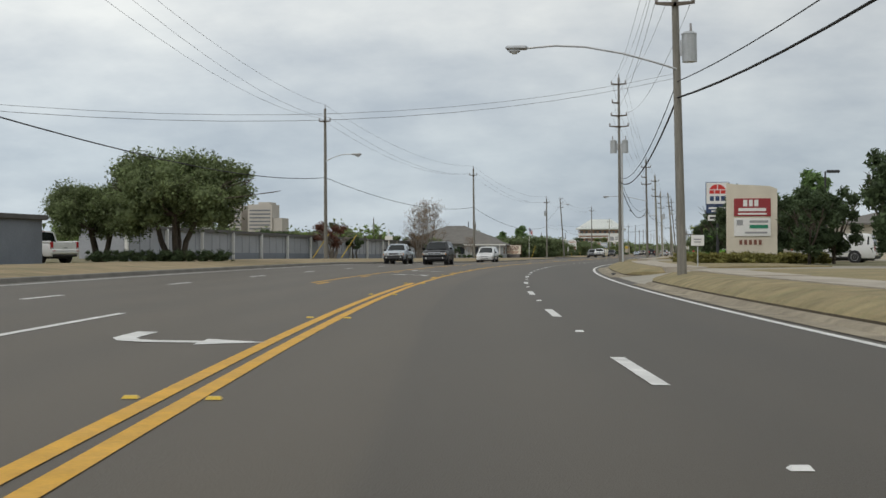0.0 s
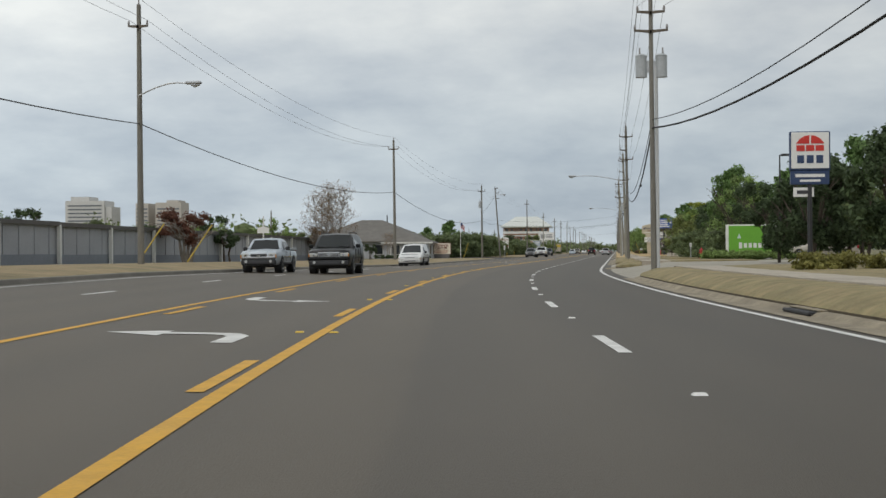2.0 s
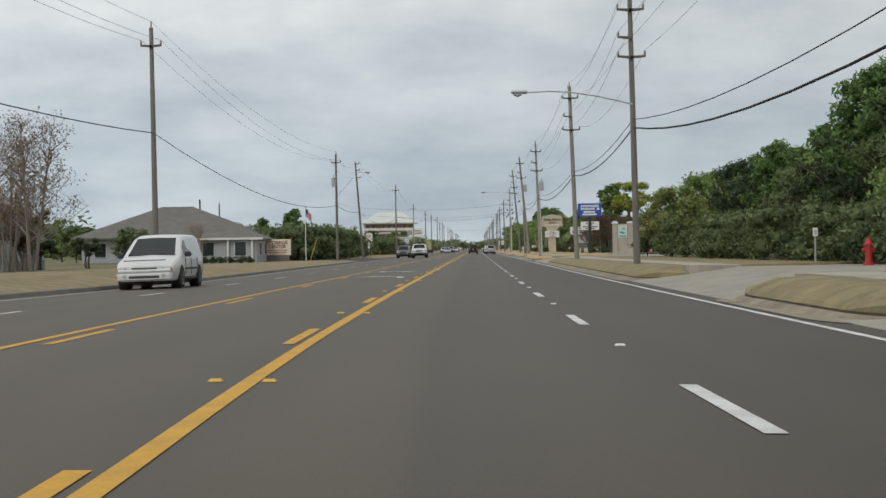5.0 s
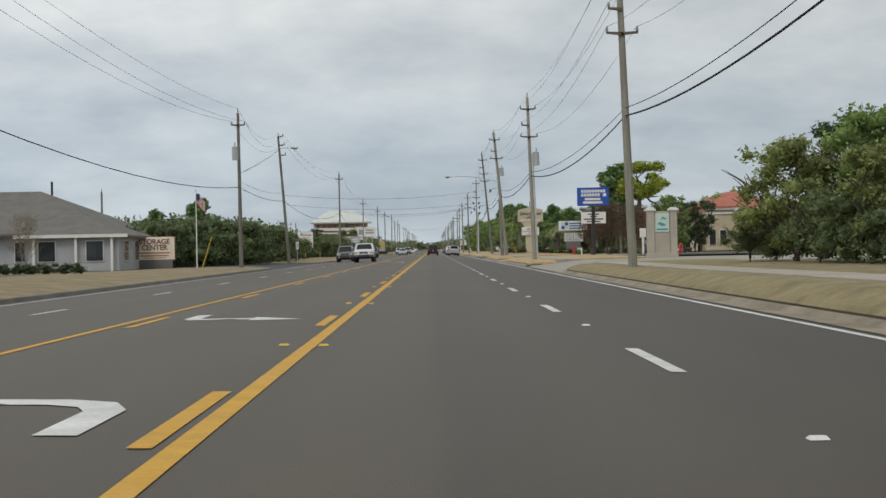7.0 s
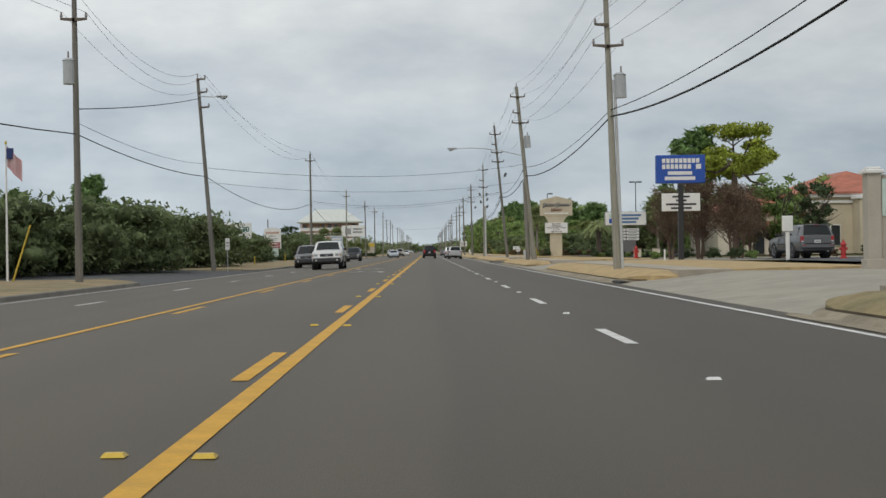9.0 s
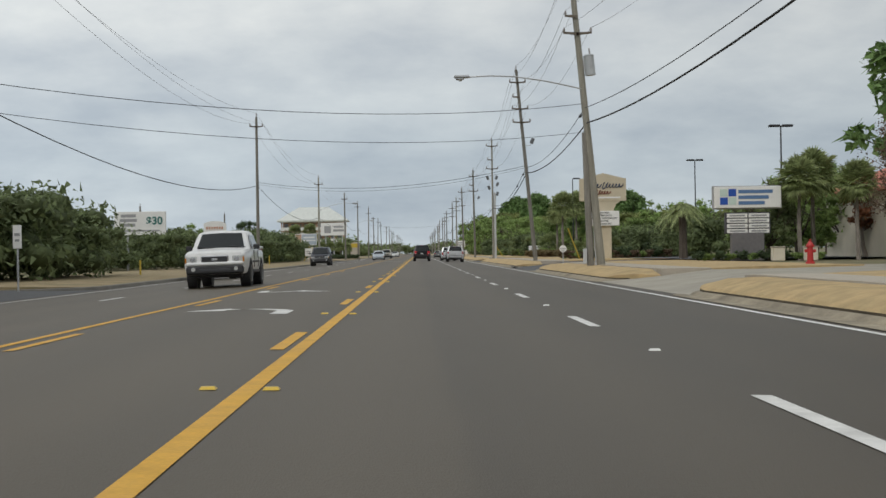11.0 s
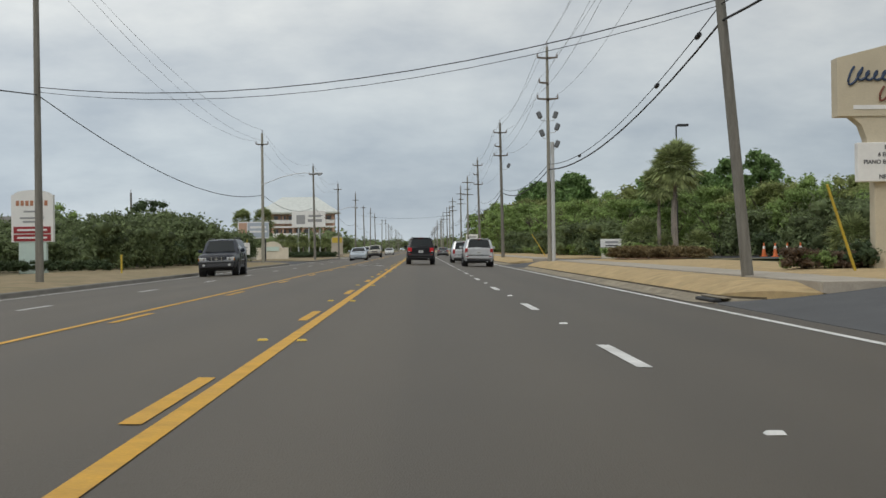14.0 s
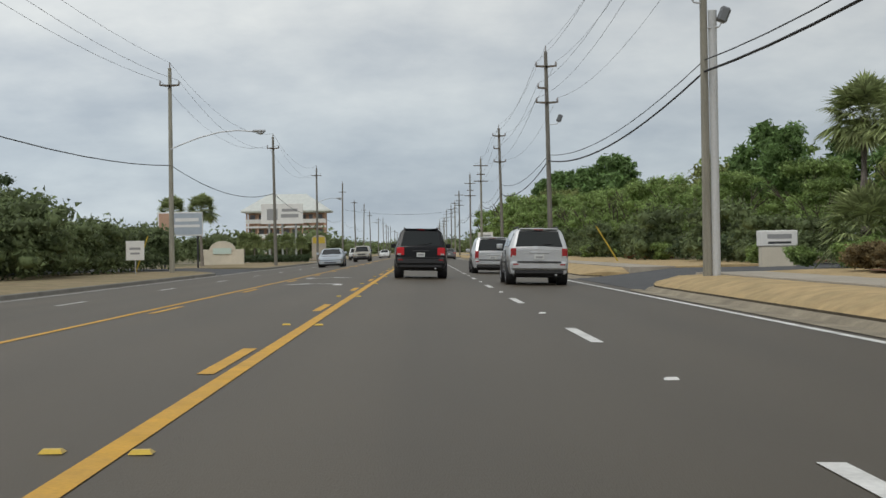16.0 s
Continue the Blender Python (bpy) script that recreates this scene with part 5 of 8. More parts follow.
for i in range(12):
    bush_at(2, 12.6 + i * 0.62, 141.0 + 0.3 * rng.random(), 0.35, 0.78, rng.random() * 360)
for i in range(5):
    bush_at(2, 13.0 + i * 0.8, 139.9 + 0.3 * rng.random(), 0.35, 0.6, rng.random() * 360)
# the leaning yellow-green pine by the realtor's sign and its neighbours
umbrella = broadleaf(9.6, 6.4, M["leaf_bright"], M["bark"], 51, 9000, 0.16, low=0.55, clusters=22, flat=0.55)
plant("pine_tree", pose(20.6, 296.0, 0.3), "tall spreading pine with bright yellow-green crown", "tree", *umbrella)
tree_at(2, 18.6, 299.0, 0.3, 1.02, 30)
for x, y, k, kd in ((24.5, 302, 0.8, 1), (28, 306, 0.8, 0), (17.5, 318, 0.6, 3), (20, 322, 0.7, 1), (24, 326, 0.75, 4), (29, 322, 0.85, 0), (33, 318, 0.9, 1), (22, 334, 0.6, 3)):
    tree_at(kd, x, y, 0.3, k, 111 * k * 7)
rust = broadleaf(4.4, 3.4, M["leaf_rust"], M["bark_grey"], 62, 5200, 0.10, stems=3, low=0.2, clusters=26)
plant("small_tree", pose(23.6, 320.5, 0.3), "small rust-brown tree in winter leaf beside the clinic", "tree", *rust)
tree_at(2, 20.8, 438.0, 0.3, 0.84, 12, True)
for x, y, k, kd in ((22.5, 398, 0.62, 4), (25, 404, 0.68, 1), (28, 398, 0.66, 5), (22, 410, 0.64, 5), (25.5, 415, 0.72, 4), (30, 408, 0.72, 1)):
    tree_at(kd, x, y, 0.3, k, 57 * x, True)
for x, y in ((13.6, 445), (14.3, 446.5)):
    plant("bush", pose(x, y, 0.25, 0, 0, 33 * x), "rust-red dead bracken bush by the wood", "bush", None, bush_mesh(1.1, 1.8, M["leaf_rust"], int(x * 9), 1300, 0.09))
bare2 = bare_tree(4.6, 3.8, 61, M["leaf_brown"], "twig_brown", 7000)
for x, y, k in ((16.2, 286, 1.0), (17.8, 284, 0.92), (19.6, 290, 0.95), (15.0, 289, 0.9), (22.6, 300, 0.85)):
    plant("bare_tree", pose(x, y, 0.3, 0, 0, 200 * k) @ Matrix.Scale(k, 4), "small twiggy winter tree with brown leaves", "tree", *bare2)
for x, y, kd in ((16.0, 281, 1), (17.2, 280.5, 1), (18.2, 281, 2), (19.8, 279, 4), (20.9, 279.5, 3), (22.2, 279, 4), (13.2, 284, 2), (14.9, 283, 1)):
    bush_at(kd, x, y, 0.3, 0.55, 40 * x)
# palms
sabal = fan_palm(4.6, M["leaf_palm"], 71)
sabal_short = fan_palm(2.9, M["leaf_palm"], 72)
PALM = "cabbage palm with a grey trunk and round fan-leaf crown"
for x, y, k in ((14.8, 394.9, 1.16), (14.7, 400.0, 0.98)):
    plant("cabbage_palm", pose(x, y, 0.3, 0, 0, 77 * k) @ Matrix.Scale(k, 4), PALM, "palm", *sabal, group="palms by the restaurant")
for x, y, k in ((18.8, 418.0, 1.33),):
    plant("cabbage_palm", pose(x, y, 0.3, 0, 0, 50 * k) @ Matrix.Scale(k, 4), PALM, "palm", *sabal, group="palms by the restaurant")
low_palm = fan_palm(0.75, M["leaf_palm"], 75, fronds=60, reach=1.0)
for x, y, k in ((13.2, 356.0, 0.9), (14.8, 357.0, 0.95), (14.1, 403.0, 1.45), (15.0, 400.5, 0.85), (16.4, 396.5, 0.95)):
    plant("palmetto", pose(x, y, 0.3, 0, 0, 60 * x) @ Matrix.Scale(k, 4), "low bushy fan palm without a visible trunk", "palm", *low_palm, group="low palms by the restaurant")
dp = date_palm(3.0, M["leaf_palm"], 73, 54, 1.3)
plant("date_palm", pose(15.45, 330.5, 0.3), "stout feather palm with arching grey-green fronds", "palm", *dp)
for x, y, k in ((18.6, 316.0, 0.9), (20.0, 318.5, 1.0), (21.2, 315.0, 0.85)):
    plant("cabbage_palm", pose(x, y, 0.3, 0, 0, 90 * k) @ Matrix.Scale(k, 4), PALM, "palm", *fan_palm(4.4, M["leaf_palm"], int(80 + x), reach=1.3), group="palms by the clinic")
for x, y, k in ((-17.9, 474.0, 1.0), (-20.3, 474.0, 0.98), (-19.0, 520, 0.8), (-20.5, 523, 0.85), (-17.5, 524, 0.8), (-16.0, 527, 0.8), (-14.8, 533, 0.75)):
    plant("cabbage_palm", pose(x, y, 0.0, 0, 0, 130 * k) @ Matrix.Scale(k, 4), PALM, "palm", *(sabal if k > 0.9 else sabal_short), group="palms along the left side")
# planting around the restaurant sign and low hedges
for i in range(26):
    bush_at([4, 2, 4, 1][i % 4], 10.9 + (i % 13) * 0.62, 353.2 + (i // 13) * 1.0 + 0.4 * rng.random(), 0.28, 0.5 + 0.25 * rng.random(), rng.random() * 360)
for i in range(22):
    bush_at(6, 11.3 + (i % 11) * 0.38, 393.6 - (i % 11) * 0.5 + (i // 11) * 1.1 + 0.3 * rng.random(), 0.28, 0.62 + 0.2 * rng.random(), rng.random() * 360)
for x, y, k in ((12.4, 399.0, 0.9), (13.6, 400.5, 1.1), (16.2, 398.0, 0.9), (12.0, 403.0, 0.8)):
    bush_at(2, x, y, 0.28, k, 70 * x)
for i in range(12):
    bush_at([1, 2][i % 2], 13.2 + i * 0.55, 314.6 + 0.4 * rng.random(), 0.3, 0.42, rng.random() * 360)
for i in range(9):
    bush_at(1, -22.6 + i * 0.7, 388.6 + 0.3 * rng.random(), 0.0, 0.55, rng.random() * 360)
for i in range(14):
    bush_at(1, -17.6 + i * 0.45, 500.0 + (i % 3), 0.0, 0.7, rng.random() * 360)
for i in range(10):
    bush_at(1, -25.0 + 0.75 * i, 226.5, 0.05, 0.5, rng.random() * 360)
    bush_at(1, -19.0 + 0.8 * i, 70.6 + 0.3 * rng.random(), 0.45, 0.6, rng.random() * 360)

# far woods that close the view, one mass
cen, rad = [], []
for i in range(420):
    side = i % 3
    y = 640 + rng.random() * 900
    if side == 0:
        x, hh = 16 + rng.random() * 60, 6.0 + 2.5 * rng.random()
    elif side == 1:
        x, hh = -24 - rng.random() * 70, 3.5 + 2.5 * rng.random()
    else:
        x, y, hh = -60 - rng.random() * 240, 260 + rng.random() * 500, 4.5 + 3.0 * rng.random()
    for q in range(3):
        cen.append((x + rng.normal() * 2.5, y + rng.normal() * 3, hh * (0.3 + 0.25 * q)))
        rad.append(2.6 + rng.random() * 1.2)
far = new("far_woods", crown_mesh("far_woods", cen, rad, 60000, 0.75, M["leaf_oak"], 0.8, 1.5, 90))
tagged(far, "distant dark green woods along the horizon", "woods", kind="stuff")
cen = [(-300 + 600 * rng.random(), 1500 + 300 * rng.random(), 3 + 4 * rng.random()) for _ in range(500)]
far2 = new("far_woods", crown_mesh("far_woods", cen, [5.5] * 500, 40000, 1.5, M["leaf_oak"], 0.7, 1.5, 91))
tagged(far2, "distant dark green woods along the horizon", "woods", kind="stuff")



# ---- signs and buildings right of the road ----
def office_sign():
    ob = thing("pylon_sign", pose(15.15, 77.6, 0.32), "tall beige stucco pylon sign with maroon and white panels", "sign")
    part("slab", prism([(0, -0.3), (2.75, -0.3), (2.75, 4.15), (2.35, 4.32), (0.55, 4.42), (0, 4.5)], 0, 0.45), M["stucco_pale"], ob)
    p1 = part("panel", boxes(((1.40, -0.03, 3.15), (1.98, 0.06, 0.98), 0.01)), M["sign_red"], ob, "maroon panel with white lettering")
    bars(p1, M["sign_white"], [(1.02, 3.38, 0.22, 0.36), (1.32, 3.38, 0.2, 0.36), (1.62, 3.38, 0.22, 0.36), (1.4, 3.02, 1.5, 0.17), (1.4, 2.79, 1.55, 0.09)], -0.065)
    p2 = part("panel", boxes(((1.40, -0.03, 2.05), (1.98, 0.06, 1.0), 0.01)), M["sign_white"], ob, "white panel with green and grey lettering")
    bars(p2, M["ink_grey"], [(0.72, 2.3, 0.34, 0.3), (1.75, 2.36, 1.0, 0.13), (1.6, 1.75, 1.2, 0.1)], -0.065)
    bars(p2, M["ink_green"], [(1.75, 2.08, 1.0, 0.2)], -0.065)
    bars(ob, M["ink_brown"], [(0.78 + 0.26 * k, 1.22, 0.16, 0.27) for k in range(5)], -0.012)


def realtor_sign():
    ob = thing("pole_sign", pose(14.15, 107.4, 0.35), "tall white and navy pole sign with red house emblem", "sign")
    part("pole", cyls(((0.87, 0.2, -0.4), (0.87, 0.2, 4.6), 0.11, 0.11, 10)), M["black_metal"], ob)
    cab = part("cabinet", boxes(((0.87, 0.2, 5.1), (1.78, 0.36, 1.75), 0.03)), M["sign_navy"], ob)
    face = part("face", boxes(((0.87, 0.005, 5.12), (1.66, 0.03, 1.62), 0.01)), M["sign_white"], ob)
    roof = prism([(0.25, 5.42), (0.4, 5.62), (0.62, 5.76), (0.87, 5.8), (1.12, 5.76), (1.34, 5.62), (1.49, 5.42)], -0.03, -0.012)
    part("emblem_roof", roof, M["sign_brightred"], face)
    for k in range(3):
        part("emblem_block", boxes(((0.45 + 0.42 * k, -0.02, 5.22), (0.36, 0.02, 0.26))), M["sign_brightred"], face)
    part("emblem_line", boxes(((0.87, -0.034, 5.58), (0.06, 0.012, 0.4))), M["sign_white"], face)
    bars(face, M["sign_navy"], [(0.45, 4.72, 0.3, 0.36), (0.87, 4.72, 0.3, 0.36), (1.29, 4.72, 0.3, 0.36)], -0.018)
    low = part("lower_cabinet", boxes(((0.87, 0.2, 3.9), (1.7, 0.3, 0.62), 0.02)), M["sign_navy"], ob)
    bars(low, M["sign_white"], [(0.87, 3.99, 1.3, 0.14), (0.87, 3.76, 0.9, 0.1)], 0.04)
    rid = part("rider", boxes(((0.6, 0.2, 3.25), (0.9, 0.1, 0.42), 0.01)), M["sign_white"], ob)
    bars(rid, M["ink_dark"], [(0.6, 3.25, 0.6, 0.16)], 0.14)


def bank_sign():
    ob = thing("monument_sign", pose(14.0, 142.9, 0.32), "bright green bank sign with white lettering behind low hedge", "sign")
    part("frame", boxes(((1.66, 0.12, 1.25), (3.42, 0.28, 2.42), 0.02)), M["sign_white"], ob)
    face = part("face", boxes(((1.72, -0.03, 1.28), (3.16, 0.03, 2.2), 0.01)), M["sign_green"], ob)
    bars(face, M["sign_white"], [(0.95 + 0.33 * k, 1.0, 0.22, 0.42 if k == 0 else 0.33) for k in range(7)], -0.05)
    part("emblem", prism([(0.72, 1.5), (1.0, 1.5), (0.86, 1.85)], -0.055, -0.044), M["sign_mint"], face)


def realty_sign():
    ob = thing("pole_sign", pose(12.85, 281.2, 0.3), "blue realty sign over white letter board on black post", "sign")
    part("post", boxes(((1.4, 0.15, 2.0), (0.30, 0.30, 4.6), 0.02)), M["black_metal"], ob)
    cab = part("cabinet", boxes(((1.4, 0.15, 5.18), (2.82, 0.45, 1.62), 0.03)), M["sign_blue"], ob)
    bars(cab, M["sign_white"], [(0.42 + 0.245 * k, 5.66, 0.19, 0.26) for k in range(9)] + [(0.42 + 0.245 * k, 5.32, 0.19, 0.26) for k in range(7)] +
         [(1.35, 4.95, 1.4, 0.2), (1.35, 4.65, 1.75, 0.2)], -0.085)
    part("emblem", boxes(((2.42, -0.085, 5.32), (0.3, 0.012, 0.28))), M["sign_white"], cab)
    brd = part("letter_board", boxes(((1.42, 0.15, 3.28), (2.2, 0.2, 1.02), 0.02)), M["sign_white"], ob)
    bars(brd, M["ink_dark"], [(1.42, 3.6, 1.0, 0.11), (1.42, 3.38, 0.6, 0.11), (1.42, 3.16, 1.75, 0.11), (1.42, 2.94, 1.2, 0.11)], 0.045)


def dolphin_sign():
    ob = thing("monument_sign", pose(13.4, 244.0, 0.42) @ Matrix.Diagonal((0.86, 1, 0.90, 1)), "stone monument sign with two capped columns and a mint panel", "sign")
    for x in (0.27, 1.95):
        col = part("column", boxes(((x, 0.25, 1.55), (0.50, 0.55, 3.1), 0.02)), M["stone_grey"], ob)
        part("cap", boxes(((x, 0.25, 3.15), (0.72, 0.75, 0.14), 0.03)), M["trim_white"], col)
        part("finial", boxes(((x, 0.25, 3.27), (0.5, 0.52, 0.10), 0.03)), M["trim_white"], col)
    part("plinth", boxes(((1.11, 0.27, -0.1), (2.3, 0.62, 0.42), 0.02)), M["stone_grey"], ob)
    part("wall", boxes(((1.1, 0.3, 1.55), (1.2, 0.36, 3.0), 0.02)), M["stone_grey"], ob)
    pan = part("panel", boxes(((1.1, 0.09, 2.25), (1.05, 0.05, 1.3), 0.01)), M["sign_mint"], ob)
    part("emblem", prism([(0.95, 2.4), (1.15, 2.68), (1.45, 2.5), (1.3, 2.45), (1.15, 2.52)], 0.052, 0.063), M["sign_teal"], pan)
    part("emblem", prism([(0.75, 2.15), (0.92, 2.3), (1.2, 2.2), (1.4, 2.05), (1.1, 2.0)], 0.052, 0.063), M["sign_teal"], pan)
    bars(pan, M["sign_teal"], [(1.1, 1.78, 0.8, 0.12)], 0.057)


def clinic_sign():
    ob = thing("monument_sign", pose(14.2, 315.4, 0.3), "white clinic sign over a tenant board on a dark brick base", "sign")
    part("base", boxes(((1.65, 0.2, 0.65), (1.6, 0.5, 1.4), 0.02)), M["wall_dark"], ob)
    top = part("cabinet", boxes(((1.66, 0.2, 3.1), (3.32, 0.4, 1.05), 0.02)), M["sign_white"], ob)
    part("frame", boxes(((1.66, 0.22, 3.1), (3.42, 0.3, 1.15), 0.02)), M["ink_grey"], top)
    for k, (x, z) in enumerate([(0.48, 3.33), (0.90, 3.33), (0.48, 2.92), (0.90, 2.92)]):
        part("emblem_tile", boxes(((x, -0.01, z), (0.38, 0.02, 0.36))), M["sign_blue" if k in (1, 2) else "sign_mint"], top)
    bars(top, M["ink_blue"], [(2.05, 3.38, 1.7, 0.17), (1.95, 3.1, 1.5, 0.17), (1.85, 2.82, 1.3, 0.17)], -0.01)
    brd = part("tenant_board", boxes(((1.67, 0.2, 1.83), (2.24, 0.3, 1.06), 0.02)), M["ink_dark"], ob)
    for k in range(8):
        sl = part("name_strip", boxes(((1.13 + 1.08 * (k % 2), 0.04, 2.2 - 0.255 * (k // 2)), (1.02, 0.03, 0.2))), M["sign_white"], brd)
        bars(sl, M["ink_grey"], [(1.13 + 1.08 * (k % 2), 2.2 - 0.255 * (k // 2), 0.75, 0.08)], 0.02)


def restaurant_sign():
    ob = thing("pylon_sign", pose(11.86, 352.9, 0.28), "tall cream stucco restaurant sign with a wide head and letter board", "sign")
    head = part("head", prism([(0, 4.35), (3.5, 4.35), (3.5, 6.02), (1.75, 6.45), (0, 6.02)], 0, 0.6), M["stucco"], ob)
    part("neck", prism([(0.85, 3.3), (2.55, 3.3), (2.55, 3.7), (2.75, 4.1), (3.1, 4.36), (0.4, 4.36), (0.7, 4.1), (0.85, 3.7)], 0.05, 0.55), M["stucco"], ob)
    part("column", boxes(((1.7, 0.3, 1.6), (1.3, 0.5, 3.8), 0.03)), M["stucco"], ob)
    # flowing script strokes in place of the name
    for x0, x1, zc, amp, turns, ink in ((0.36, 1.55, 5.5, 0.13, 5, "ink_script"), (1.75, 3.2, 5.5, 0.13, 6, "ink_script"), (1.25, 2.25, 4.98, 0.10, 5, "ink_brown")):
        path = []
        for q in range(turns * 14 + 1):
            t = q / (turns * 14)
            big = 2.0 if t < 1.0 / turns else 1.0
            path.append(Vector((x0 + (x1 - x0) * t - 0.075 * math.sin(2 * math.pi * turns * t) + 0.5 * amp * big * math.cos(2 * math.pi * turns * t), -0.035, zc + amp * big * math.cos(2 * math.pi * turns * t))))
        v, f = tube_data(path, 0.036, 5)
        link_mesh("script_stroke", v, f, M[ink], head)
    bars(head, M["sign_white"], [(1.75, 4.6, 2.6, 0.12)], -0.012)
    brd = part("letter_board", boxes(((1.72, 0.0, 3.02), (2.42, 0.3, 1.12), 0.02)), M["sign_white"], ob)
    for k, line in enumerate(["EARLY BIRD", "6 ENTREES EACH", "PIANO BAR TUES THRU SAT", "CALL FOR", "NEW YEARS EVE"]):
        text_part(line, 0.165, pose(1.72, -0.155, 3.44 - 0.21 * k), M["ink_dark"], brd, extrude=0.006, bold=0.004)


def low_white_sign():
    ob = thing("monument_sign", pose(12.35, 409.9, 0.25), "low white block sign on the lawn beside a drive", "sign")
    part("base", boxes(((0.68, 0.25, 0.35), (1.26, 0.5, 0.9), 0.02)), M["stucco_pale"], ob)
    up = part("cap_block", boxes(((0.68, 0.25, 0.98), (1.38, 0.6, 0.58), 0.03)), M["sign_white"], ob)
    bars(up, M["ink_dark"], [(0.7, 0.82, 0.85, 0.08)], -0.052)
    bars(up, M["ink_grey"], [(0.7, 1.05, 0.9, 0.16)], -0.052)


for fn in (office_sign, realtor_sign, bank_sign, realty_sign, dolphin_sign, clinic_sign, restaurant_sign, low_white_sign):
    fn()


def parking_lamp(x, y, z, h, double=False):
    ob = thing("parking_lamp", pose(x, y, z), "dark square-headed parking lot lamp on a slim pole", "lamp", "parking lot lamps")
    part("pole", cyls(((0, 0, -0.3), (0, 0, h), 0.075, 0.05, 8)), M["black_metal"], ob)
    for sx in ((1, -1) if double else (1,)):
        part("lamp_head", boxes(((sx * 0.45, 0, h), (0.75, 0.4, 0.16), 0.03)), M["black_metal"], ob)


for row in ((17.75, 143.7, 0.35, 7.3), (17.4, 408.8, 0.3, 8.9), (24.4, 342.0, 0.3, 8.9, True), (27.1, 386, 0.3, 9.4, True), (21, 84, 0.35, 5.4)):
    parking_lamp(*row)


def hydrant(x, y, z):
    ob = thing("fire_hydrant", pose(x, y, z), "red cast-iron fire hydrant in the grass", "hydrant", "fire hydrants")
    bm = cyls(((0, 0, -0.1), (0, 0, 0.06), 0.19, 0.17, 12), ((0, 0, 0.06), (0, 0, 0.62), 0.12, 0.115, 12), ((0, 0, 0.60), (0, 0, 0.66), 0.16, 0.16, 12))
    part("barrel", bm, M["hydrant_red"], ob)
    part("bonnet", cyls(((0, 0, 0.66), (0, 0, 0.80), 0.14, 0.06, 12), ((0, 0, 0.80), (0, 0, 0.88), 0.035, 0.035, 6)), M["hydrant_red"], ob)
    for sx in (-1, 1):
        part("nozzle", cyls(((sx * 0.10, 0, 0.45), (sx * 0.20, 0, 0.45), 0.06, 0.065, 8)), M["hydrant_red"], ob)


hydrant(13.0, 155.4, 0.36)
hydrant(14.1, 298.0, 0.3)
hydrant(19.7, 268.0, 0.36)


def small_post(x, y, z, h, kind, label):
    ob = thing("roadside_sign", pose(x, y, z), label, "sign")
    part("post", boxes(((0, 0, h / 2 - 0.15), (0.05, 0.05, h + 0.3))), M["galv"], ob)
    if kind == "round":
        bm = bmesh.new()
        cyl(bm, (0, -0.04, h), (0, -0.065, h), 0.2, 0.2, 20)
        part("plate", bm, M["sign_white"], ob)
        bars(ob, M["ink_grey"], [(0, h, 0.3, 0.05), (0, h - 0.12, 0.2, 0.05)], -0.07)
    else:
        part("plate", boxes(((0, -0.04, h), kind, 0.01)), M["sign_white"], ob)
        bars(ob, M["ink_grey"], [(0, h + 0.1 * kind[2], kind[0] * 0.6, kind[2] * 0.12), (0, h - 0.15 * kind[2], kind[0] * 0.5, kind[2] * 0.1)], -0.06)


small_post(7.6, 324.5, 0.2, 0.8, "round", "round grey-backed road sign on a short post")
small_post(12.4, 160.0, 0.35, 1.1, (0.18, 0.02, 0.3), "narrow white marker sign at the edge of the trees")
small_post(13.6, 65.0, 0.35, 1.2, (0.6, 0.02, 0.5), "small low notice sign in the planting")
small_post(-14.9, 432.0, 0.0, 1.2, (0.95, 0.04, 1.0), "white square board sign on posts in the grass")
small_post(-13.2, 291.0, 0.0, 1.6, (0.28, 0.03, 0.75), "narrow white marker sign beside a pole")


def post_stub(x, y, z, h, material, label):
    ob = thing("marker_post", pose(x, y, z), label, "post")
    part("post", cyls(((0, 0, -0.2), (0, 0, h), 0.05, 0.05, 8)), material, ob)
    part("cap", cyls(((0, 0, h), (0, 0, h + 0.04), 0.055, 0.03, 8)), material, ob)


post_stub(-14.9, 383.0, 0.0, 0.85, M["yellow_guard"], "short yellow utility marker post in the grass")
post_stub(-16.5, 360.5, 0.0, 0.85, M["yellow_guard"], "short yellow utility marker post in the grass")
post_stub(12.9, 279.0, 0.3, 0.55, M["sign_white"], "short white marker post on the lawn")
post_stub(-15.0, 320.0, 0.0, 0.7, M["yellow_guard"], "short yellow utility marker post in the grass")
for x, y in ((15.6, 303.2), (17.0, 302.8)):
    ob = thing("utility_box", pose(x + 0.4, y + 7, 0.3), "small beige concrete utility box on the ground", "utility box")
    part("box", boxes(((0, 0, 0.28), (0.55, 0.5, 0.62), 0.04)), M["stucco_pale"], ob)
    part("lid", boxes(((0, 0, 0.61), (0.6, 0.55, 0.06), 0.02)), M["concrete"], ob)


box_sign = thing("notice_box", pose(16.24, 265.0, 0.32), "white box sign on a pale post beside the drive", "sign")
part("post", boxes(((0, 0, 0.62), (0.16, 0.14, 1.5), 0.02)), M["trim_white"], box_sign)
part("box", boxes(((0, 0, 1.68), (0.48, 0.22, 0.72), 0.03)), M["sign_white"], box_sign)


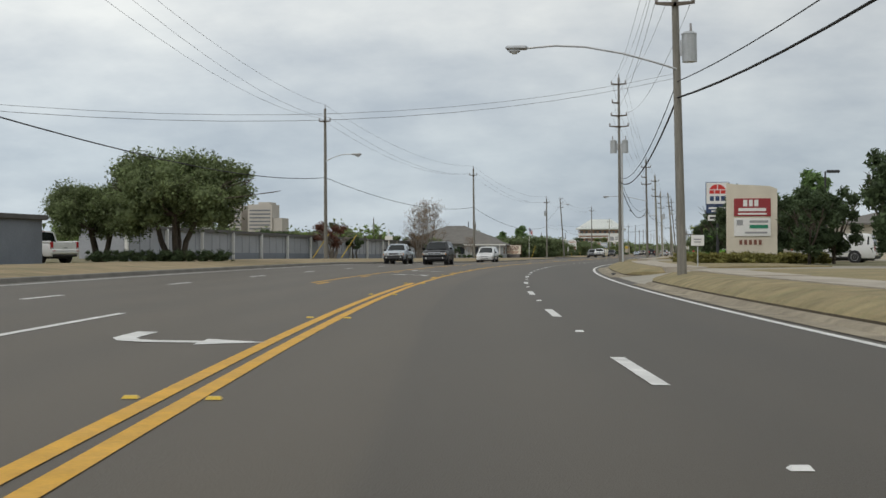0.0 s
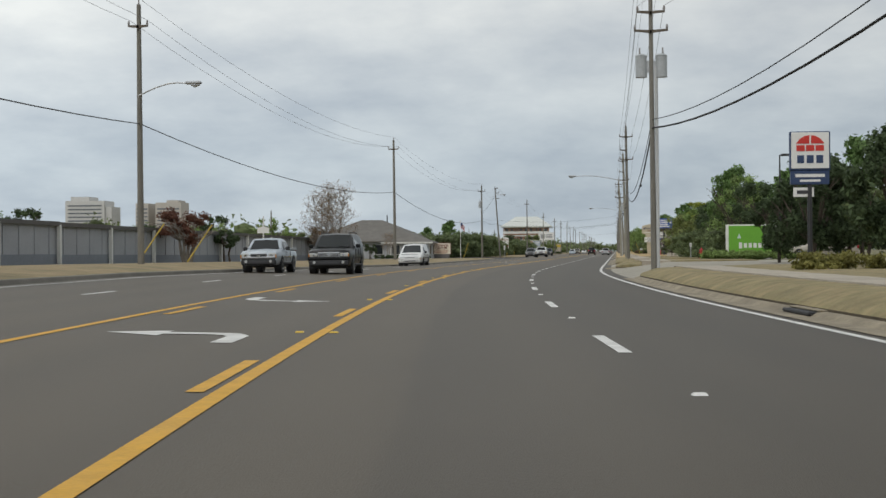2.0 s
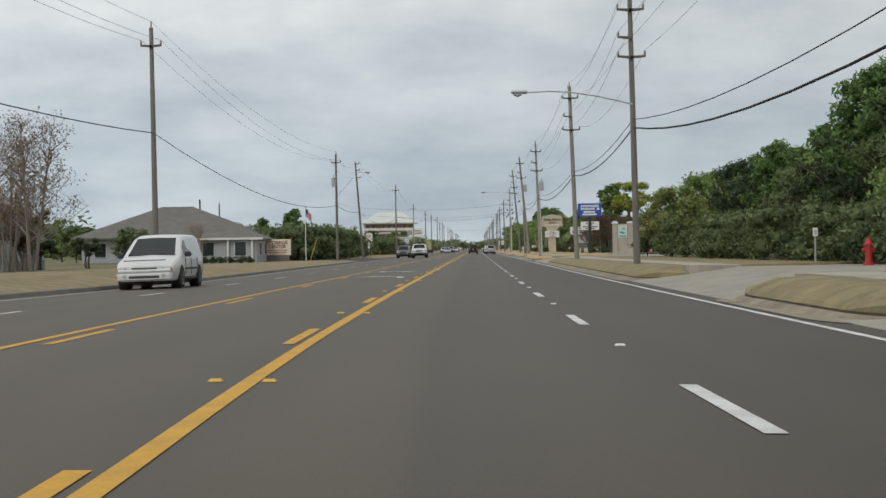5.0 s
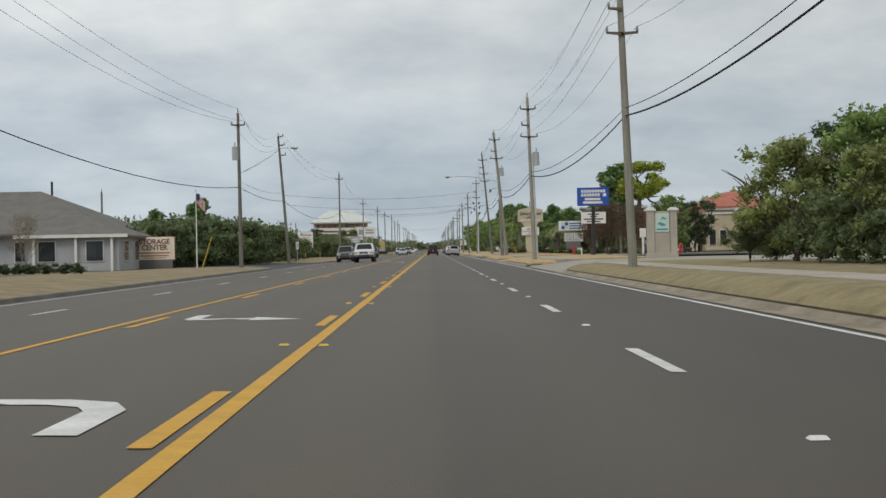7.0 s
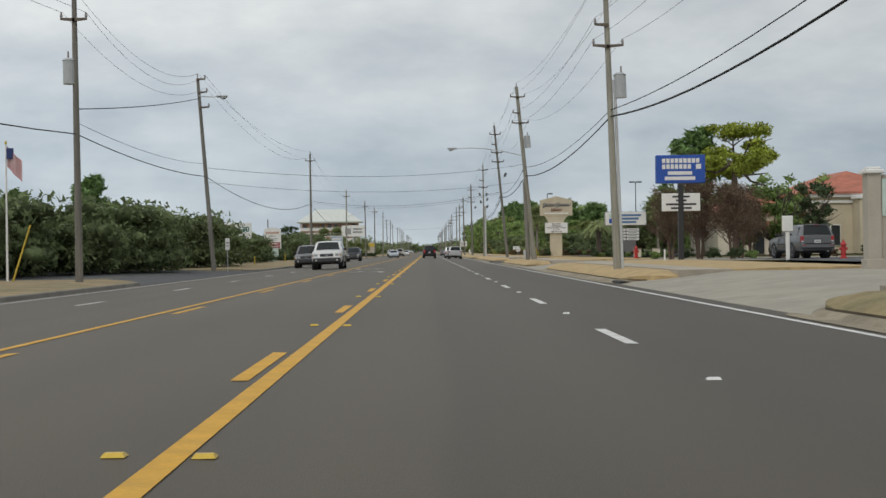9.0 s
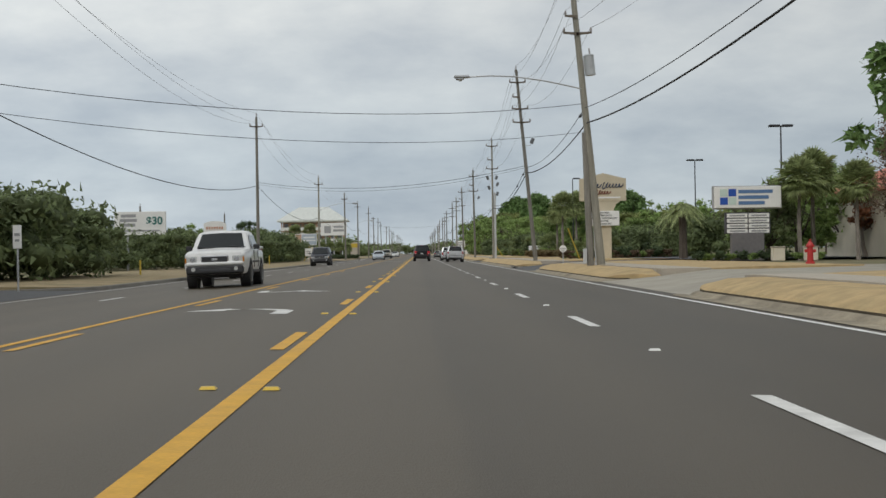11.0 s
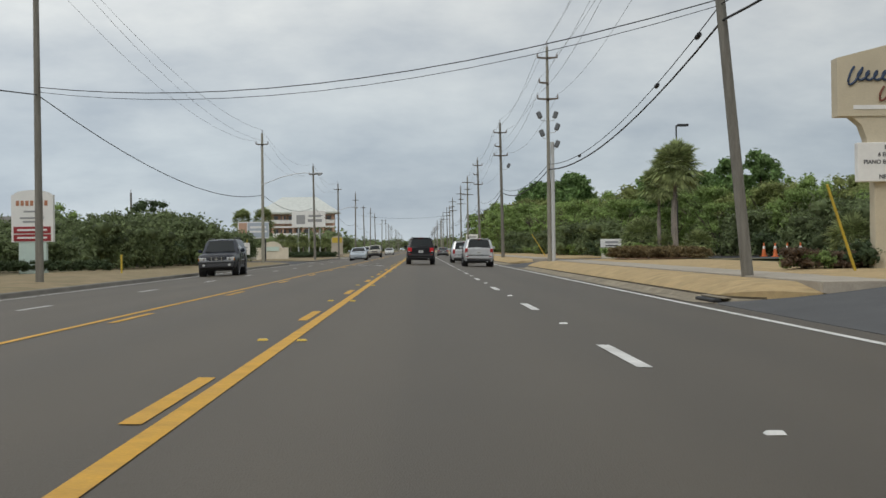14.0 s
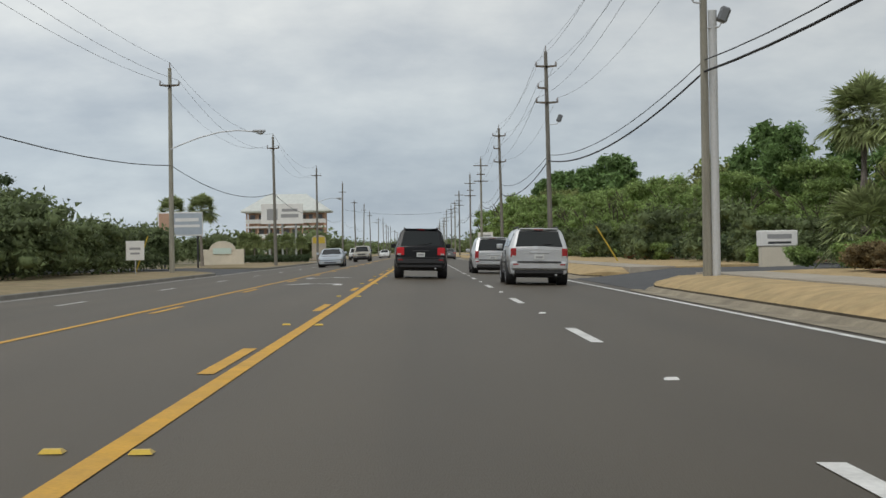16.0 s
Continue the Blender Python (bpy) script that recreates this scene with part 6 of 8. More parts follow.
def cone(x, y, z):
    ob = thing("traffic_cone", pose(x, y, z), "orange traffic cone with a white collar at a closed drive", "traffic cone", "traffic cones")
    part("base", boxes(((0, 0, 0.02), (0.36, 0.36, 0.04), 0.01)), M["cone_orange"], ob)
    part("body", cyls(((0, 0, 0.04), (0, 0, 0.74), 0.13, 0.03, 12)), M["cone_orange"], ob)
    part("collar", cyls(((0, 0, 0.44), (0, 0, 0.58), 0.078, 0.058, 12)), M["sign_white"], ob, "white reflective collar")


for k in range(4):
    cone(18.72 - 0.07 * k, 390.0 - 2.75 * k, 0.34)
# low concrete wall stubs by the restaurant drive
for x in (15.3,):
    ob = thing("bench", pose(x - 2.3, 397.0 - 5, 0.28) @ Matrix.Scale(0.62, 4), "low pale concrete bench on the lawn", "bench")
    part("seat", boxes(((0, 0, 0.40), (1.3, 0.4, 0.08), 0.02)), M["concrete"], ob)
    for sx in (-0.5, 0.5):
        part("leg", boxes(((sx, 0, 0.18), (0.1, 0.34, 0.4), 0.01)), M["concrete"], ob)
# mulch beds
for x, y, w, d in ((15.0, 355.0, 8.0, 3.2), (13.4, 391.6, 5.4, 6.6), (16.0, 416.0, 5.5, 3.0), (14.9, 330.5, 4.5, 3.0)):
    bm = bmesh.new()
    bmesh.ops.create_circle(bm, cap_ends=True, segments=20, radius=1.0)
    bmesh.ops.scale(bm, vec=(w / 2, d / 2, 1), verts=bm.verts)
    me = bpy.data.meshes.new("mulch_bed")
    bm.to_mesh(me)
    bm.free()
    me.materials.append(M["mulch"])
    ob = new("mulch_bed", me)
    ob.location = (x, y, 0.33)
    tagged(ob, "red-brown bark mulch bed under the shrubs", "planting bed", kind="structure")
# parking areas beyond the lawns
for x0, y0, x1, y1, mn in ((14.5, 318, 44, 346, "asphalt_dark"), (16, 254, 40, 276, "asphalt_dark"), (16.5, 366, 30, 390, "asphalt_dark"), (17, 116, 44, 140, "drive_concrete"), (19.5, 50, 50, 70, "asphalt_dark")):
    ob = link_mesh("parking_lot", [(x0, y0, 0.34), (x1, y0, 0.34), (x1, y1, 0.34), (x0, y1, 0.34)], [(0, 1, 2, 3)], M[mn])
    tagged(ob, "paved parking lot beyond the lawn", "parking lot", kind="structure")


def gabled(parent, x0, x1, y0, y1, z0, z1, zr, wall, roof, over=0.4, axis="x"):
    """Walls and a hipped roof as parts of a building."""
    part("wall", boxes((((x0 + x1) / 2, (y0 + y1) / 2, (z0 + z1) / 2), (x1 - x0, y1 - y0, z1 - z0), 0.02)), wall, parent)
    a, b, c, d = x0 - over, x1 + over, y0 - over, y1 + over
    run = min(b - a, d - c) / 2
    if b - a > d - c:
        ridge = [(a + run, (c + d) / 2, zr), (b - run, (c + d) / 2, zr)]
        faces = [(0, 1, 5, 4), (2, 3, 4, 5), (1, 2, 5), (3, 0, 4)]
    else:
        ridge = [((a + b) / 2, c + run, zr), ((a + b) / 2, d - run, zr)]
        faces = [(0, 1, 4), (2, 3, 5), (1, 2, 5, 4), (3, 0, 4, 5)]
    verts = [(a, c, z1), (b, c, z1), (b, d, z1), (a, d, z1)] + ridge
    verts += [(p[0], p[1], z1 - 0.16) for p in verts[:4]]
    faces += [(6, 7, 8, 9), (0, 6, 7, 1), (1, 7, 8, 2), (2, 8, 9, 3), (3, 9, 6, 0)]
    return link_mesh("roof", verts, faces, roof, parent)


def window_part(parent, x, y, z, w, h, facing=(0, -1)):
    """A framed window standing proud of a wall that faces -y, -x or +x."""
    fx, fy = facing
    size = (w, 0.06, h) if fy else (0.06, w, h)
    fr = part("window", boxes(((x, y, z), (size[0] + (0.14 if fy else 0), size[1] + (0.14 if fx else 0), h + 0.14), 0.01)), M["trim_white"], parent)
    part("pane", boxes(((x + fx * 0.04, y + fy * 0.04, z), size)), M["window_dark"], fr)
    return fr


# the red-tiled bank or church hall behind the monument sign
hall = thing("building", pose(0, 0, 0.3), "cream stucco building with red tile roof, arched porch and white trim", "building")
gabled(hall, 30.6, 39.0, 314.0, 330.0, 0, 5.0, 6.9, M["stucco"], M["roof_tile"], 0.5)
part("cornice", boxes(((34.8, 313.9, 4.72), (8.9, 0.5, 0.34), 0.05)), M["trim_white"], hall)
part("band", boxes(((34.8, 313.95, 4.2), (8.6, 0.2, 0.22), 0.02)), M["trim_white"], hall)
for x in (31.4, 32.6):
    window_part(hall, x, 313.96, 1.5, 0.7, 1.6)
porch = part("porch", boxes(((36.3, 313.0, 2.25), (4.6, 2.0, 4.5), 0.03)), M["stucco"], hall)
part("porch_cornice", boxes(((36.3, 312.95, 4.5), (4.95, 2.2, 0.32), 0.05)), M["trim_white"], porch)
arch = [(-1.45, 0.0), (1.45, 0.0), (1.45, 2.1), (0.8, 2.1)] + [(0.8 * math.cos(radians(q)), 2.2 + 0.8 * math.sin(radians(q))) for q in range(0, 181, 15)] + [(-0.8, 2.1), (-1.45, 2.1)]
# the open arch is a dark sheet: the shade inside is put into its colour
for grow, depth, mn, nm in ((1.17, 311.95, "trim_white", "arch_trim"), (1.0, 311.92, "window_dark", "archway")):
    part(nm, prism([(36.35 + grow * q, z * (1 + 0.5 * (grow - 1))) for q, z in arch], depth, depth + 0.06), M[mn], porch)
for x in (34.95, 37.75):
    part("column", cyls(((x, 311.8, 0.0), (x, 311.8, 2.2), 0.15, 0.13, 10)), M["trim_white"], porch)
part("link", boxes(((43.2, 318.5, 2.1), (8.4, 7.0, 4.2), 0.03)), M["stucco"], hall, "lower flat-roofed stucco range")
part("link_coping", boxes(((43.2, 318.5, 4.25), (8.6, 7.2, 0.22), 0.03)), M["trim_white"], hall)
for x in (39.9, 40.9, 42.4):
    window_part(hall, x, 314.96, 1.6, 0.6, 1.7)
for k in range(6):
    bush_at(1, 34.2 + 0.8 * k, 310.9, 0.3, 0.62, 50 * k)
annex = thing("building", pose(0, 0, 0.3), "low pale stucco building with red tile roof and arched doors", "building")
gabled(annex, 23.4, 30.0, 315.5, 328.0, 0, 3.6, 5.3, M["stucco_pale"], M["roof_tile"], 0.5)
part("tile_awning", prism([(25.4, 2.2), (28.6, 2.2), (28.5, 2.75), (25.5, 2.75)], 314.7, 315.5), M["roof_tile"], annex, "red tile awning over the doors")
for x in (25.1, 26.75, 28.7):
    part("doorway", prism([(x - 0.42, 0.1), (x + 0.42, 0.1), (x + 0.42, 1.45)] + [(x + 0.42 * math.cos(radians(q)), 1.45 + 0.42 * math.sin(radians(q))) for q in range(20, 180, 20)] + [(x - 0.42, 1.45)], 315.4, 315.48), M["window_dark"], annex, "dark arched doorway")
wing = thing("building", pose(3.7, 0, 0.3), "low cream stucco office wing with columns and a front gable", "building")
gabled(wing, 27.2, 40.0, 271.5, 284.0, 0, 2.9, 4.3, M["stucco"], M["roof_tile"], 0.4)
gab = part("gable", prism([(24.0, 2.6), (28.6, 2.6), (28.6, 2.9), (26.3, 4.2), (24.0, 2.9)], 268.9, 271.5), M["stucco"], wing)
part("gable_trim", prism([(23.8, 2.5), (28.8, 2.5), (28.8, 2.72), (23.8, 2.72)], 268.8, 268.9), M["trim_white"], gab)
for x in (24.2, 25.6, 27.0, 28.4):
    part("column", cyls(((x, 269.2, -0.1), (x, 269.2, 2.6), 0.16, 0.14, 12)), M["trim_white"], wing)
part("doorway", boxes(((28.3, 271.45, 1.1), (1.4, 0.1, 2.3))), M["window_dark"], wing, "dark glazed entrance")
for x in (30.5, 33.0, 35.5):
    window_part(wing, x, 271.46, 1.4, 1.1, 1.4)
for x in (24.3, 25.5):
    part("rear_column", cyls(((x, 271.2, -0.1), (x, 271.2, 2.6), 0.16, 0.14, 12)), M["trim_white"], wing)

# ---- left of the road: storage yard, office and signs ----
def storage_row(s0, s1, u, h, label, bay=8.2):
    """A long low storage building: ribbed metal panels between white posts, a darker plinth and a dark fascia."""
    ob = thing("storage_building", Matrix.Identity(4), label, "building")
    n = int((s1 - s0) / bay)
    for k in range(n):
        a, b = at_road(s0 + k * bay, u), at_road(s0 + (k + 1) * bay, u)
        za = verge_left(s0 + k * bay) - 0.05
        a.z = b.z = za
        mid_p, ang = (a + b) / 2, math.degrees(math.atan2(b.y - a.y, b.x - a.x))
        ln = (b - a).length
        m = pose(mid_p.x, mid_p.y, za, 0, 0, ang)
        pan = part("wall_panel", boxes(((0, 1.5, h / 2 + 0.1), (ln, 3.0, h - 0.1))), M["metal_wall"], ob)
        pan.matrix_local = m
        lowp = part("plinth", boxes(((0, -0.02, 0.22), (ln, 0.06, 0.62))), M["metal_wall_dark"], pan)
        for q in range(4):
            part("seam", boxes((((q - 1.5) * ln / 4, -0.02, h / 2 + 0.25), (0.05, 0.05, h - 0.5))), M["metal_wall"], pan)
        fas = part("fascia", boxes(((0, 1.4, h + 0.08), (ln + 0.01, 3.3, 0.24))), M["roof_dark"], ob)
        fas.matrix_local = m
        pst = part("post", boxes(((-ln / 2, -0.2, h / 2), (0.22, 0.22, h + 0.1), 0.02)), M["trim_white"], ob)
        pst.matrix_local = m


storage_row(-84, 30, -26.8, 2.15, "long low grey metal storage building with white posts and dark fascia")
storage_row(-150, -88, -31.0, 2.2, "low pale grey metal storage units behind the oaks", 7.0)
# the shade on the wall and in its opening is put into dark colours
gate_shed = thing("shed", pose(-18.3, 57.0, 0.45), "small dark grey storage unit with white end post", "building")
part("wall", boxes(((-3.0, 3.0, 1.05), (6.0, 6.0, 2.3), 0.02)), M["metal_wall_dark"], gate_shed)
part("roll_door", boxes(((-2.9, -0.02, 1.1), (2.6, 0.06, 2.1), 0.01)), M["wall_dark"], gate_shed, "dark panel for the shaded opening")
part("plinth", boxes(((-3.0, -0.03, 0.3), (6.02, 0.06, 0.75))), M["metal_wall_dark"], gate_shed)
part("roof", boxes(((-3.0, 2.9, 2.3), (6.5, 6.5, 0.25), 0.03)), M["roof_dark"], gate_shed)
part("post", boxes(((0.05, -0.15, 1.1), (0.18, 0.18, 2.4), 0.02)), M["trim_white"], gate_shed)

office = thing("house", pose(0, 0, -0.05), "grey storage office with a broad brown shingle hip roof and porch", "house")
gabled(office, -41.0, -23.6, 258.0, 272.0, 0, 2.7, 6.1, M["house_grey"], M["shingle"], 0.9)
gabled(office, -27.5, -21.2, 249.5, 258.0, 0, 2.4, 3.8, M["house_grey"], M["shingle"], 0.5)
for x in (-26.8, -24.0, -21.6):
    part("porch_post", boxes(((x, 249.2, 1.2), (0.16, 0.16, 2.5), 0.01)), M["trim_white"], office)
part("fascia", boxes(((-24.3, 249.0, 2.36), (7.6, 0.06, 0.22))), M["trim_white"], office)
for x in (-26.0, -22.8):
    window_part(office, x, 249.46, 1.35, 1.1, 1.3)
for y in (251.5, 255):
    window_part(office, -21.16, y, 1.35, 1.1, 1.3, (1, 0))
for x in (-39, -36, -33, -30):
    window_part(office, x, 257.96, 1.4, 1.2, 1.4)
part("vent_pipe", cyls(((-30, 266, 5.6), (-30, 266, 6.9), 0.09, 0.09, 8)), M["black_metal"], office)

stor = thing("monument_sign", pose(-21.5, 256.1, -0.03), "cream storage center sign with red-brown lettering on a dark base", "sign")
board = part("board", boxes(((1.4, 0.1, 1.45), (2.85, 0.28, 1.62), 0.02)), M["sign_cream"], stor)
part("frame", boxes(((1.4, 0.12, 1.45), (2.97, 0.22, 1.74), 0.02)), M["ink_brown"], stor)
text_part("STORAGE", 0.50, pose(1.4, -0.05, 1.92), M["ink_brown"], board, bold=0.012)
text_part("CENTER", 0.50, pose(1.4, -0.05, 1.50), M["ink_brown"], board, bold=0.012)
bars(board, M["ink_orange"], [(1.4, 1.13, 2.2, 0.1), (1.4, 0.93, 2.0, 0.1), (1.4, 0.77, 1.6, 0.06)], -0.045)
part("base", boxes(((1.4, 0.15, 0.3), (2.5, 0.4, 0.7), 0.02)), M["wall_dark"], stor)

flagpole = thing("flagpole", pose(-17.2, 256.8, 0.0), "white flagpole with a striped red, white and blue flag", "flagpole")
part("pole", cyls(((0, 0, -0.3), (0, 0, 5.5), 0.05, 0.03, 10)), M["trim_white"], flagpole)
part("ball", cyls(((0, 0, 5.5), (0, 0, 5.62), 0.06, 0.03, 10)), M["yellow_guard"], flagpole)
for k in range(7):
    for half, mat_name in ((0, "flag_red"), (1, "flag_white")):
        i = 2 * k + half
        if i > 12:
            continue
        pts, fcs = [], []
        for j in range(9):
            x = 0.05 + 0.58 * j / 8
            drop = 0.62 * (j / 8) ** 0.9
            yy = 0.06 * math.sin(j * 1.1)
            z0 = 5.4 - 0.062 * i - drop
            pts += [(x, yy, z0), (x, yy, z0 - 0.062), (x, yy + 0.012, z0), (x, yy + 0.012, z0 - 0.062)]
        for j in range(8):
            a = 4 * j
            fcs += [(a, a + 1, a + 5, a + 4), (a + 2, a + 6, a + 7, a + 3), (a, a + 4, a + 6, a + 2), (a + 1, a + 3, a + 7, a + 5)]
        link_mesh("stripe", pts, fcs, M[mat_name], flagpole)
part("canton", boxes(((0.16, 0.02, 5.10), (0.24, 0.16, 0.43))), M["flag_blue"], flagpole)

prom = thing("billboard", pose(-22.7, 350.0, -0.02), "white price billboard with green writing on steel posts", "sign")
face = part("board", boxes(((1.85, 0.1, 3.4), (3.75, 0.25, 1.72), 0.02)), M["sign_white"], prom)
text_part("$30", 0.78, pose(2.9, -0.04, 3.55), M["ink_teal"], face, bold=0.02)
bars(face, M["ink_grey"], [(1.0, 3.95, 1.1, 0.22), (1.0, 3.62, 1.25, 0.22), (1.0, 3.28, 1.0, 0.22)], -0.032)
bars(face, M["ink_grey"], [(1.9, 2.85, 2.8, 0.12)], -0.032)
for x in (0.9, 2.9):
    part("post", cyls(((x, 0.15, -0.3), (x, 0.15, 2.6), 0.08, 0.08, 8)), M["galv"], prom)

dia = thing("pylon_sign", pose(-22.2, 389.6, -0.02), "white and maroon pylon sign with rounded top on a pale base", "sign")
outline = [(0, 1.65), (2.25, 1.65), (2.25, 4.2)] + [(1.125 + 1.0 * math.cos(radians(a)), 4.2 + 0.26 * math.sin(radians(a))) for a in range(0, 181, 20)] + [(0, 4.2)]
cab = part("cabinet", prism(outline, 0, 0.4), M["sign_white"], dia)
for k in range(2):
    p = part("panel", boxes(((1.125, -0.012, 2.3 - 0.42 * k), (2.0, 0.03, 0.36))), M["sign_red"], cab)
    bars(p, M["sign_white"], [(1.125, 2.3 - 0.42 * k, 1.6, 0.1)], -0.032)
bars(cab, M["ink_orange"], [(0.35 + 0.255 * k, 3.75, 0.17, 0.28) for k in range(7)], -0.01)
bars(cab, M["ink_grey"], [(1.125, 3.3, 0.9, 0.09), (1.125, 2.95, 1.3, 0.1), (1.125, 2.75, 1.0, 0.1)], -0.01)
part("base", boxes(((1.125, 0.2, 0.8), (1.5, 0.35, 1.75), 0.02)), M["sign_mint"], dia)

bb = thing("billboard", pose(-16.55, 462.0, -0.25) @ Matrix.Diagonal((0.78, 1, 1, 1)), "wide billboard with a faded blue and pink print on posts", "sign")
f = part("board", boxes(((-1.4, 0.1, 3.45), (4.2, 0.25, 1.75), 0.02)), M["sign_white"], bb)
part("print", boxes(((-0.75, -0.03, 3.45), (2.8, 0.02, 1.55))), M["paint_lightblue"], f)
part("print", boxes(((-2.8, -0.03, 3.45), (1.1, 0.02, 1.55))), M["salmon"], f)
bars(f, M["sign_white"], [(-0.75, 3.75, 2.2, 0.25), (-0.75, 3.3, 2.4, 0.2)], -0.05)
for x in (-2.9, 0.2):
    part("post", cyls(((x, 0.15, -0.3), (x, 0.15, 2.7), 0.09, 0.09, 8)), M["black_metal"], bb)
mon = thing("monument_sign", pose(-19.6, 492.0, 0.0) @ Matrix.Diagonal((0.72, 1, 1, 1)), "cream arched monument sign with low wings behind clipped hedges", "sign")
part("wing_wall", boxes(((1.1, 0.3, 0.65), (5.6, 0.4, 1.5), 0.03)), M["stucco_pale"], mon)
part("arch_head", prism([(-0.6, 1.3)] + [(1.1 + 1.7 * math.cos(radians(a)), 1.3 + 0.9 * math.sin(radians(a))) for a in range(180, -1, -20)] + [(2.8, 1.3)], 0.05, 0.55), M["stucco_pale"], mon)
part("panel", boxes(((1.1, 0.03, 1.25), (2.4, 0.04, 0.55))), M["sign_mint"], mon)
yel = thing("pole_sign", pose(-15.6, 560.0, 0.0), "yellow and grey roadside sign with a rounded top", "sign")
part("cabinet", prism([(0, 0.3), (2.0, 0.3), (2.0, 2.9)] + [(1.0 + math.cos(radians(a)), 2.9 + 0.6 * math.sin(radians(a))) for a in range(0, 181, 20)] + [(0, 2.9)], 0, 0.4), M["stone_grey"], yel)
part("panel", boxes(((1.0, -0.02, 2.75), (1.7, 0.04, 0.9))), M["yellow_guard"], yel)
part("plinth", boxes(((1.0, 0.2, 0.1), (2.2, 0.6, 0.5))), M["concrete"], yel)

# three-storey building with a pale metal roof down the road, and the billboard before it
big = thing("building", pose(-53.2, 790.0, 0.0) @ Matrix.Diagonal((0.64, 0.64, 1.25, 1)), "three-storey salmon and white building with deep balconies and pale metal roof", "building")
part("core", boxes(((19, 12, 5.5), (36, 20, 11.4))), M["salmon"], big)
for k in range(3):
    part("balcony_slab", boxes(((19, 0.5, 3.6 * (k + 1)), (38, 4.5, 0.45))), M["trim_white"], big)
    for j in range(9):
        part("window", boxes(((3 + 4 * j, 1.9, 3.6 * k + 2.0), (2.4, 0.3, 2.0))), M["far_window"], big)
    part("railing", boxes(((19, -1.6, 3.6 * k + 0.9 + 0.5), (38, 0.12, 1.0))), M["trim_white"], big)
for j in range(8):
    part("column", boxes(((0.6 + 5.26 * j, -1.2, 5.5), (0.7, 0.7, 11.4))), M["salmon"], big)
link_mesh("roof", [(-2, -4, 11.2), (40, -4, 11.2), (40, 24, 11.2), (-2, 24, 11.2), (10, 10, 15.4), (28, 10, 15.4), (-2, -4, 10.8), (40, -4, 10.8), (40, 24, 10.8), (-2, 24, 10.8)],
          [(0, 1, 5, 4), (1, 2, 5), (2, 3, 4, 5), (3, 0, 4), (0, 6, 7, 1), (1, 7, 8, 2), (2, 8, 9, 3), (3, 9, 6, 0), (6, 9, 8, 7)], M["roof_metal"], big)
bb2 = thing("billboard", pose(-21.1, 546.0, 0.25) @ Matrix.Diagonal((0.64, 1, 0.93, 1)), "large white roadside billboard with grey print on steel posts", "sign")
f = part("board", boxes(((4.2, 0.2, 6.4), (8.6, 0.4, 2.9), 0.03)), M["sign_white"], bb2)
bars(f, M["ink_grey"], [(2.2, 6.3, 2.2, 1.6), (5.8, 6.9, 3.2, 0.4), (5.8, 6.1, 3.6, 0.5)], -0.02)
for x in (1.5, 4.2, 7.0):
    part("post", cyls(((x, 0.5, -0.3), (x, 0.5, 6.0), 0.2, 0.2, 8)), M["galv"], bb2)
for x, y, w, d, h, wm, rm, lab in ((-47, 470, 20, 16, 3.4, "stucco_pale", "shingle", "low beige roadside building with a brown roof"),
                                   (-74, 575, 26, 16, 4.0, "stucco_pale", "roof_metal", "low beige store building with a pale roof"),
                                   (-58, 378, 26, 14, 3.0, "house_grey", "shingle", "low grey house with a brown shingle roof behind scrub"),
                                   (20, 640, 14, 20, 3.6, "trim_white", "roof_metal", "low white roadside shop"),
                                   (48, 70, 22, 20, 3.6, "stucco_pale", "shingle", "low beige office building beyond the parking lot"),
                                   (34, 120, 18, 16, 3.4, "stucco_pale", "shingle", "low beige bank building beyond the lawn")):
    b = thing("building", pose(x, y, 0), lab, "building")
    gabled(b, -w / 2, w / 2, 0, d, -0.2, h, h + 2.0, M[wm], M[rm], 0.6)
    for k in range(int(w // 3)):
        window_part(b, -w / 2 + 1.6 + 3 * k, -0.04, 1.6, 1.3, 1.3)
far_sign = thing("pole_sign", pose(7.9, 540.0, 0.2), "white board sign on a stout white post beside the road", "sign")
part("board", boxes(((0.3, 0, 2.45), (1.9, 0.3, 1.25), 0.03)), M["sign_white"], far_sign)
bars(far_sign, M["ink_grey"], [(0.3, 2.65, 1.4, 0.22), (0.3, 2.25, 1.2, 0.18)], -0.16)
part("post", boxes(((-0.45, 0.05, 0.8), (0.3, 0.2, 2.2))), M["sign_white"], far_sign)
red = thing("roadside_sign", pose(-22.0, 418.0, 0.0), "white and red roadside board sign in front of scrub", "sign")
part("board", boxes(((0, 0, 2.2), (2.6, 0.2, 2.2), 0.02)), M["sign_white"], red)
part("panel", boxes(((0, -0.12, 1.6), (2.3, 0.03, 0.8))), M["sign_brightred"], red)
for x in (-0.9, 0.9):
    part("post", boxes(((x, 0.05, 0.5), (0.12, 0.12, 1.4))), M["galv"], red)
ys = thing("pole_sign", pose(-13.8, 122.0, 0.5), "small white board sign on a thin white pole", "sign")
part("pole", cyls(((0, 0, -0.3), (0, 0, 2.6), 0.045, 0.04, 8)), M["trim_white"], ys)
part("board", prism([(-0.35, 1.62), (0.35, 1.62), (0.35, 1.92), (0, 2.02), (-0.35, 1.92)], -0.06, -0.045), M["sign_white"], ys)


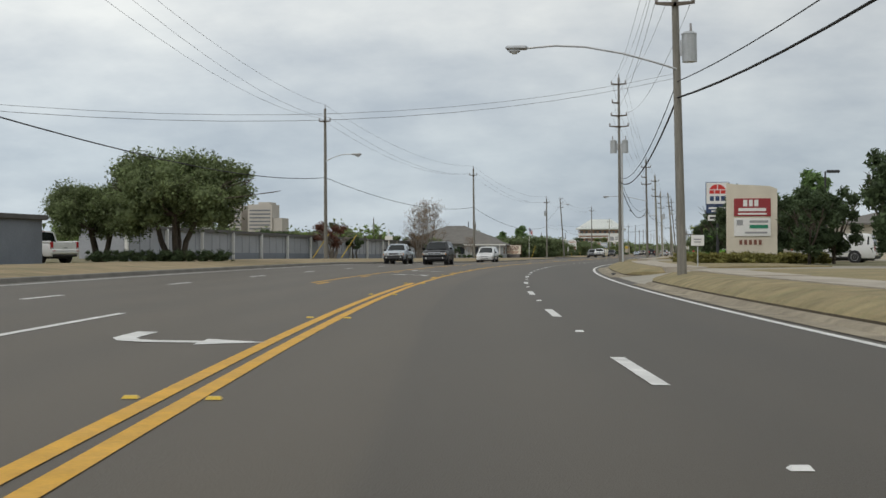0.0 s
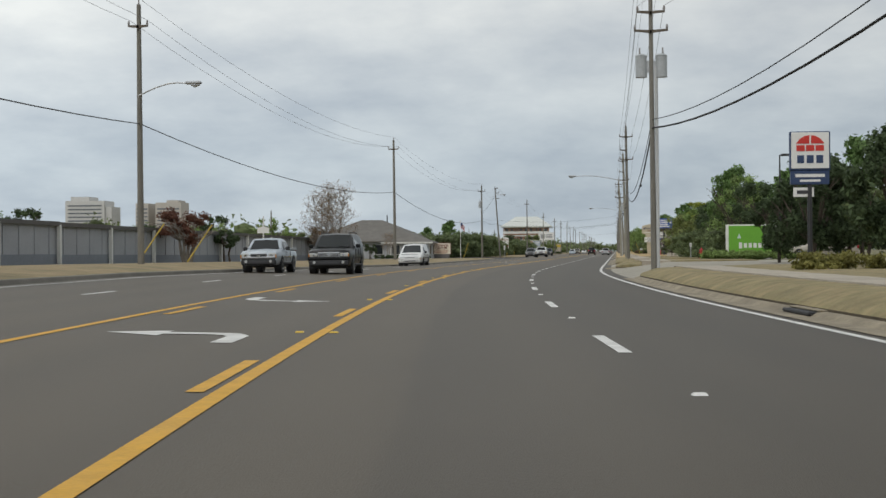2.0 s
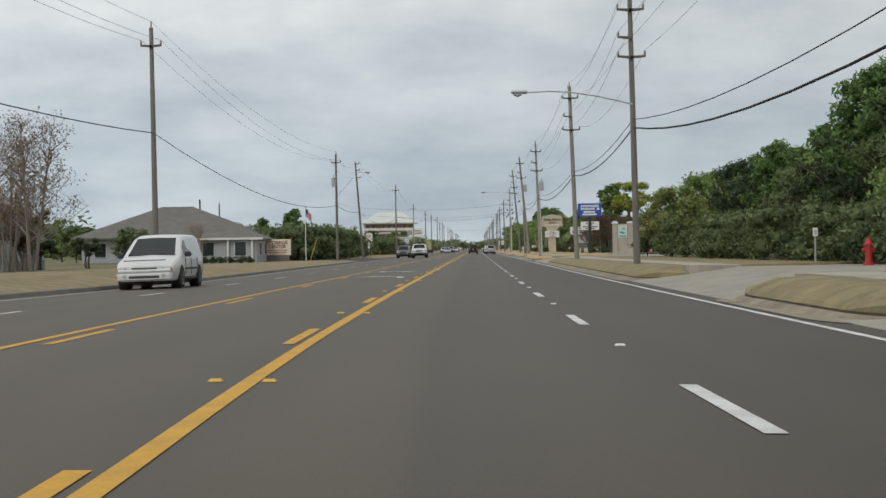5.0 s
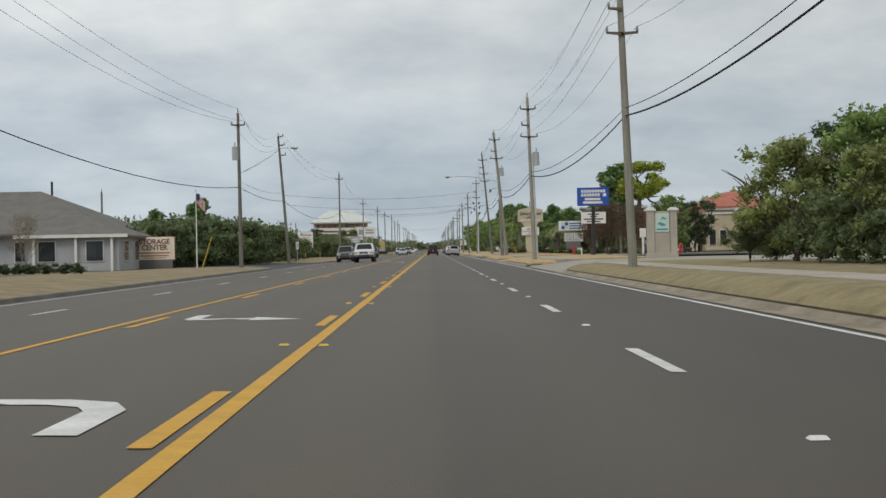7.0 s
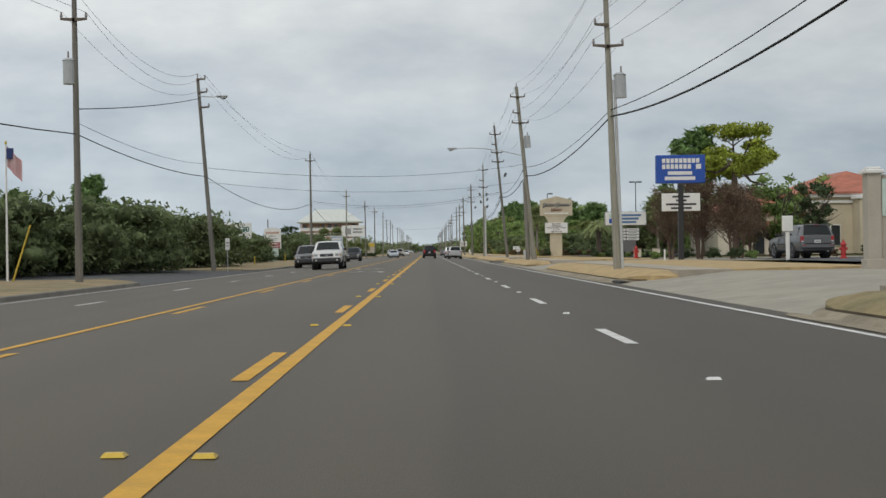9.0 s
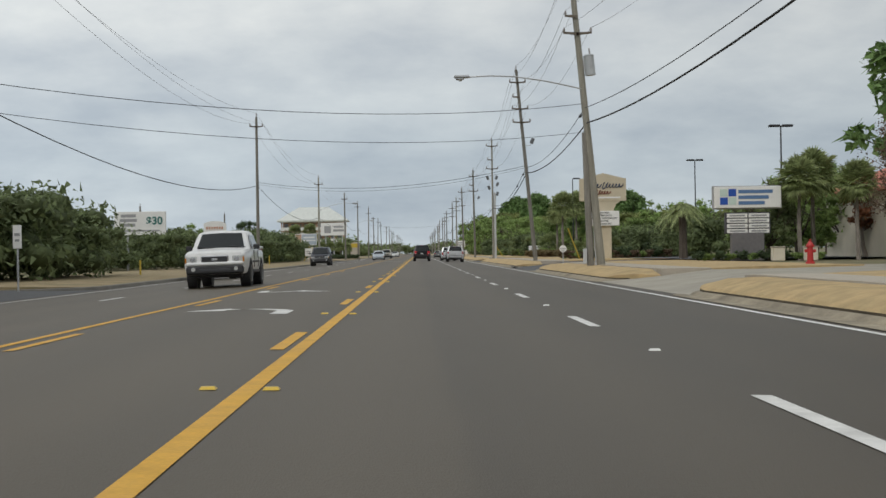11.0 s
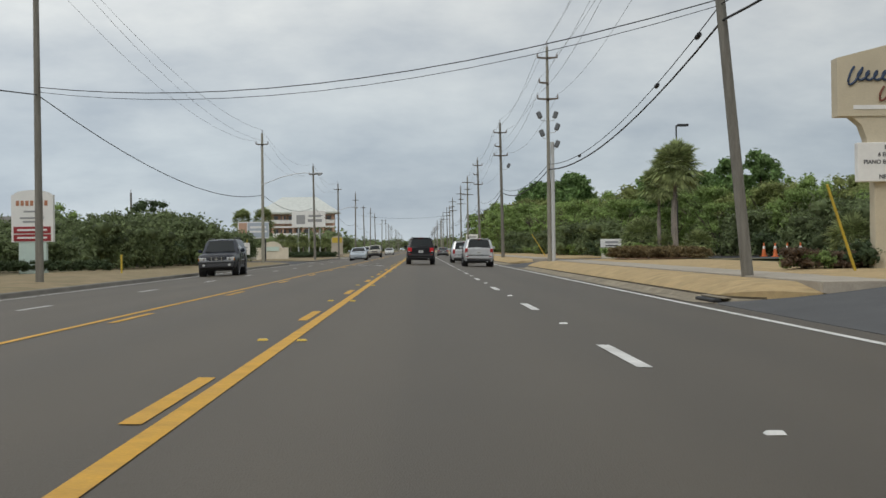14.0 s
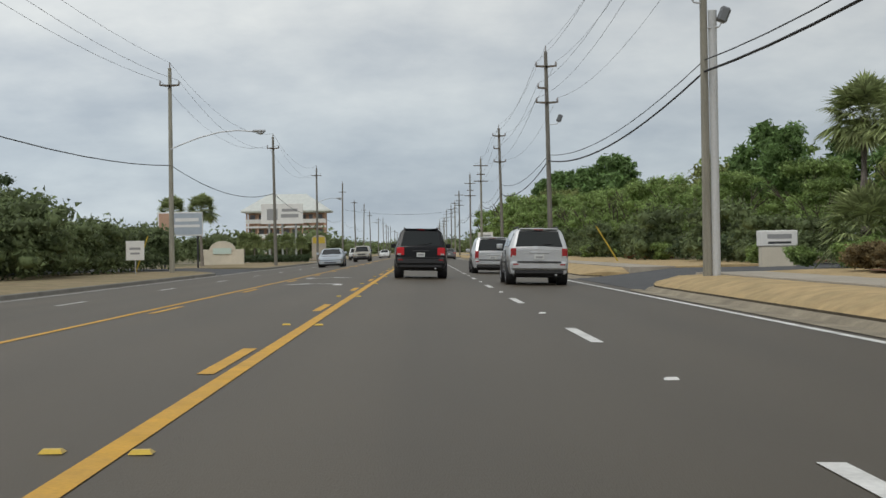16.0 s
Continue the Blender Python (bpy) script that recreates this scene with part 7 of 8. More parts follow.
# ---- beach towers on the horizon ----
def tower(x, y, w, d, h, steps, wall, label):
    ob = thing("apartment_tower", pose(x, y, 0), label, "building", "distant towers")
    core = part("block", boxes(((0, 0, h / 2), (w, d, h))), wall, ob)
    for dx, ww, hh in steps:
        part("block", boxes(((dx, 1.0, hh / 2), (ww, d * 0.9, hh))), wall, ob)
    for k in range(int(h // 3.2) - 1):
        part("window_band", boxes(((0, -d / 2, 2.5 + 3.2 * k), (w * 0.86, 0.4, 1.2))), M["far_window"], core)
    return ob


tower(-437, 1200, 34, 24, 45.0, [(-5, 16, 48.5), (18, 9, 40)], M["far_wall"], "pale grey high-rise apartment tower on the horizon")
tower(-388, 1200, 11, 20, 42.5, [], M["far_wall_tan"], "slim tan high-rise tower on the horizon")
tower(-365, 1200, 22, 22, 43.0, [(3, 10, 45.0), (15, 9, 31)], M["far_wall_tan"], "tan high-rise apartment tower with a lower wing on the horizon")
for x, y, h in ((-46, 150, 7), (-62, 180, 8), (-34, 300, 7.5), (-48, 335, 7), (-31, 402, 6.5), (-29, 455, 7), (-70, 210, 9), (-44, 246, 7)):
    utility_pole(x, y, 0.0, h, arms=(), insul=False)


# ---- storm drains and the slabs of the sidewalk ----
for s in (-103.0, 77.5, 172.9):
    p = at_road(s, CURB_R)
    ob = thing("storm_drain", pose(p.x, p.y, p.z, 0, 0, math.degrees(heading(s))), "dark storm drain inlet cut into the curb", "drain")
    part("lintel", boxes(((0.21, 0, 0.112), (0.20, 2.2, 0.03), 0.008)), M["curb_tan"], ob)
    # no hole is cut: a black block carries the inlet's inner shade
    part("opening", boxes(((0.045, 0, 0.055), (0.17, 2.0, 0.07), 0.02)), M["cable"], ob, "black block for the shade inside the inlet")


def slab_mesh(length):
    bm = boxes(((0, 0, 0), (WALK_R - VERGE_BACK_R - 0.03, length - 0.02, 0.05), 0.006))
    me = bpy.data.meshes.new("slab")
    bm.to_mesh(me)
    bm.free()
    me.materials.append(M["slab"])
    return me


slab_me = slab_mesh(1.52)
for bed, a, b in WALKS:
    n = int((b - a) / 1.52)
    for k in range(n):
        s = a + 0.76 + 1.52 * k
        p = at_road(s, (VERGE_BACK_R + WALK_R) / 2, verge_right(s) + 0.012)
        ob = new("slab", slab_me)
        ob.parent = bed
        ob.matrix_local = pose(p.x, p.y, p.z, 0, 0.25 * math.sin(k * 2.7), math.degrees(heading(s)))


# ---- vehicles ----
def car_sections(stations_list, W, zb, belt, taper, pinch=0.10):
    """Cross-sections of a body, from tail to nose: each a row of 13 points from one sill over the roof to the other."""
    out = []
    L2 = max(abs(stations_list[0][0]), abs(stations_list[-1][0]))
    for y, zt in stations_list:
        end = max(0.0, (abs(y) - (L2 - 0.7)) / 0.7)
        w = W / 2 * (1 - pinch * end ** 2)
        if zt > belt + 0.12:
            wr = w * taper
            half = [(0.93 * w, zb), (w, zb + 0.26), (w * 1.005, 0.5 * (zb + belt)), (0.985 * w, belt), (wr, zt - 0.075), (wr - 0.12, zt), (0, zt + 0.025)]
        else:
            zz = min(zt, belt)
            half = [(0.93 * w, zb), (w, zb + 0.22), (w * 1.005, 0.5 * (zb + zz)), (0.985 * w, zz - 0.10), (0.95 * w, zz - 0.035), (0.85 * w, zt), (0, zt + 0.025)]
        row = [Vector((x, y, z)) for x, z in half] + [Vector((-x, y, z)) for x, z in half[-2::-1]]
        out.append(row)
    return out


def pane_on(a, b, c, d, f0, f1, g0, g1, parent, name, material):
    """A thin pane on the bilinear patch a-b-c-d (a to b along f, a to d along g)."""
    def q(f, g):
        return a.lerp(b, f).lerp(d.lerp(c, f), g)
    p = [q(f0, g0), q(f1, g0), q(f1, g1), q(f0, g1)]
    n = (p[1] - p[0]).cross(p[3] - p[0])
    n = n.normalized() if n.length > 1e-6 else Vector((0, 0, 1))
    mid_p = (p[0] + p[2]) / 2
    if n.dot(mid_p - Vector((0, mid_p.y * 0.8, 0.9))) < 0:
        n = -n
    verts = [v + n * 0.014 for v in p] + [v - n * 0.03 for v in p]
    return link_mesh(name, verts, [(0, 1, 2, 3), (7, 6, 5, 4), (0, 4, 5, 1), (1, 5, 6, 2), (2, 6, 7, 3), (3, 7, 4, 0)], material, parent)


def pane_wide(lo, hi, f0, f1, g0, g1, parent, name, material):
    """A pane over the whole width of the cabin that follows the body's crown: lo and hi are two of its sections."""
    def q(f, g):
        def across(row):
            return row[5].lerp(row[6], f * 2) if f < 0.5 else row[6].lerp(row[7], f * 2 - 1)
        return across(lo).lerp(across(hi), g)
    fs, gs = (f0, 0.5, f1), (g0, g1)
    n = (q(0.9, 0.1) - q(0.1, 0.1)).cross(q(0.5, 0.9) - q(0.5, 0.1)).normalized()
    if n.z < 0:
        n = -n
    top = [q(f, g) + n * 0.014 for g in gs for f in fs]
    low = [v - n * 0.045 for v in top]
    faces = [(0, 1, 4, 3), (1, 2, 5, 4), (9, 10, 7, 6), (10, 11, 8, 7)]
    ring = (0, 1, 2, 5, 4, 3)
    faces += [(ring[i], ring[(i + 1) % 6], ring[(i + 1) % 6] + 6, ring[i] + 6) for i in range(6)]
    return link_mesh(name, top + low, faces, material, parent)


WHEEL = {}


def wheel_meshes(r, wdt):
    key = (r, wdt)
    if key not in WHEEL:
        def lathe(profile, material, n=22):
            verts, faces = [], []
            for i in range(n):
                a = 2 * math.pi * i / n
                verts += [(x, rr * math.cos(a), rr * math.sin(a)) for x, rr in profile]
            k = len(profile)
            for i in range(n):
                for j in range(k - 1):
                    faces.append((i * k + j, i * k + j + 1, ((i + 1) % n) * k + j + 1, ((i + 1) % n) * k + j))
            me = bpy.data.meshes.new("tyre")
            me.from_pydata(verts, [], faces)
            me.materials.append(material)
            return me
        h = wdt / 2
        tyre = lathe([(-h * 0.9, r * 0.66), (-h, r * 0.8), (-h * 0.85, r * 0.97), (0, r), (h * 0.85, r * 0.97), (h, r * 0.8), (h * 0.9, r * 0.66)], M["tyre"])
        rim = lathe([(h * 0.80, 0.01), (h * 0.86, r * 0.16), (h * 0.55, r * 0.2), (h * 0.6, r * 0.52), (h * 0.92, r * 0.62), (h * 0.9, r * 0.68), (-h * 0.9, r * 0.67), (-h * 0.8, 0.01)], M["rim"])
        WHEEL[key] = (tyre, rim)
    return WHEEL[key]


def vehicle(name, label, category, m, L, W, H, belt, hood, paint, prof, kind="suv", zb=0.28, wheel=0.37, base=None, taper=0.80, front="plain", rear="plain",
            lamps_on=False, rails=False, cladding=None, group="", tail=0.19):
    """A road vehicle with its nose along +y. prof: tail-to-nose points of the roofline as (fraction of length, height)."""
    ob = thing(name, m, label, category, group)
    pts = [((f - 0.5) * L, z) for f, z in prof]
    pinch = 0.05 if kind in ("suv", "pickup") else 0.10
    hw = W / 2 * (1 - pinch)
    sec = car_sections(pts, W, zb, belt, taper, pinch)
    verts, faces, k = [v for row in sec for v in row], [], 13
    for i in range(len(sec) - 1):
        for j in range(k - 1):
            faces.append((i * k + j, i * k + j + 1, (i + 1) * k + j + 1, (i + 1) * k + j))
        faces.append((i * k + k - 1, i * k, (i + 1) * k, (i + 1) * k + k - 1))
    faces.append(tuple(range(k))[::-1])
    faces.append(tuple((len(sec) - 1) * k + j for j in range(k)))
    body = link_mesh("body", verts, faces, paint, ob)
    bm = bmesh.new()
    bm.from_mesh(body.data)
    bmesh.ops.recalc_face_normals(bm, faces=bm.faces)
    bmesh.ops.bevel(bm, geom=[e for e in bm.edges if e.is_manifold and e.calc_face_angle(0) > 0.5], offset=0.03, segments=2, affect="EDGES")
    bm.to_mesh(body.data)
    bm.free()
    body.data.shade_smooth()
    body.data.set_sharp_from_angle(angle=radians(38))
    # glass: rear, sides, windscreen
    high = [i for i, (y, z) in enumerate(pts) if z > belt + 0.12]
    i0, i1 = high[0], high[-1]
    pane_wide(sec[i0 - 1], sec[i0], 0.02, 0.98, 0.06, 0.88, ob, "rear_window", M["car_glass"])
    pane_wide(sec[i1 + 1], sec[i1], 0.04, 0.96, 0.06, 0.93, ob, "windscreen", M["car_glass"])
    for sx in (-1, 1):
        part("wiper", cyls((sec[i1 + 1][6] + Vector((sx * 0.55 - 0.25, 0.0, 0.03)), sec[i1 + 1][6].lerp(sec[i1][6], 0.10) + Vector((sx * 0.5 + 0.25, 0.0, 0.03)), 0.012, 0.01, 5)), M["plastic_dark"], ob)
    span = pts[i1][0] - pts[i0][0]
    cuts = [(0.03, 0.97)] if kind == "pickup" else ([(0.03, 0.30), (0.34, 0.64), (0.67, 0.98)] if kind in ("suv", "van") else [(0.05, 0.48), (0.52, 0.97)])
    for side in (3, 9):
        other = 4 if side == 3 else 8
        for a, b in cuts:
            pane_on(sec[i0][side], sec[i1][side], sec[i1][other], sec[i0][other], a, b, 0.06, 0.92, ob, "side_window", M["car_glass"])
        pane_on(sec[i1][side], sec[i1 + 1][side], sec[i1 + 1][other], sec[i1][other], 0.03, 0.38, 0.06, 0.86, ob, "quarter_window", M["car_glass"])
    # wheels, dark discs painted in for the shade of the arch gaps, a dark underbody that blocks light
    base = base or 0.57 * L
    tyre_me, rim_me = wheel_meshes(wheel, 0.24)
    part("underbody", boxes(((0, 0, zb), (W * 0.80, L * 0.86, 0.22), 0.03)), M["plastic_dark"], ob)
    for sx in (-1, 1):
        for sy in (-1, 1):
            x, y = sx * (W / 2 - 0.115), sy * base / 2 + (0.02 * L if kind != "pickup" else 0.0)
            part("wheel_arch", cyls(((sx * (W / 2 - 0.3), y, wheel + 0.01), (sx * (W / 2 + 0.012), y, wheel + 0.01), wheel + 0.045, wheel + 0.045, 24)), M["plastic_dark"], ob)
            ty = new("wheel", tyre_me)
            ty.parent = ob
            ty.matrix_local = pose(sx * (W / 2 - 0.09), y, wheel, 0, 0, 0 if sx > 0 else 180)
            rm = new("rim", rim_me)
            rm.parent = ty
    # mirrors, bumpers
    ym = pts[i1 + 1][0] - 0.15
    for sx in (-1, 1):
        part("mirror", boxes(((sx * (W / 2 + 0.11), ym - 0.35, belt + 0.06), (0.20, 0.10, 0.17), 0.03)), paint if front != "dark" else M["plastic_dark"], ob)
    yr, yf = -L / 2, L / 2
    bp = cladding or paint
    part("rear_bumper", boxes(((0, yr + 0.02, zb + 0.26), (hw * 1.94, 0.22, 0.27), 0.06)), bp, ob)
    part("front_bumper", boxes(((0, yf - 0.03, zb + 0.33), (hw * 1.96, 0.20, 0.16), 0.06)), bp, ob)
    part("bumper_lower", boxes(((0, yf - 0.02, zb + 0.14), (hw * 1.92, 0.20, 0.27), 0.06)), M["plastic_dark"] if kind != "van" and kind != "sedan" else paint, ob)
    part("air_intake", boxes(((0, yf + 0.065, zb + 0.14), (W * 0.5, 0.05, 0.10), 0.02)), M["ink_dark"], ob)
    part("rear_valance", boxes(((0, yr + 0.05, zb + 0.07), (W * 0.8, 0.16, 0.14), 0.03)), M["plastic_dark"], ob)
    zl = belt - 0.16
    for sx in (-1, 1):
        hgt = {"suv": 0.30, "van": 0.42, "pickup": 0.40}.get(kind, 0.2)
        tl = part("tail_light", boxes(((sx * (hw - 0.02 - tail / 2), yr + 0.045, zl), (tail if kind != "sedan" else 0.36, 0.12, hgt), 0.03)), M["brake_glow"] if lamps_on else M["tail_lens"], ob, "red tail light")
        part("reverse_lens", boxes(((sx * (hw - 0.12), yr - 0.013, zl - hgt * 0.36), (0.13, 0.02, 0.06))), M["lamp_lens"], tl)
        lz = hood - {"suv": 0.27, "pickup": 0.27, "van": 0.37}.get(kind, 0.31)
        lw, lh = {"suv": (0.40, 0.20), "pickup": (0.38, 0.26), "van": (0.46, 0.17)}.get(kind, (0.40, 0.14))
        hl = part("headlight", boxes(((sx * (hw - 0.02 - lw / 2), yf - 0.06, lz), (lw, 0.17, lh), 0.045)), M["lamp_lens"], ob, "clear headlight")
        part("reflector_bowl", cyls(((sx * (hw - 0.04 - lw * 0.55), yf + 0.020, lz), (sx * (hw - 0.04 - lw * 0.55), yf + 0.030, lz), lh * 0.36, lh * 0.30, 14)), M["chrome"], hl)
        part("side_marker", boxes(((sx * (hw - 0.035), yf + 0.012, lz - 0.02), (0.05, 0.05, lh * 0.6), 0.01)), M["marker_amber"], hl, "amber side marker")
        part("fog_light", cyls(((sx * (hw - 0.27), yf + 0.0, zb + 0.17), (sx * (hw - 0.27), yf + 0.10, zb + 0.17), 0.065, 0.065, 12)), M["lamp_lens"], ob)
    plate = part("licence_plate", boxes(((0, yr - 0.03 if kind != "suv" else yr - 0.016, zl - 0.12), (0.31, 0.025, 0.16), 0.005)), M["plate"], ob)
    part("plate_bar", boxes(((0, yr - 0.05 if kind != "suv" else yr - 0.032, zl - 0.12), (0.22, 0.008, 0.06))), M["ink_grey"], plate)
    part("tailgate_trim", boxes(((0, yr - 0.012, zl + 0.02), (0.62, 0.03, 0.05), 0.01)), M["chrome"] if rear == "chrome" else bp, ob)
    part("brake_lamp", boxes(((0, pts[i0][0] - 0.075, pts[i0][1] - 0.005), (0.26, 0.04, 0.02))), M["tail_lens"], ob)
    gz = hood - {"suv": 0.27, "pickup": 0.27, "van": 0.37}.get(kind, 0.31)
    gw, gh = W * {"chrome": 0.52, "dark": 0.44, "posts": 0.42}.get(front, 0.34), {"chrome": 0.25, "dark": 0.24, "posts": 0.24}.get(front, 0.10)
    if kind in ("van", "sedan"):
        gh = min(gh, 0.13)
    gr = part("grille", boxes(((0, yf - 0.02, gz), (gw, 0.10, gh), 0.03)), M["chrome"] if front == "chrome" or kind == "pickup" else M["plastic_dark"], ob, "chrome-edged grille" if front == "chrome" else "")
    part("grille_mesh", boxes(((0, yf + 0.028, gz), (gw - 0.07, 0.02, gh - 0.07), 0.01)), M["plastic_dark"], gr)
    for q in range(3):
        if front == "posts":
            part("bar", boxes((((q - 1) * 0.24, yf + 0.042, gz), (0.05, 0.02, gh - 0.02))), M["chrome"], gr)
        elif front == "chrome":
            part("slat", boxes(((0, yf + 0.042, gz - 0.055 + 0.055 * q), (gw - 0.08, 0.012, 0.026))), M["chrome"], gr)
    part("badge", boxes(((0, yf + 0.045, gz), (0.18, 0.015, 0.06), 0.01)), M["chrome"], gr)
    part("hood_seam", boxes(((0, yf - 0.10, hood - 0.075), (hw * 1.5, 0.012, 0.03))), M["plastic_dark"], ob)
    if rails:
        for sx in (-1, 1):
            v, f = tube_data([Vector((sx * (W / 2 * taper - 0.13), pts[i0][0] + 0.1, H - 0.02)), Vector((sx * (W / 2 * taper - 0.13), pts[i0][0] + 0.25, H + 0.05)),
                              Vector((sx * (W / 2 * taper - 0.13), pts[i1][0] - 0.2, H + 0.05)), Vector((sx * (W / 2 * taper - 0.13), pts[i1][0] - 0.05, H - 0.02))], 0.02, 6)
            link_mesh("roof_rail", v, f, M["plastic_dark"], ob)
    if kind == "pickup":
        yb = pts[i0][0] - 0.12
        part("bed_floor", boxes(((0, (yr + 0.08 + yb) / 2, belt + 0.005), (W * 0.80, yb - yr - 0.16, 0.02))), M["plastic_dark"], ob, "dark open load bed")
        for sx in (-1, 1):
            part("bed_rail", boxes(((sx * W * 0.455, (yr + yb) / 2, belt + 0.035), (0.10, yb - yr - 0.05, 0.10), 0.02)), paint, ob)
    # door seams, side moulding, rear details
    seams = {"suv": (0.31, 0.47, 0.645), "van": (0.30, 0.50, 0.68), "pickup": (0.385, 0.60), "sedan": (0.34, 0.50, 0.68)}[kind]
    for sx in (-1, 1):
        for f in seams:
            part("door_seam", boxes(((sx * (W / 2 + 0.003), (f - 0.5) * L, (zb + belt) / 2 + 0.06), (0.02, 0.016, belt - zb - 0.24))), M["plastic_dark"], ob)
        part("side_moulding", boxes(((sx * (W / 2 + 0.008), 0.02 * L, zb + 0.36), (0.03, base - 2 * wheel - 0.3, 0.06), 0.01)), bp if bp != paint else M["plastic_dark"], ob)
        part("sill", boxes(((sx * (W / 2 - 0.05), 0.01 * L, zb + 0.05), (0.12, base - 2 * wheel - 0.2, 0.10), 0.02)), M["plastic_dark"], ob)
        part("rear_reflector", boxes(((sx * (W / 2 - 0.22), yr - 0.092, zb + 0.30), (0.16, 0.012, 0.04))), M["tail_lens"], ob)
    if kind in ("suv", "van"):
        part("spoiler", boxes(((0, pts[i0][0] + 0.02, pts[i0][1] + 0.015), (W * taper * 0.80, 0.22, 0.045), 0.015)), paint, ob)
        part("step_pad", boxes(((0, yr - 0.06, zb + 0.385), (W * 0.72, 0.10, 0.03), 0.008)), M["plastic_dark"], ob)
        part("rear_wiper", cyls((sec[i0 - 1][6].lerp(sec[i0][6], 0.10) + Vector((0, -0.035, 0)), sec[i0 - 1][6].lerp(sec[i0][6], 0.22) + Vector((0.42, -0.035, 0)), 0.012, 0.01, 5)), M["plastic_dark"], ob)
        part("exhaust", cyls(((W * 0.28, yr - 0.03, zb - 0.02), (W * 0.28, yr + 0.3, zb - 0.02), 0.035, 0.035, 8)), M["galv"], ob)
    for sx in (-1, 1):
        for f in ((0.40, 0.60) if kind != "pickup" else (0.56,)):
            part("door_handle", boxes(((sx * (W / 2 + 0.008), (f - 0.5) * L, belt - 0.13), (0.03, 0.17, 0.035), 0.008)), bp if kind != "van" else paint, ob)
    return ob


def suv_prof(belt, H, hood, back=0.055):
    return [(0.0, belt - 0.02), (0.004, belt), (back, H - 0.03), (0.14, H), (0.52, H - 0.01), (0.60, H - 0.07), (0.735, hood + 0.02), (0.86, hood + 0.0), (0.955, hood - 0.045), (0.99, hood - 0.09), (1.0, hood - 0.16)]


def van_prof(belt, H, hood):
    return [(0.0, belt - 0.02), (0.004, belt), (0.05, H - 0.04), (0.14, H), (0.5, H), (0.60, H - 0.08), (0.80, hood + 0.03), (0.91, hood - 0.08), (1.0, hood - 0.28)]


def sedan_prof(H, hood, trunk, belt):
    return [(0.0, trunk - 0.16), (0.03, trunk - 0.02), (0.17, trunk), (0.185, trunk + 0.01), (0.33, H - 0.03), (0.42, H), (0.53, H - 0.01), (0.58, H - 0.05), (0.725, hood + 0.03), (0.87, hood - 0.05), (0.96, hood - 0.13), (1.0, hood - 0.24)]


def pickup_prof(belt, H, hood, cab0, cab1):
    return [(0.0, belt), (cab0 - 0.02, belt), (cab0 - 0.018, belt + 0.02), (cab0 + 0.01, H - 0.03), (cab0 + 0.07, H), (cab1 - 0.07, H - 0.01), (cab1 - 0.03, H - 0.06), (cab1 + 0.07, hood + 0.02), (0.88, hood), (0.965, hood - 0.03), (0.992, hood - 0.07), (1.0, hood - 0.13)]


def lane_pose(s, u, facing):
    """On the road at station s: facing +1 drives away, -1 comes towards the start."""
    p = at_road(s, u)
    return pose(p.x, p.y, p.z + 0.005, 0, math.degrees(math.atan(slopes(s)[0])) * (1 if facing > 0 else -1) * (1 if u > CROWN else -1), math.degrees(heading(s)) + (0 if facing > 0 else 180))


# driving away ahead
vehicle("suv", "black sport utility vehicle driving away with its brake lights lit", "car", lane_pose(243.6, -1.95, 1), 5.0, 1.95, 1.86, 1.17, 1.08, M["paint_black"], suv_prof(1.17, 1.86, 1.08),
        zb=0.40, wheel=0.39, rails=True, lamps_on=True, cladding=M["plastic_dark"], tail=0.30, taper=0.78)
vehicle("suv", "silver sport utility vehicle with roof rails and dark rear glass", "car", lane_pose(234.5, 1.72, 1), 4.8, 1.90, 1.76, 1.15, 1.05, M["paint_silver"], suv_prof(1.15, 1.76, 1.05, 0.075),
        zb=0.34, wheel=0.38, rails=True, taper=0.78)
vehicle("minivan", "pale silver minivan driving in the outer lane", "car", lane_pose(257.5, 1.45, 1), 4.9, 1.92, 1.72, 1.02, 0.98, M["paint_silver"], van_prof(1.02, 1.72, 0.98), kind="van", zb=0.26, wheel=0.34)
vehicle("sedan", "grey-green sedan far down the road", "car", lane_pose(380.0, 1.8, 1), 4.8, 1.82, 1.42, 0.98, 0.88, M["paint_grey"], sedan_prof(1.42, 0.88, 1.0, 0.98), kind="sedan", zb=0.22, wheel=0.32)
vehicle("sedan", "white sedan far down the road", "car", lane_pose(470.0, -1.9, 1), 4.8, 1.82, 1.42, 0.98, 0.88, M["paint_white"], sedan_prof(1.42, 0.88, 1.0, 0.98), kind="sedan", zb=0.22, wheel=0.32)

# coming the other way
vehicle("suv", "black sport utility vehicle with chrome grille coming along the road", "car", lane_pose(-64.4, -8.75, -1), 4.75, 1.90, 1.78, 1.16, 1.10, M["paint_dark"], suv_prof(1.16, 1.78, 1.10),
        zb=0.34, wheel=0.38, rails=True, front="chrome", cladding=M["paint_dark"])
vehicle("pickup_truck", "small pale blue-white pickup truck with an open bed", "truck", lane_pose(-63.6, -12.0, -1), 4.9, 1.72, 1.54, 1.02, 1.02, M["paint_lightblue"],
        pickup_prof(1.02, 1.54, 1.0, 0.42, 0.66), kind="pickup", zb=0.34, wheel=0.35, front="dark", cladding=M["chrome"])
vehicle("minivan", "white minivan with dark glass coming along the road", "car", lane_pose(-13.0, -11.9, -1), 5.05, 1.98, 1.75, 1.03, 1.0, M["paint_white"], van_prof(1.03, 1.75, 1.0), kind="van", zb=0.26, wheel=0.34, front="dark")
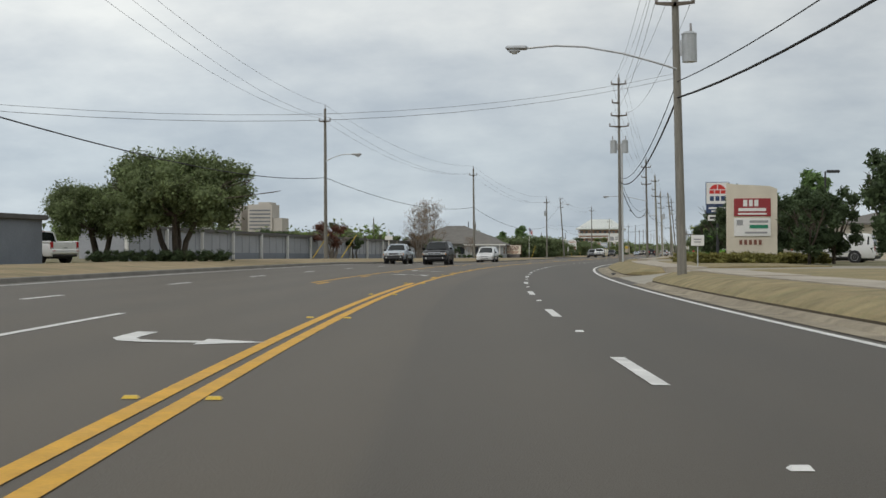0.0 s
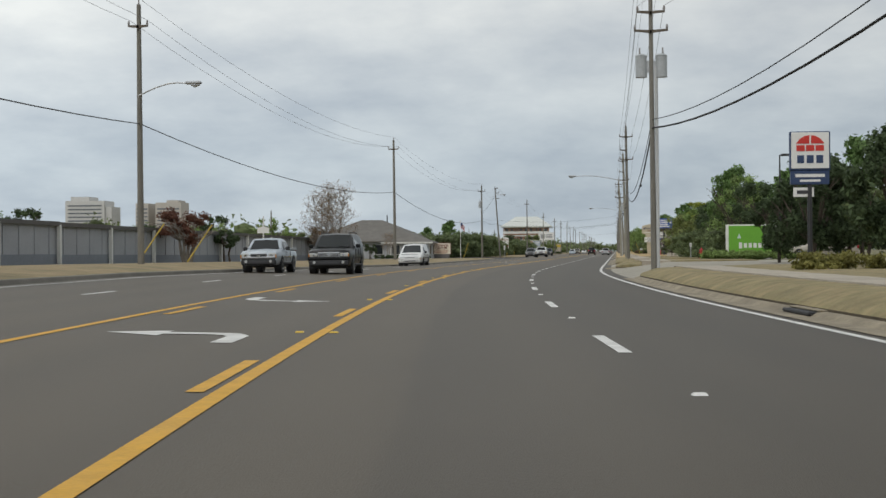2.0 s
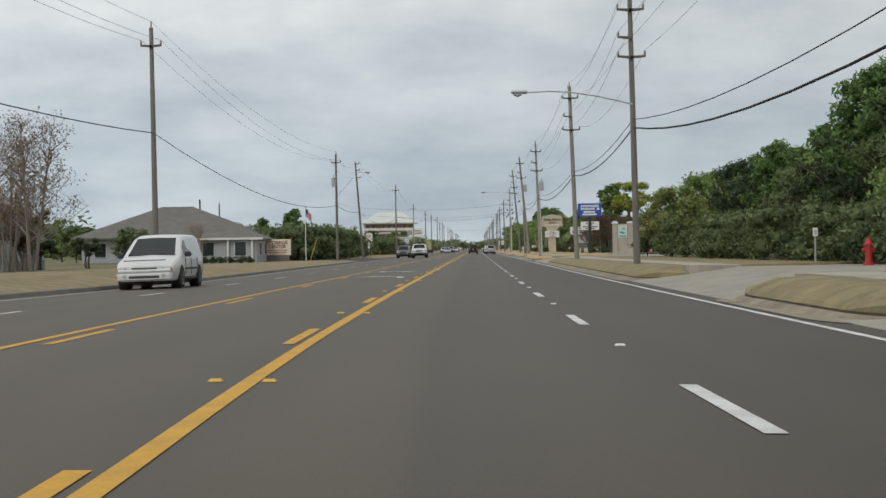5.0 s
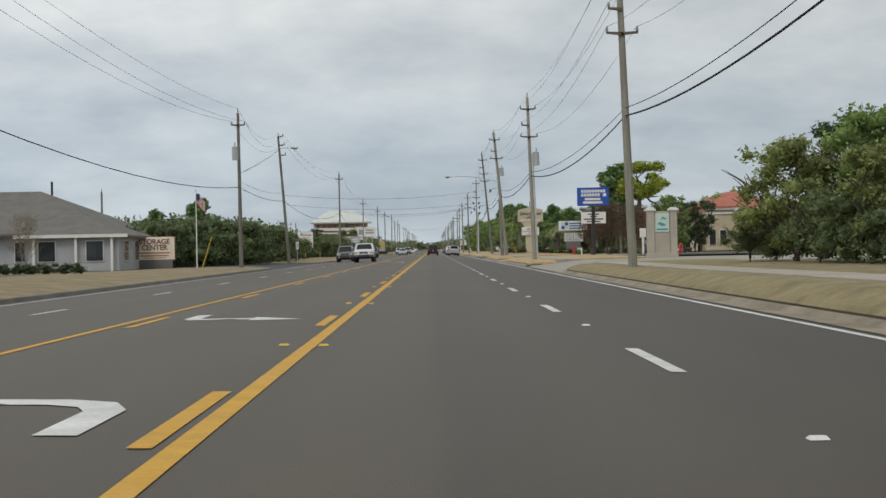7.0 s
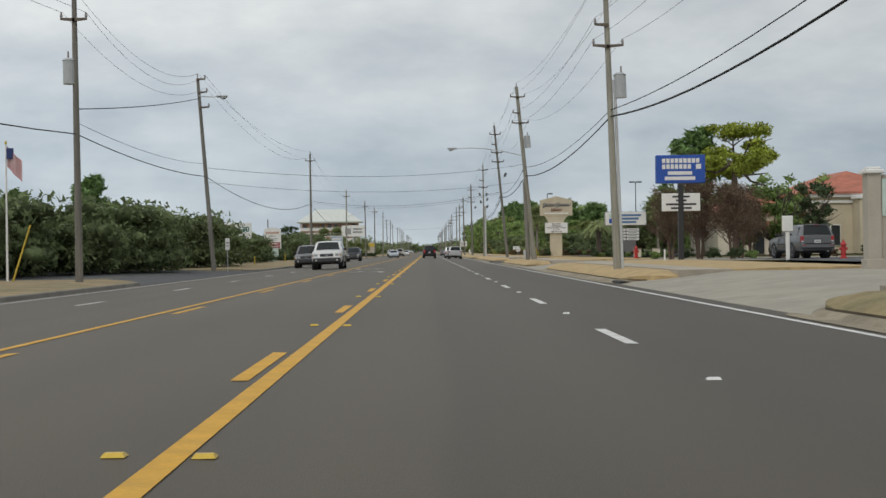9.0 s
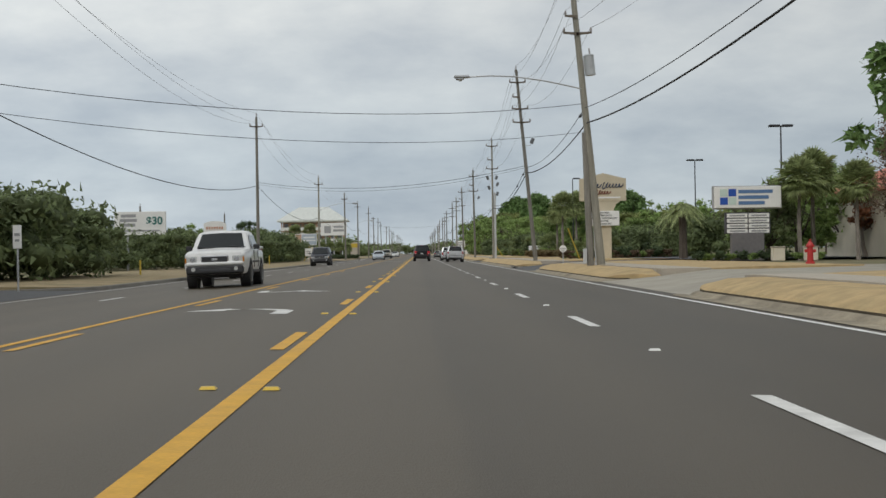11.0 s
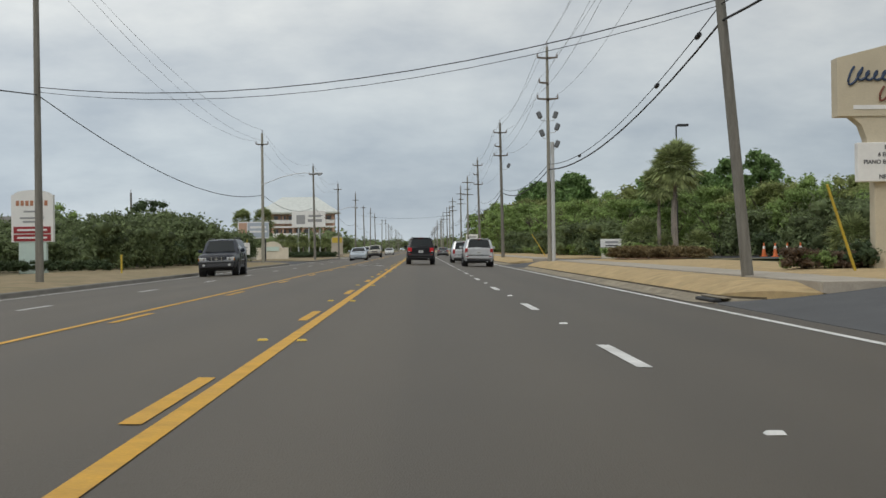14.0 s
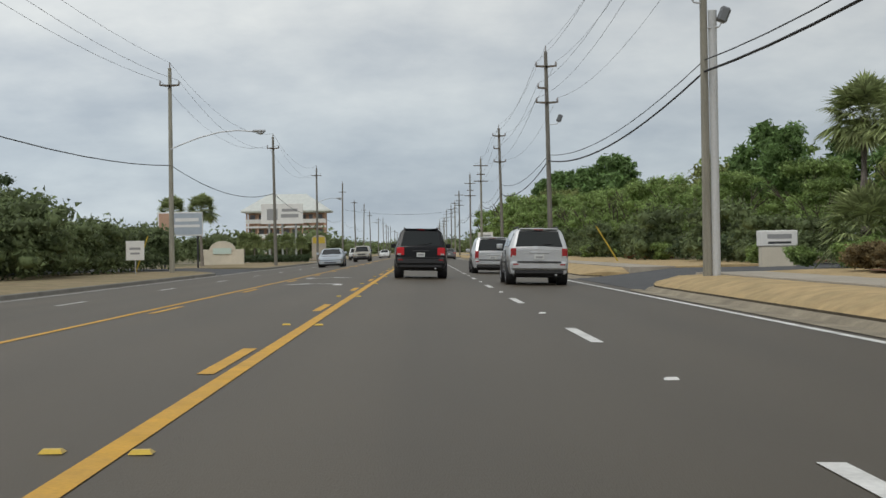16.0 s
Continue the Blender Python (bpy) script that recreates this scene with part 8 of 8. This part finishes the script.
vehicle("sedan", "pale silver-blue coupe coming along the road", "car", lane_pose(292.0, -8.4, -1), 4.7, 1.80, 1.34, 0.94, 0.86, M["paint_lightblue"], sedan_prof(1.34, 0.86, 0.98, 0.94), kind="sedan", zb=0.2, wheel=0.32)
vehicle("pickup_truck", "large white pickup truck with wide dark grille", "truck", lane_pose(122.4, -8.6, -1), 5.25, 1.96, 1.80, 1.20, 1.16, M["paint_white"],
        pickup_prof(1.20, 1.80, 1.18, 0.34, 0.66), kind="pickup", taper=0.82, zb=0.42, wheel=0.42, front="dark")
vehicle("suv", "grey-beige sport utility vehicle coming along the outer lane", "car", lane_pose(143.0, -11.7, -1), 4.7, 1.88, 1.76, 1.14, 1.06, M["paint_grey"], suv_prof(1.14, 1.76, 1.06), zb=0.34, wheel=0.38, rails=True, front="dark")
vehicle("suv", "dark blue-grey sport utility vehicle with a posted grille", "car", lane_pose(213.0, -11.7, -1), 4.75, 1.86, 1.78, 1.15, 1.08, M["paint_navy"], suv_prof(1.15, 1.78, 1.08), zb=0.36, wheel=0.39, rails=True, front="posts", cladding=M["paint_grey"])
vehicle("suv", "tan sport utility vehicle farther down the road", "car", lane_pose(345.0, -8.4, -1), 4.7, 1.86, 1.74, 1.12, 1.05, M["paint_beige"], suv_prof(1.12, 1.74, 1.05), zb=0.33, wheel=0.37, front="dark")
vehicle("sedan", "white sedan farther down the road", "car", lane_pose(440.0, -8.4, -1), 4.7, 1.80, 1.40, 0.96, 0.88, M["paint_white"], sedan_prof(1.40, 0.88, 0.98, 0.96), kind="sedan", zb=0.2, wheel=0.32)
vehicle("suv", "white sport utility vehicle farther down the road", "car", lane_pose(400.0, -11.7, -1), 4.7, 1.86, 1.76, 1.12, 1.05, M["paint_white"], suv_prof(1.12, 1.76, 1.05), zb=0.33, wheel=0.37, front="dark")

# parked off the road
vehicle("sedan", "beige sedan standing beside the bank sign", "car", pose(20.2, 141.8, 0.38, 0, 0, 90), 4.9, 1.82, 1.42, 0.96, 0.88, M["paint_beige"], sedan_prof(1.42, 0.88, 0.98, 0.96), kind="sedan", zb=0.2, wheel=0.32)
vehicle("minivan", "white minivan parked behind the office sign", "car", pose(21.6, 84.5, 0.36, 0, 0, 75), 4.8, 1.9, 1.7, 1.02, 0.98, M["paint_white"], van_prof(1.02, 1.7, 0.98), kind="van", zb=0.26, wheel=0.34)
vehicle("sedan", "blue sedan parked behind the office sign", "car", pose(22.5, 90.5, 0.36, 0, 0, 80), 4.7, 1.8, 1.42, 0.96, 0.88, M["paint_blue"], sedan_prof(1.42, 0.88, 0.98, 0.96), kind="sedan", zb=0.2, wheel=0.32)
vehicle("suv", "dark grey sport utility vehicle parked in the lot", "car", pose(18.7, 272.0, 0.36, 0, 0, 5), 4.7, 1.86, 1.66, 1.10, 1.04, M["paint_grey"], suv_prof(1.10, 1.66, 1.04), zb=0.34, wheel=0.38, front="dark")
vehicle("pickup_truck", "white pickup truck parked by the storage units", "truck", pose(-21.6, 69.0, 0.45, 0, 0, 60), 5.3, 1.9, 1.75, 1.1, 1.08, M["paint_white"], pickup_prof(1.1, 1.75, 1.08, 0.38, 0.66), kind="pickup", zb=0.36, wheel=0.38, front="dark")
vehicle("suv", "dark sport utility vehicle parked by the storage units", "car", pose(-22.4, 62.0, 0.45, 0, 0, 80), 4.7, 1.86, 1.74, 1.12, 1.05, M["paint_dark"], suv_prof(1.12, 1.74, 1.05), zb=0.33, wheel=0.37)
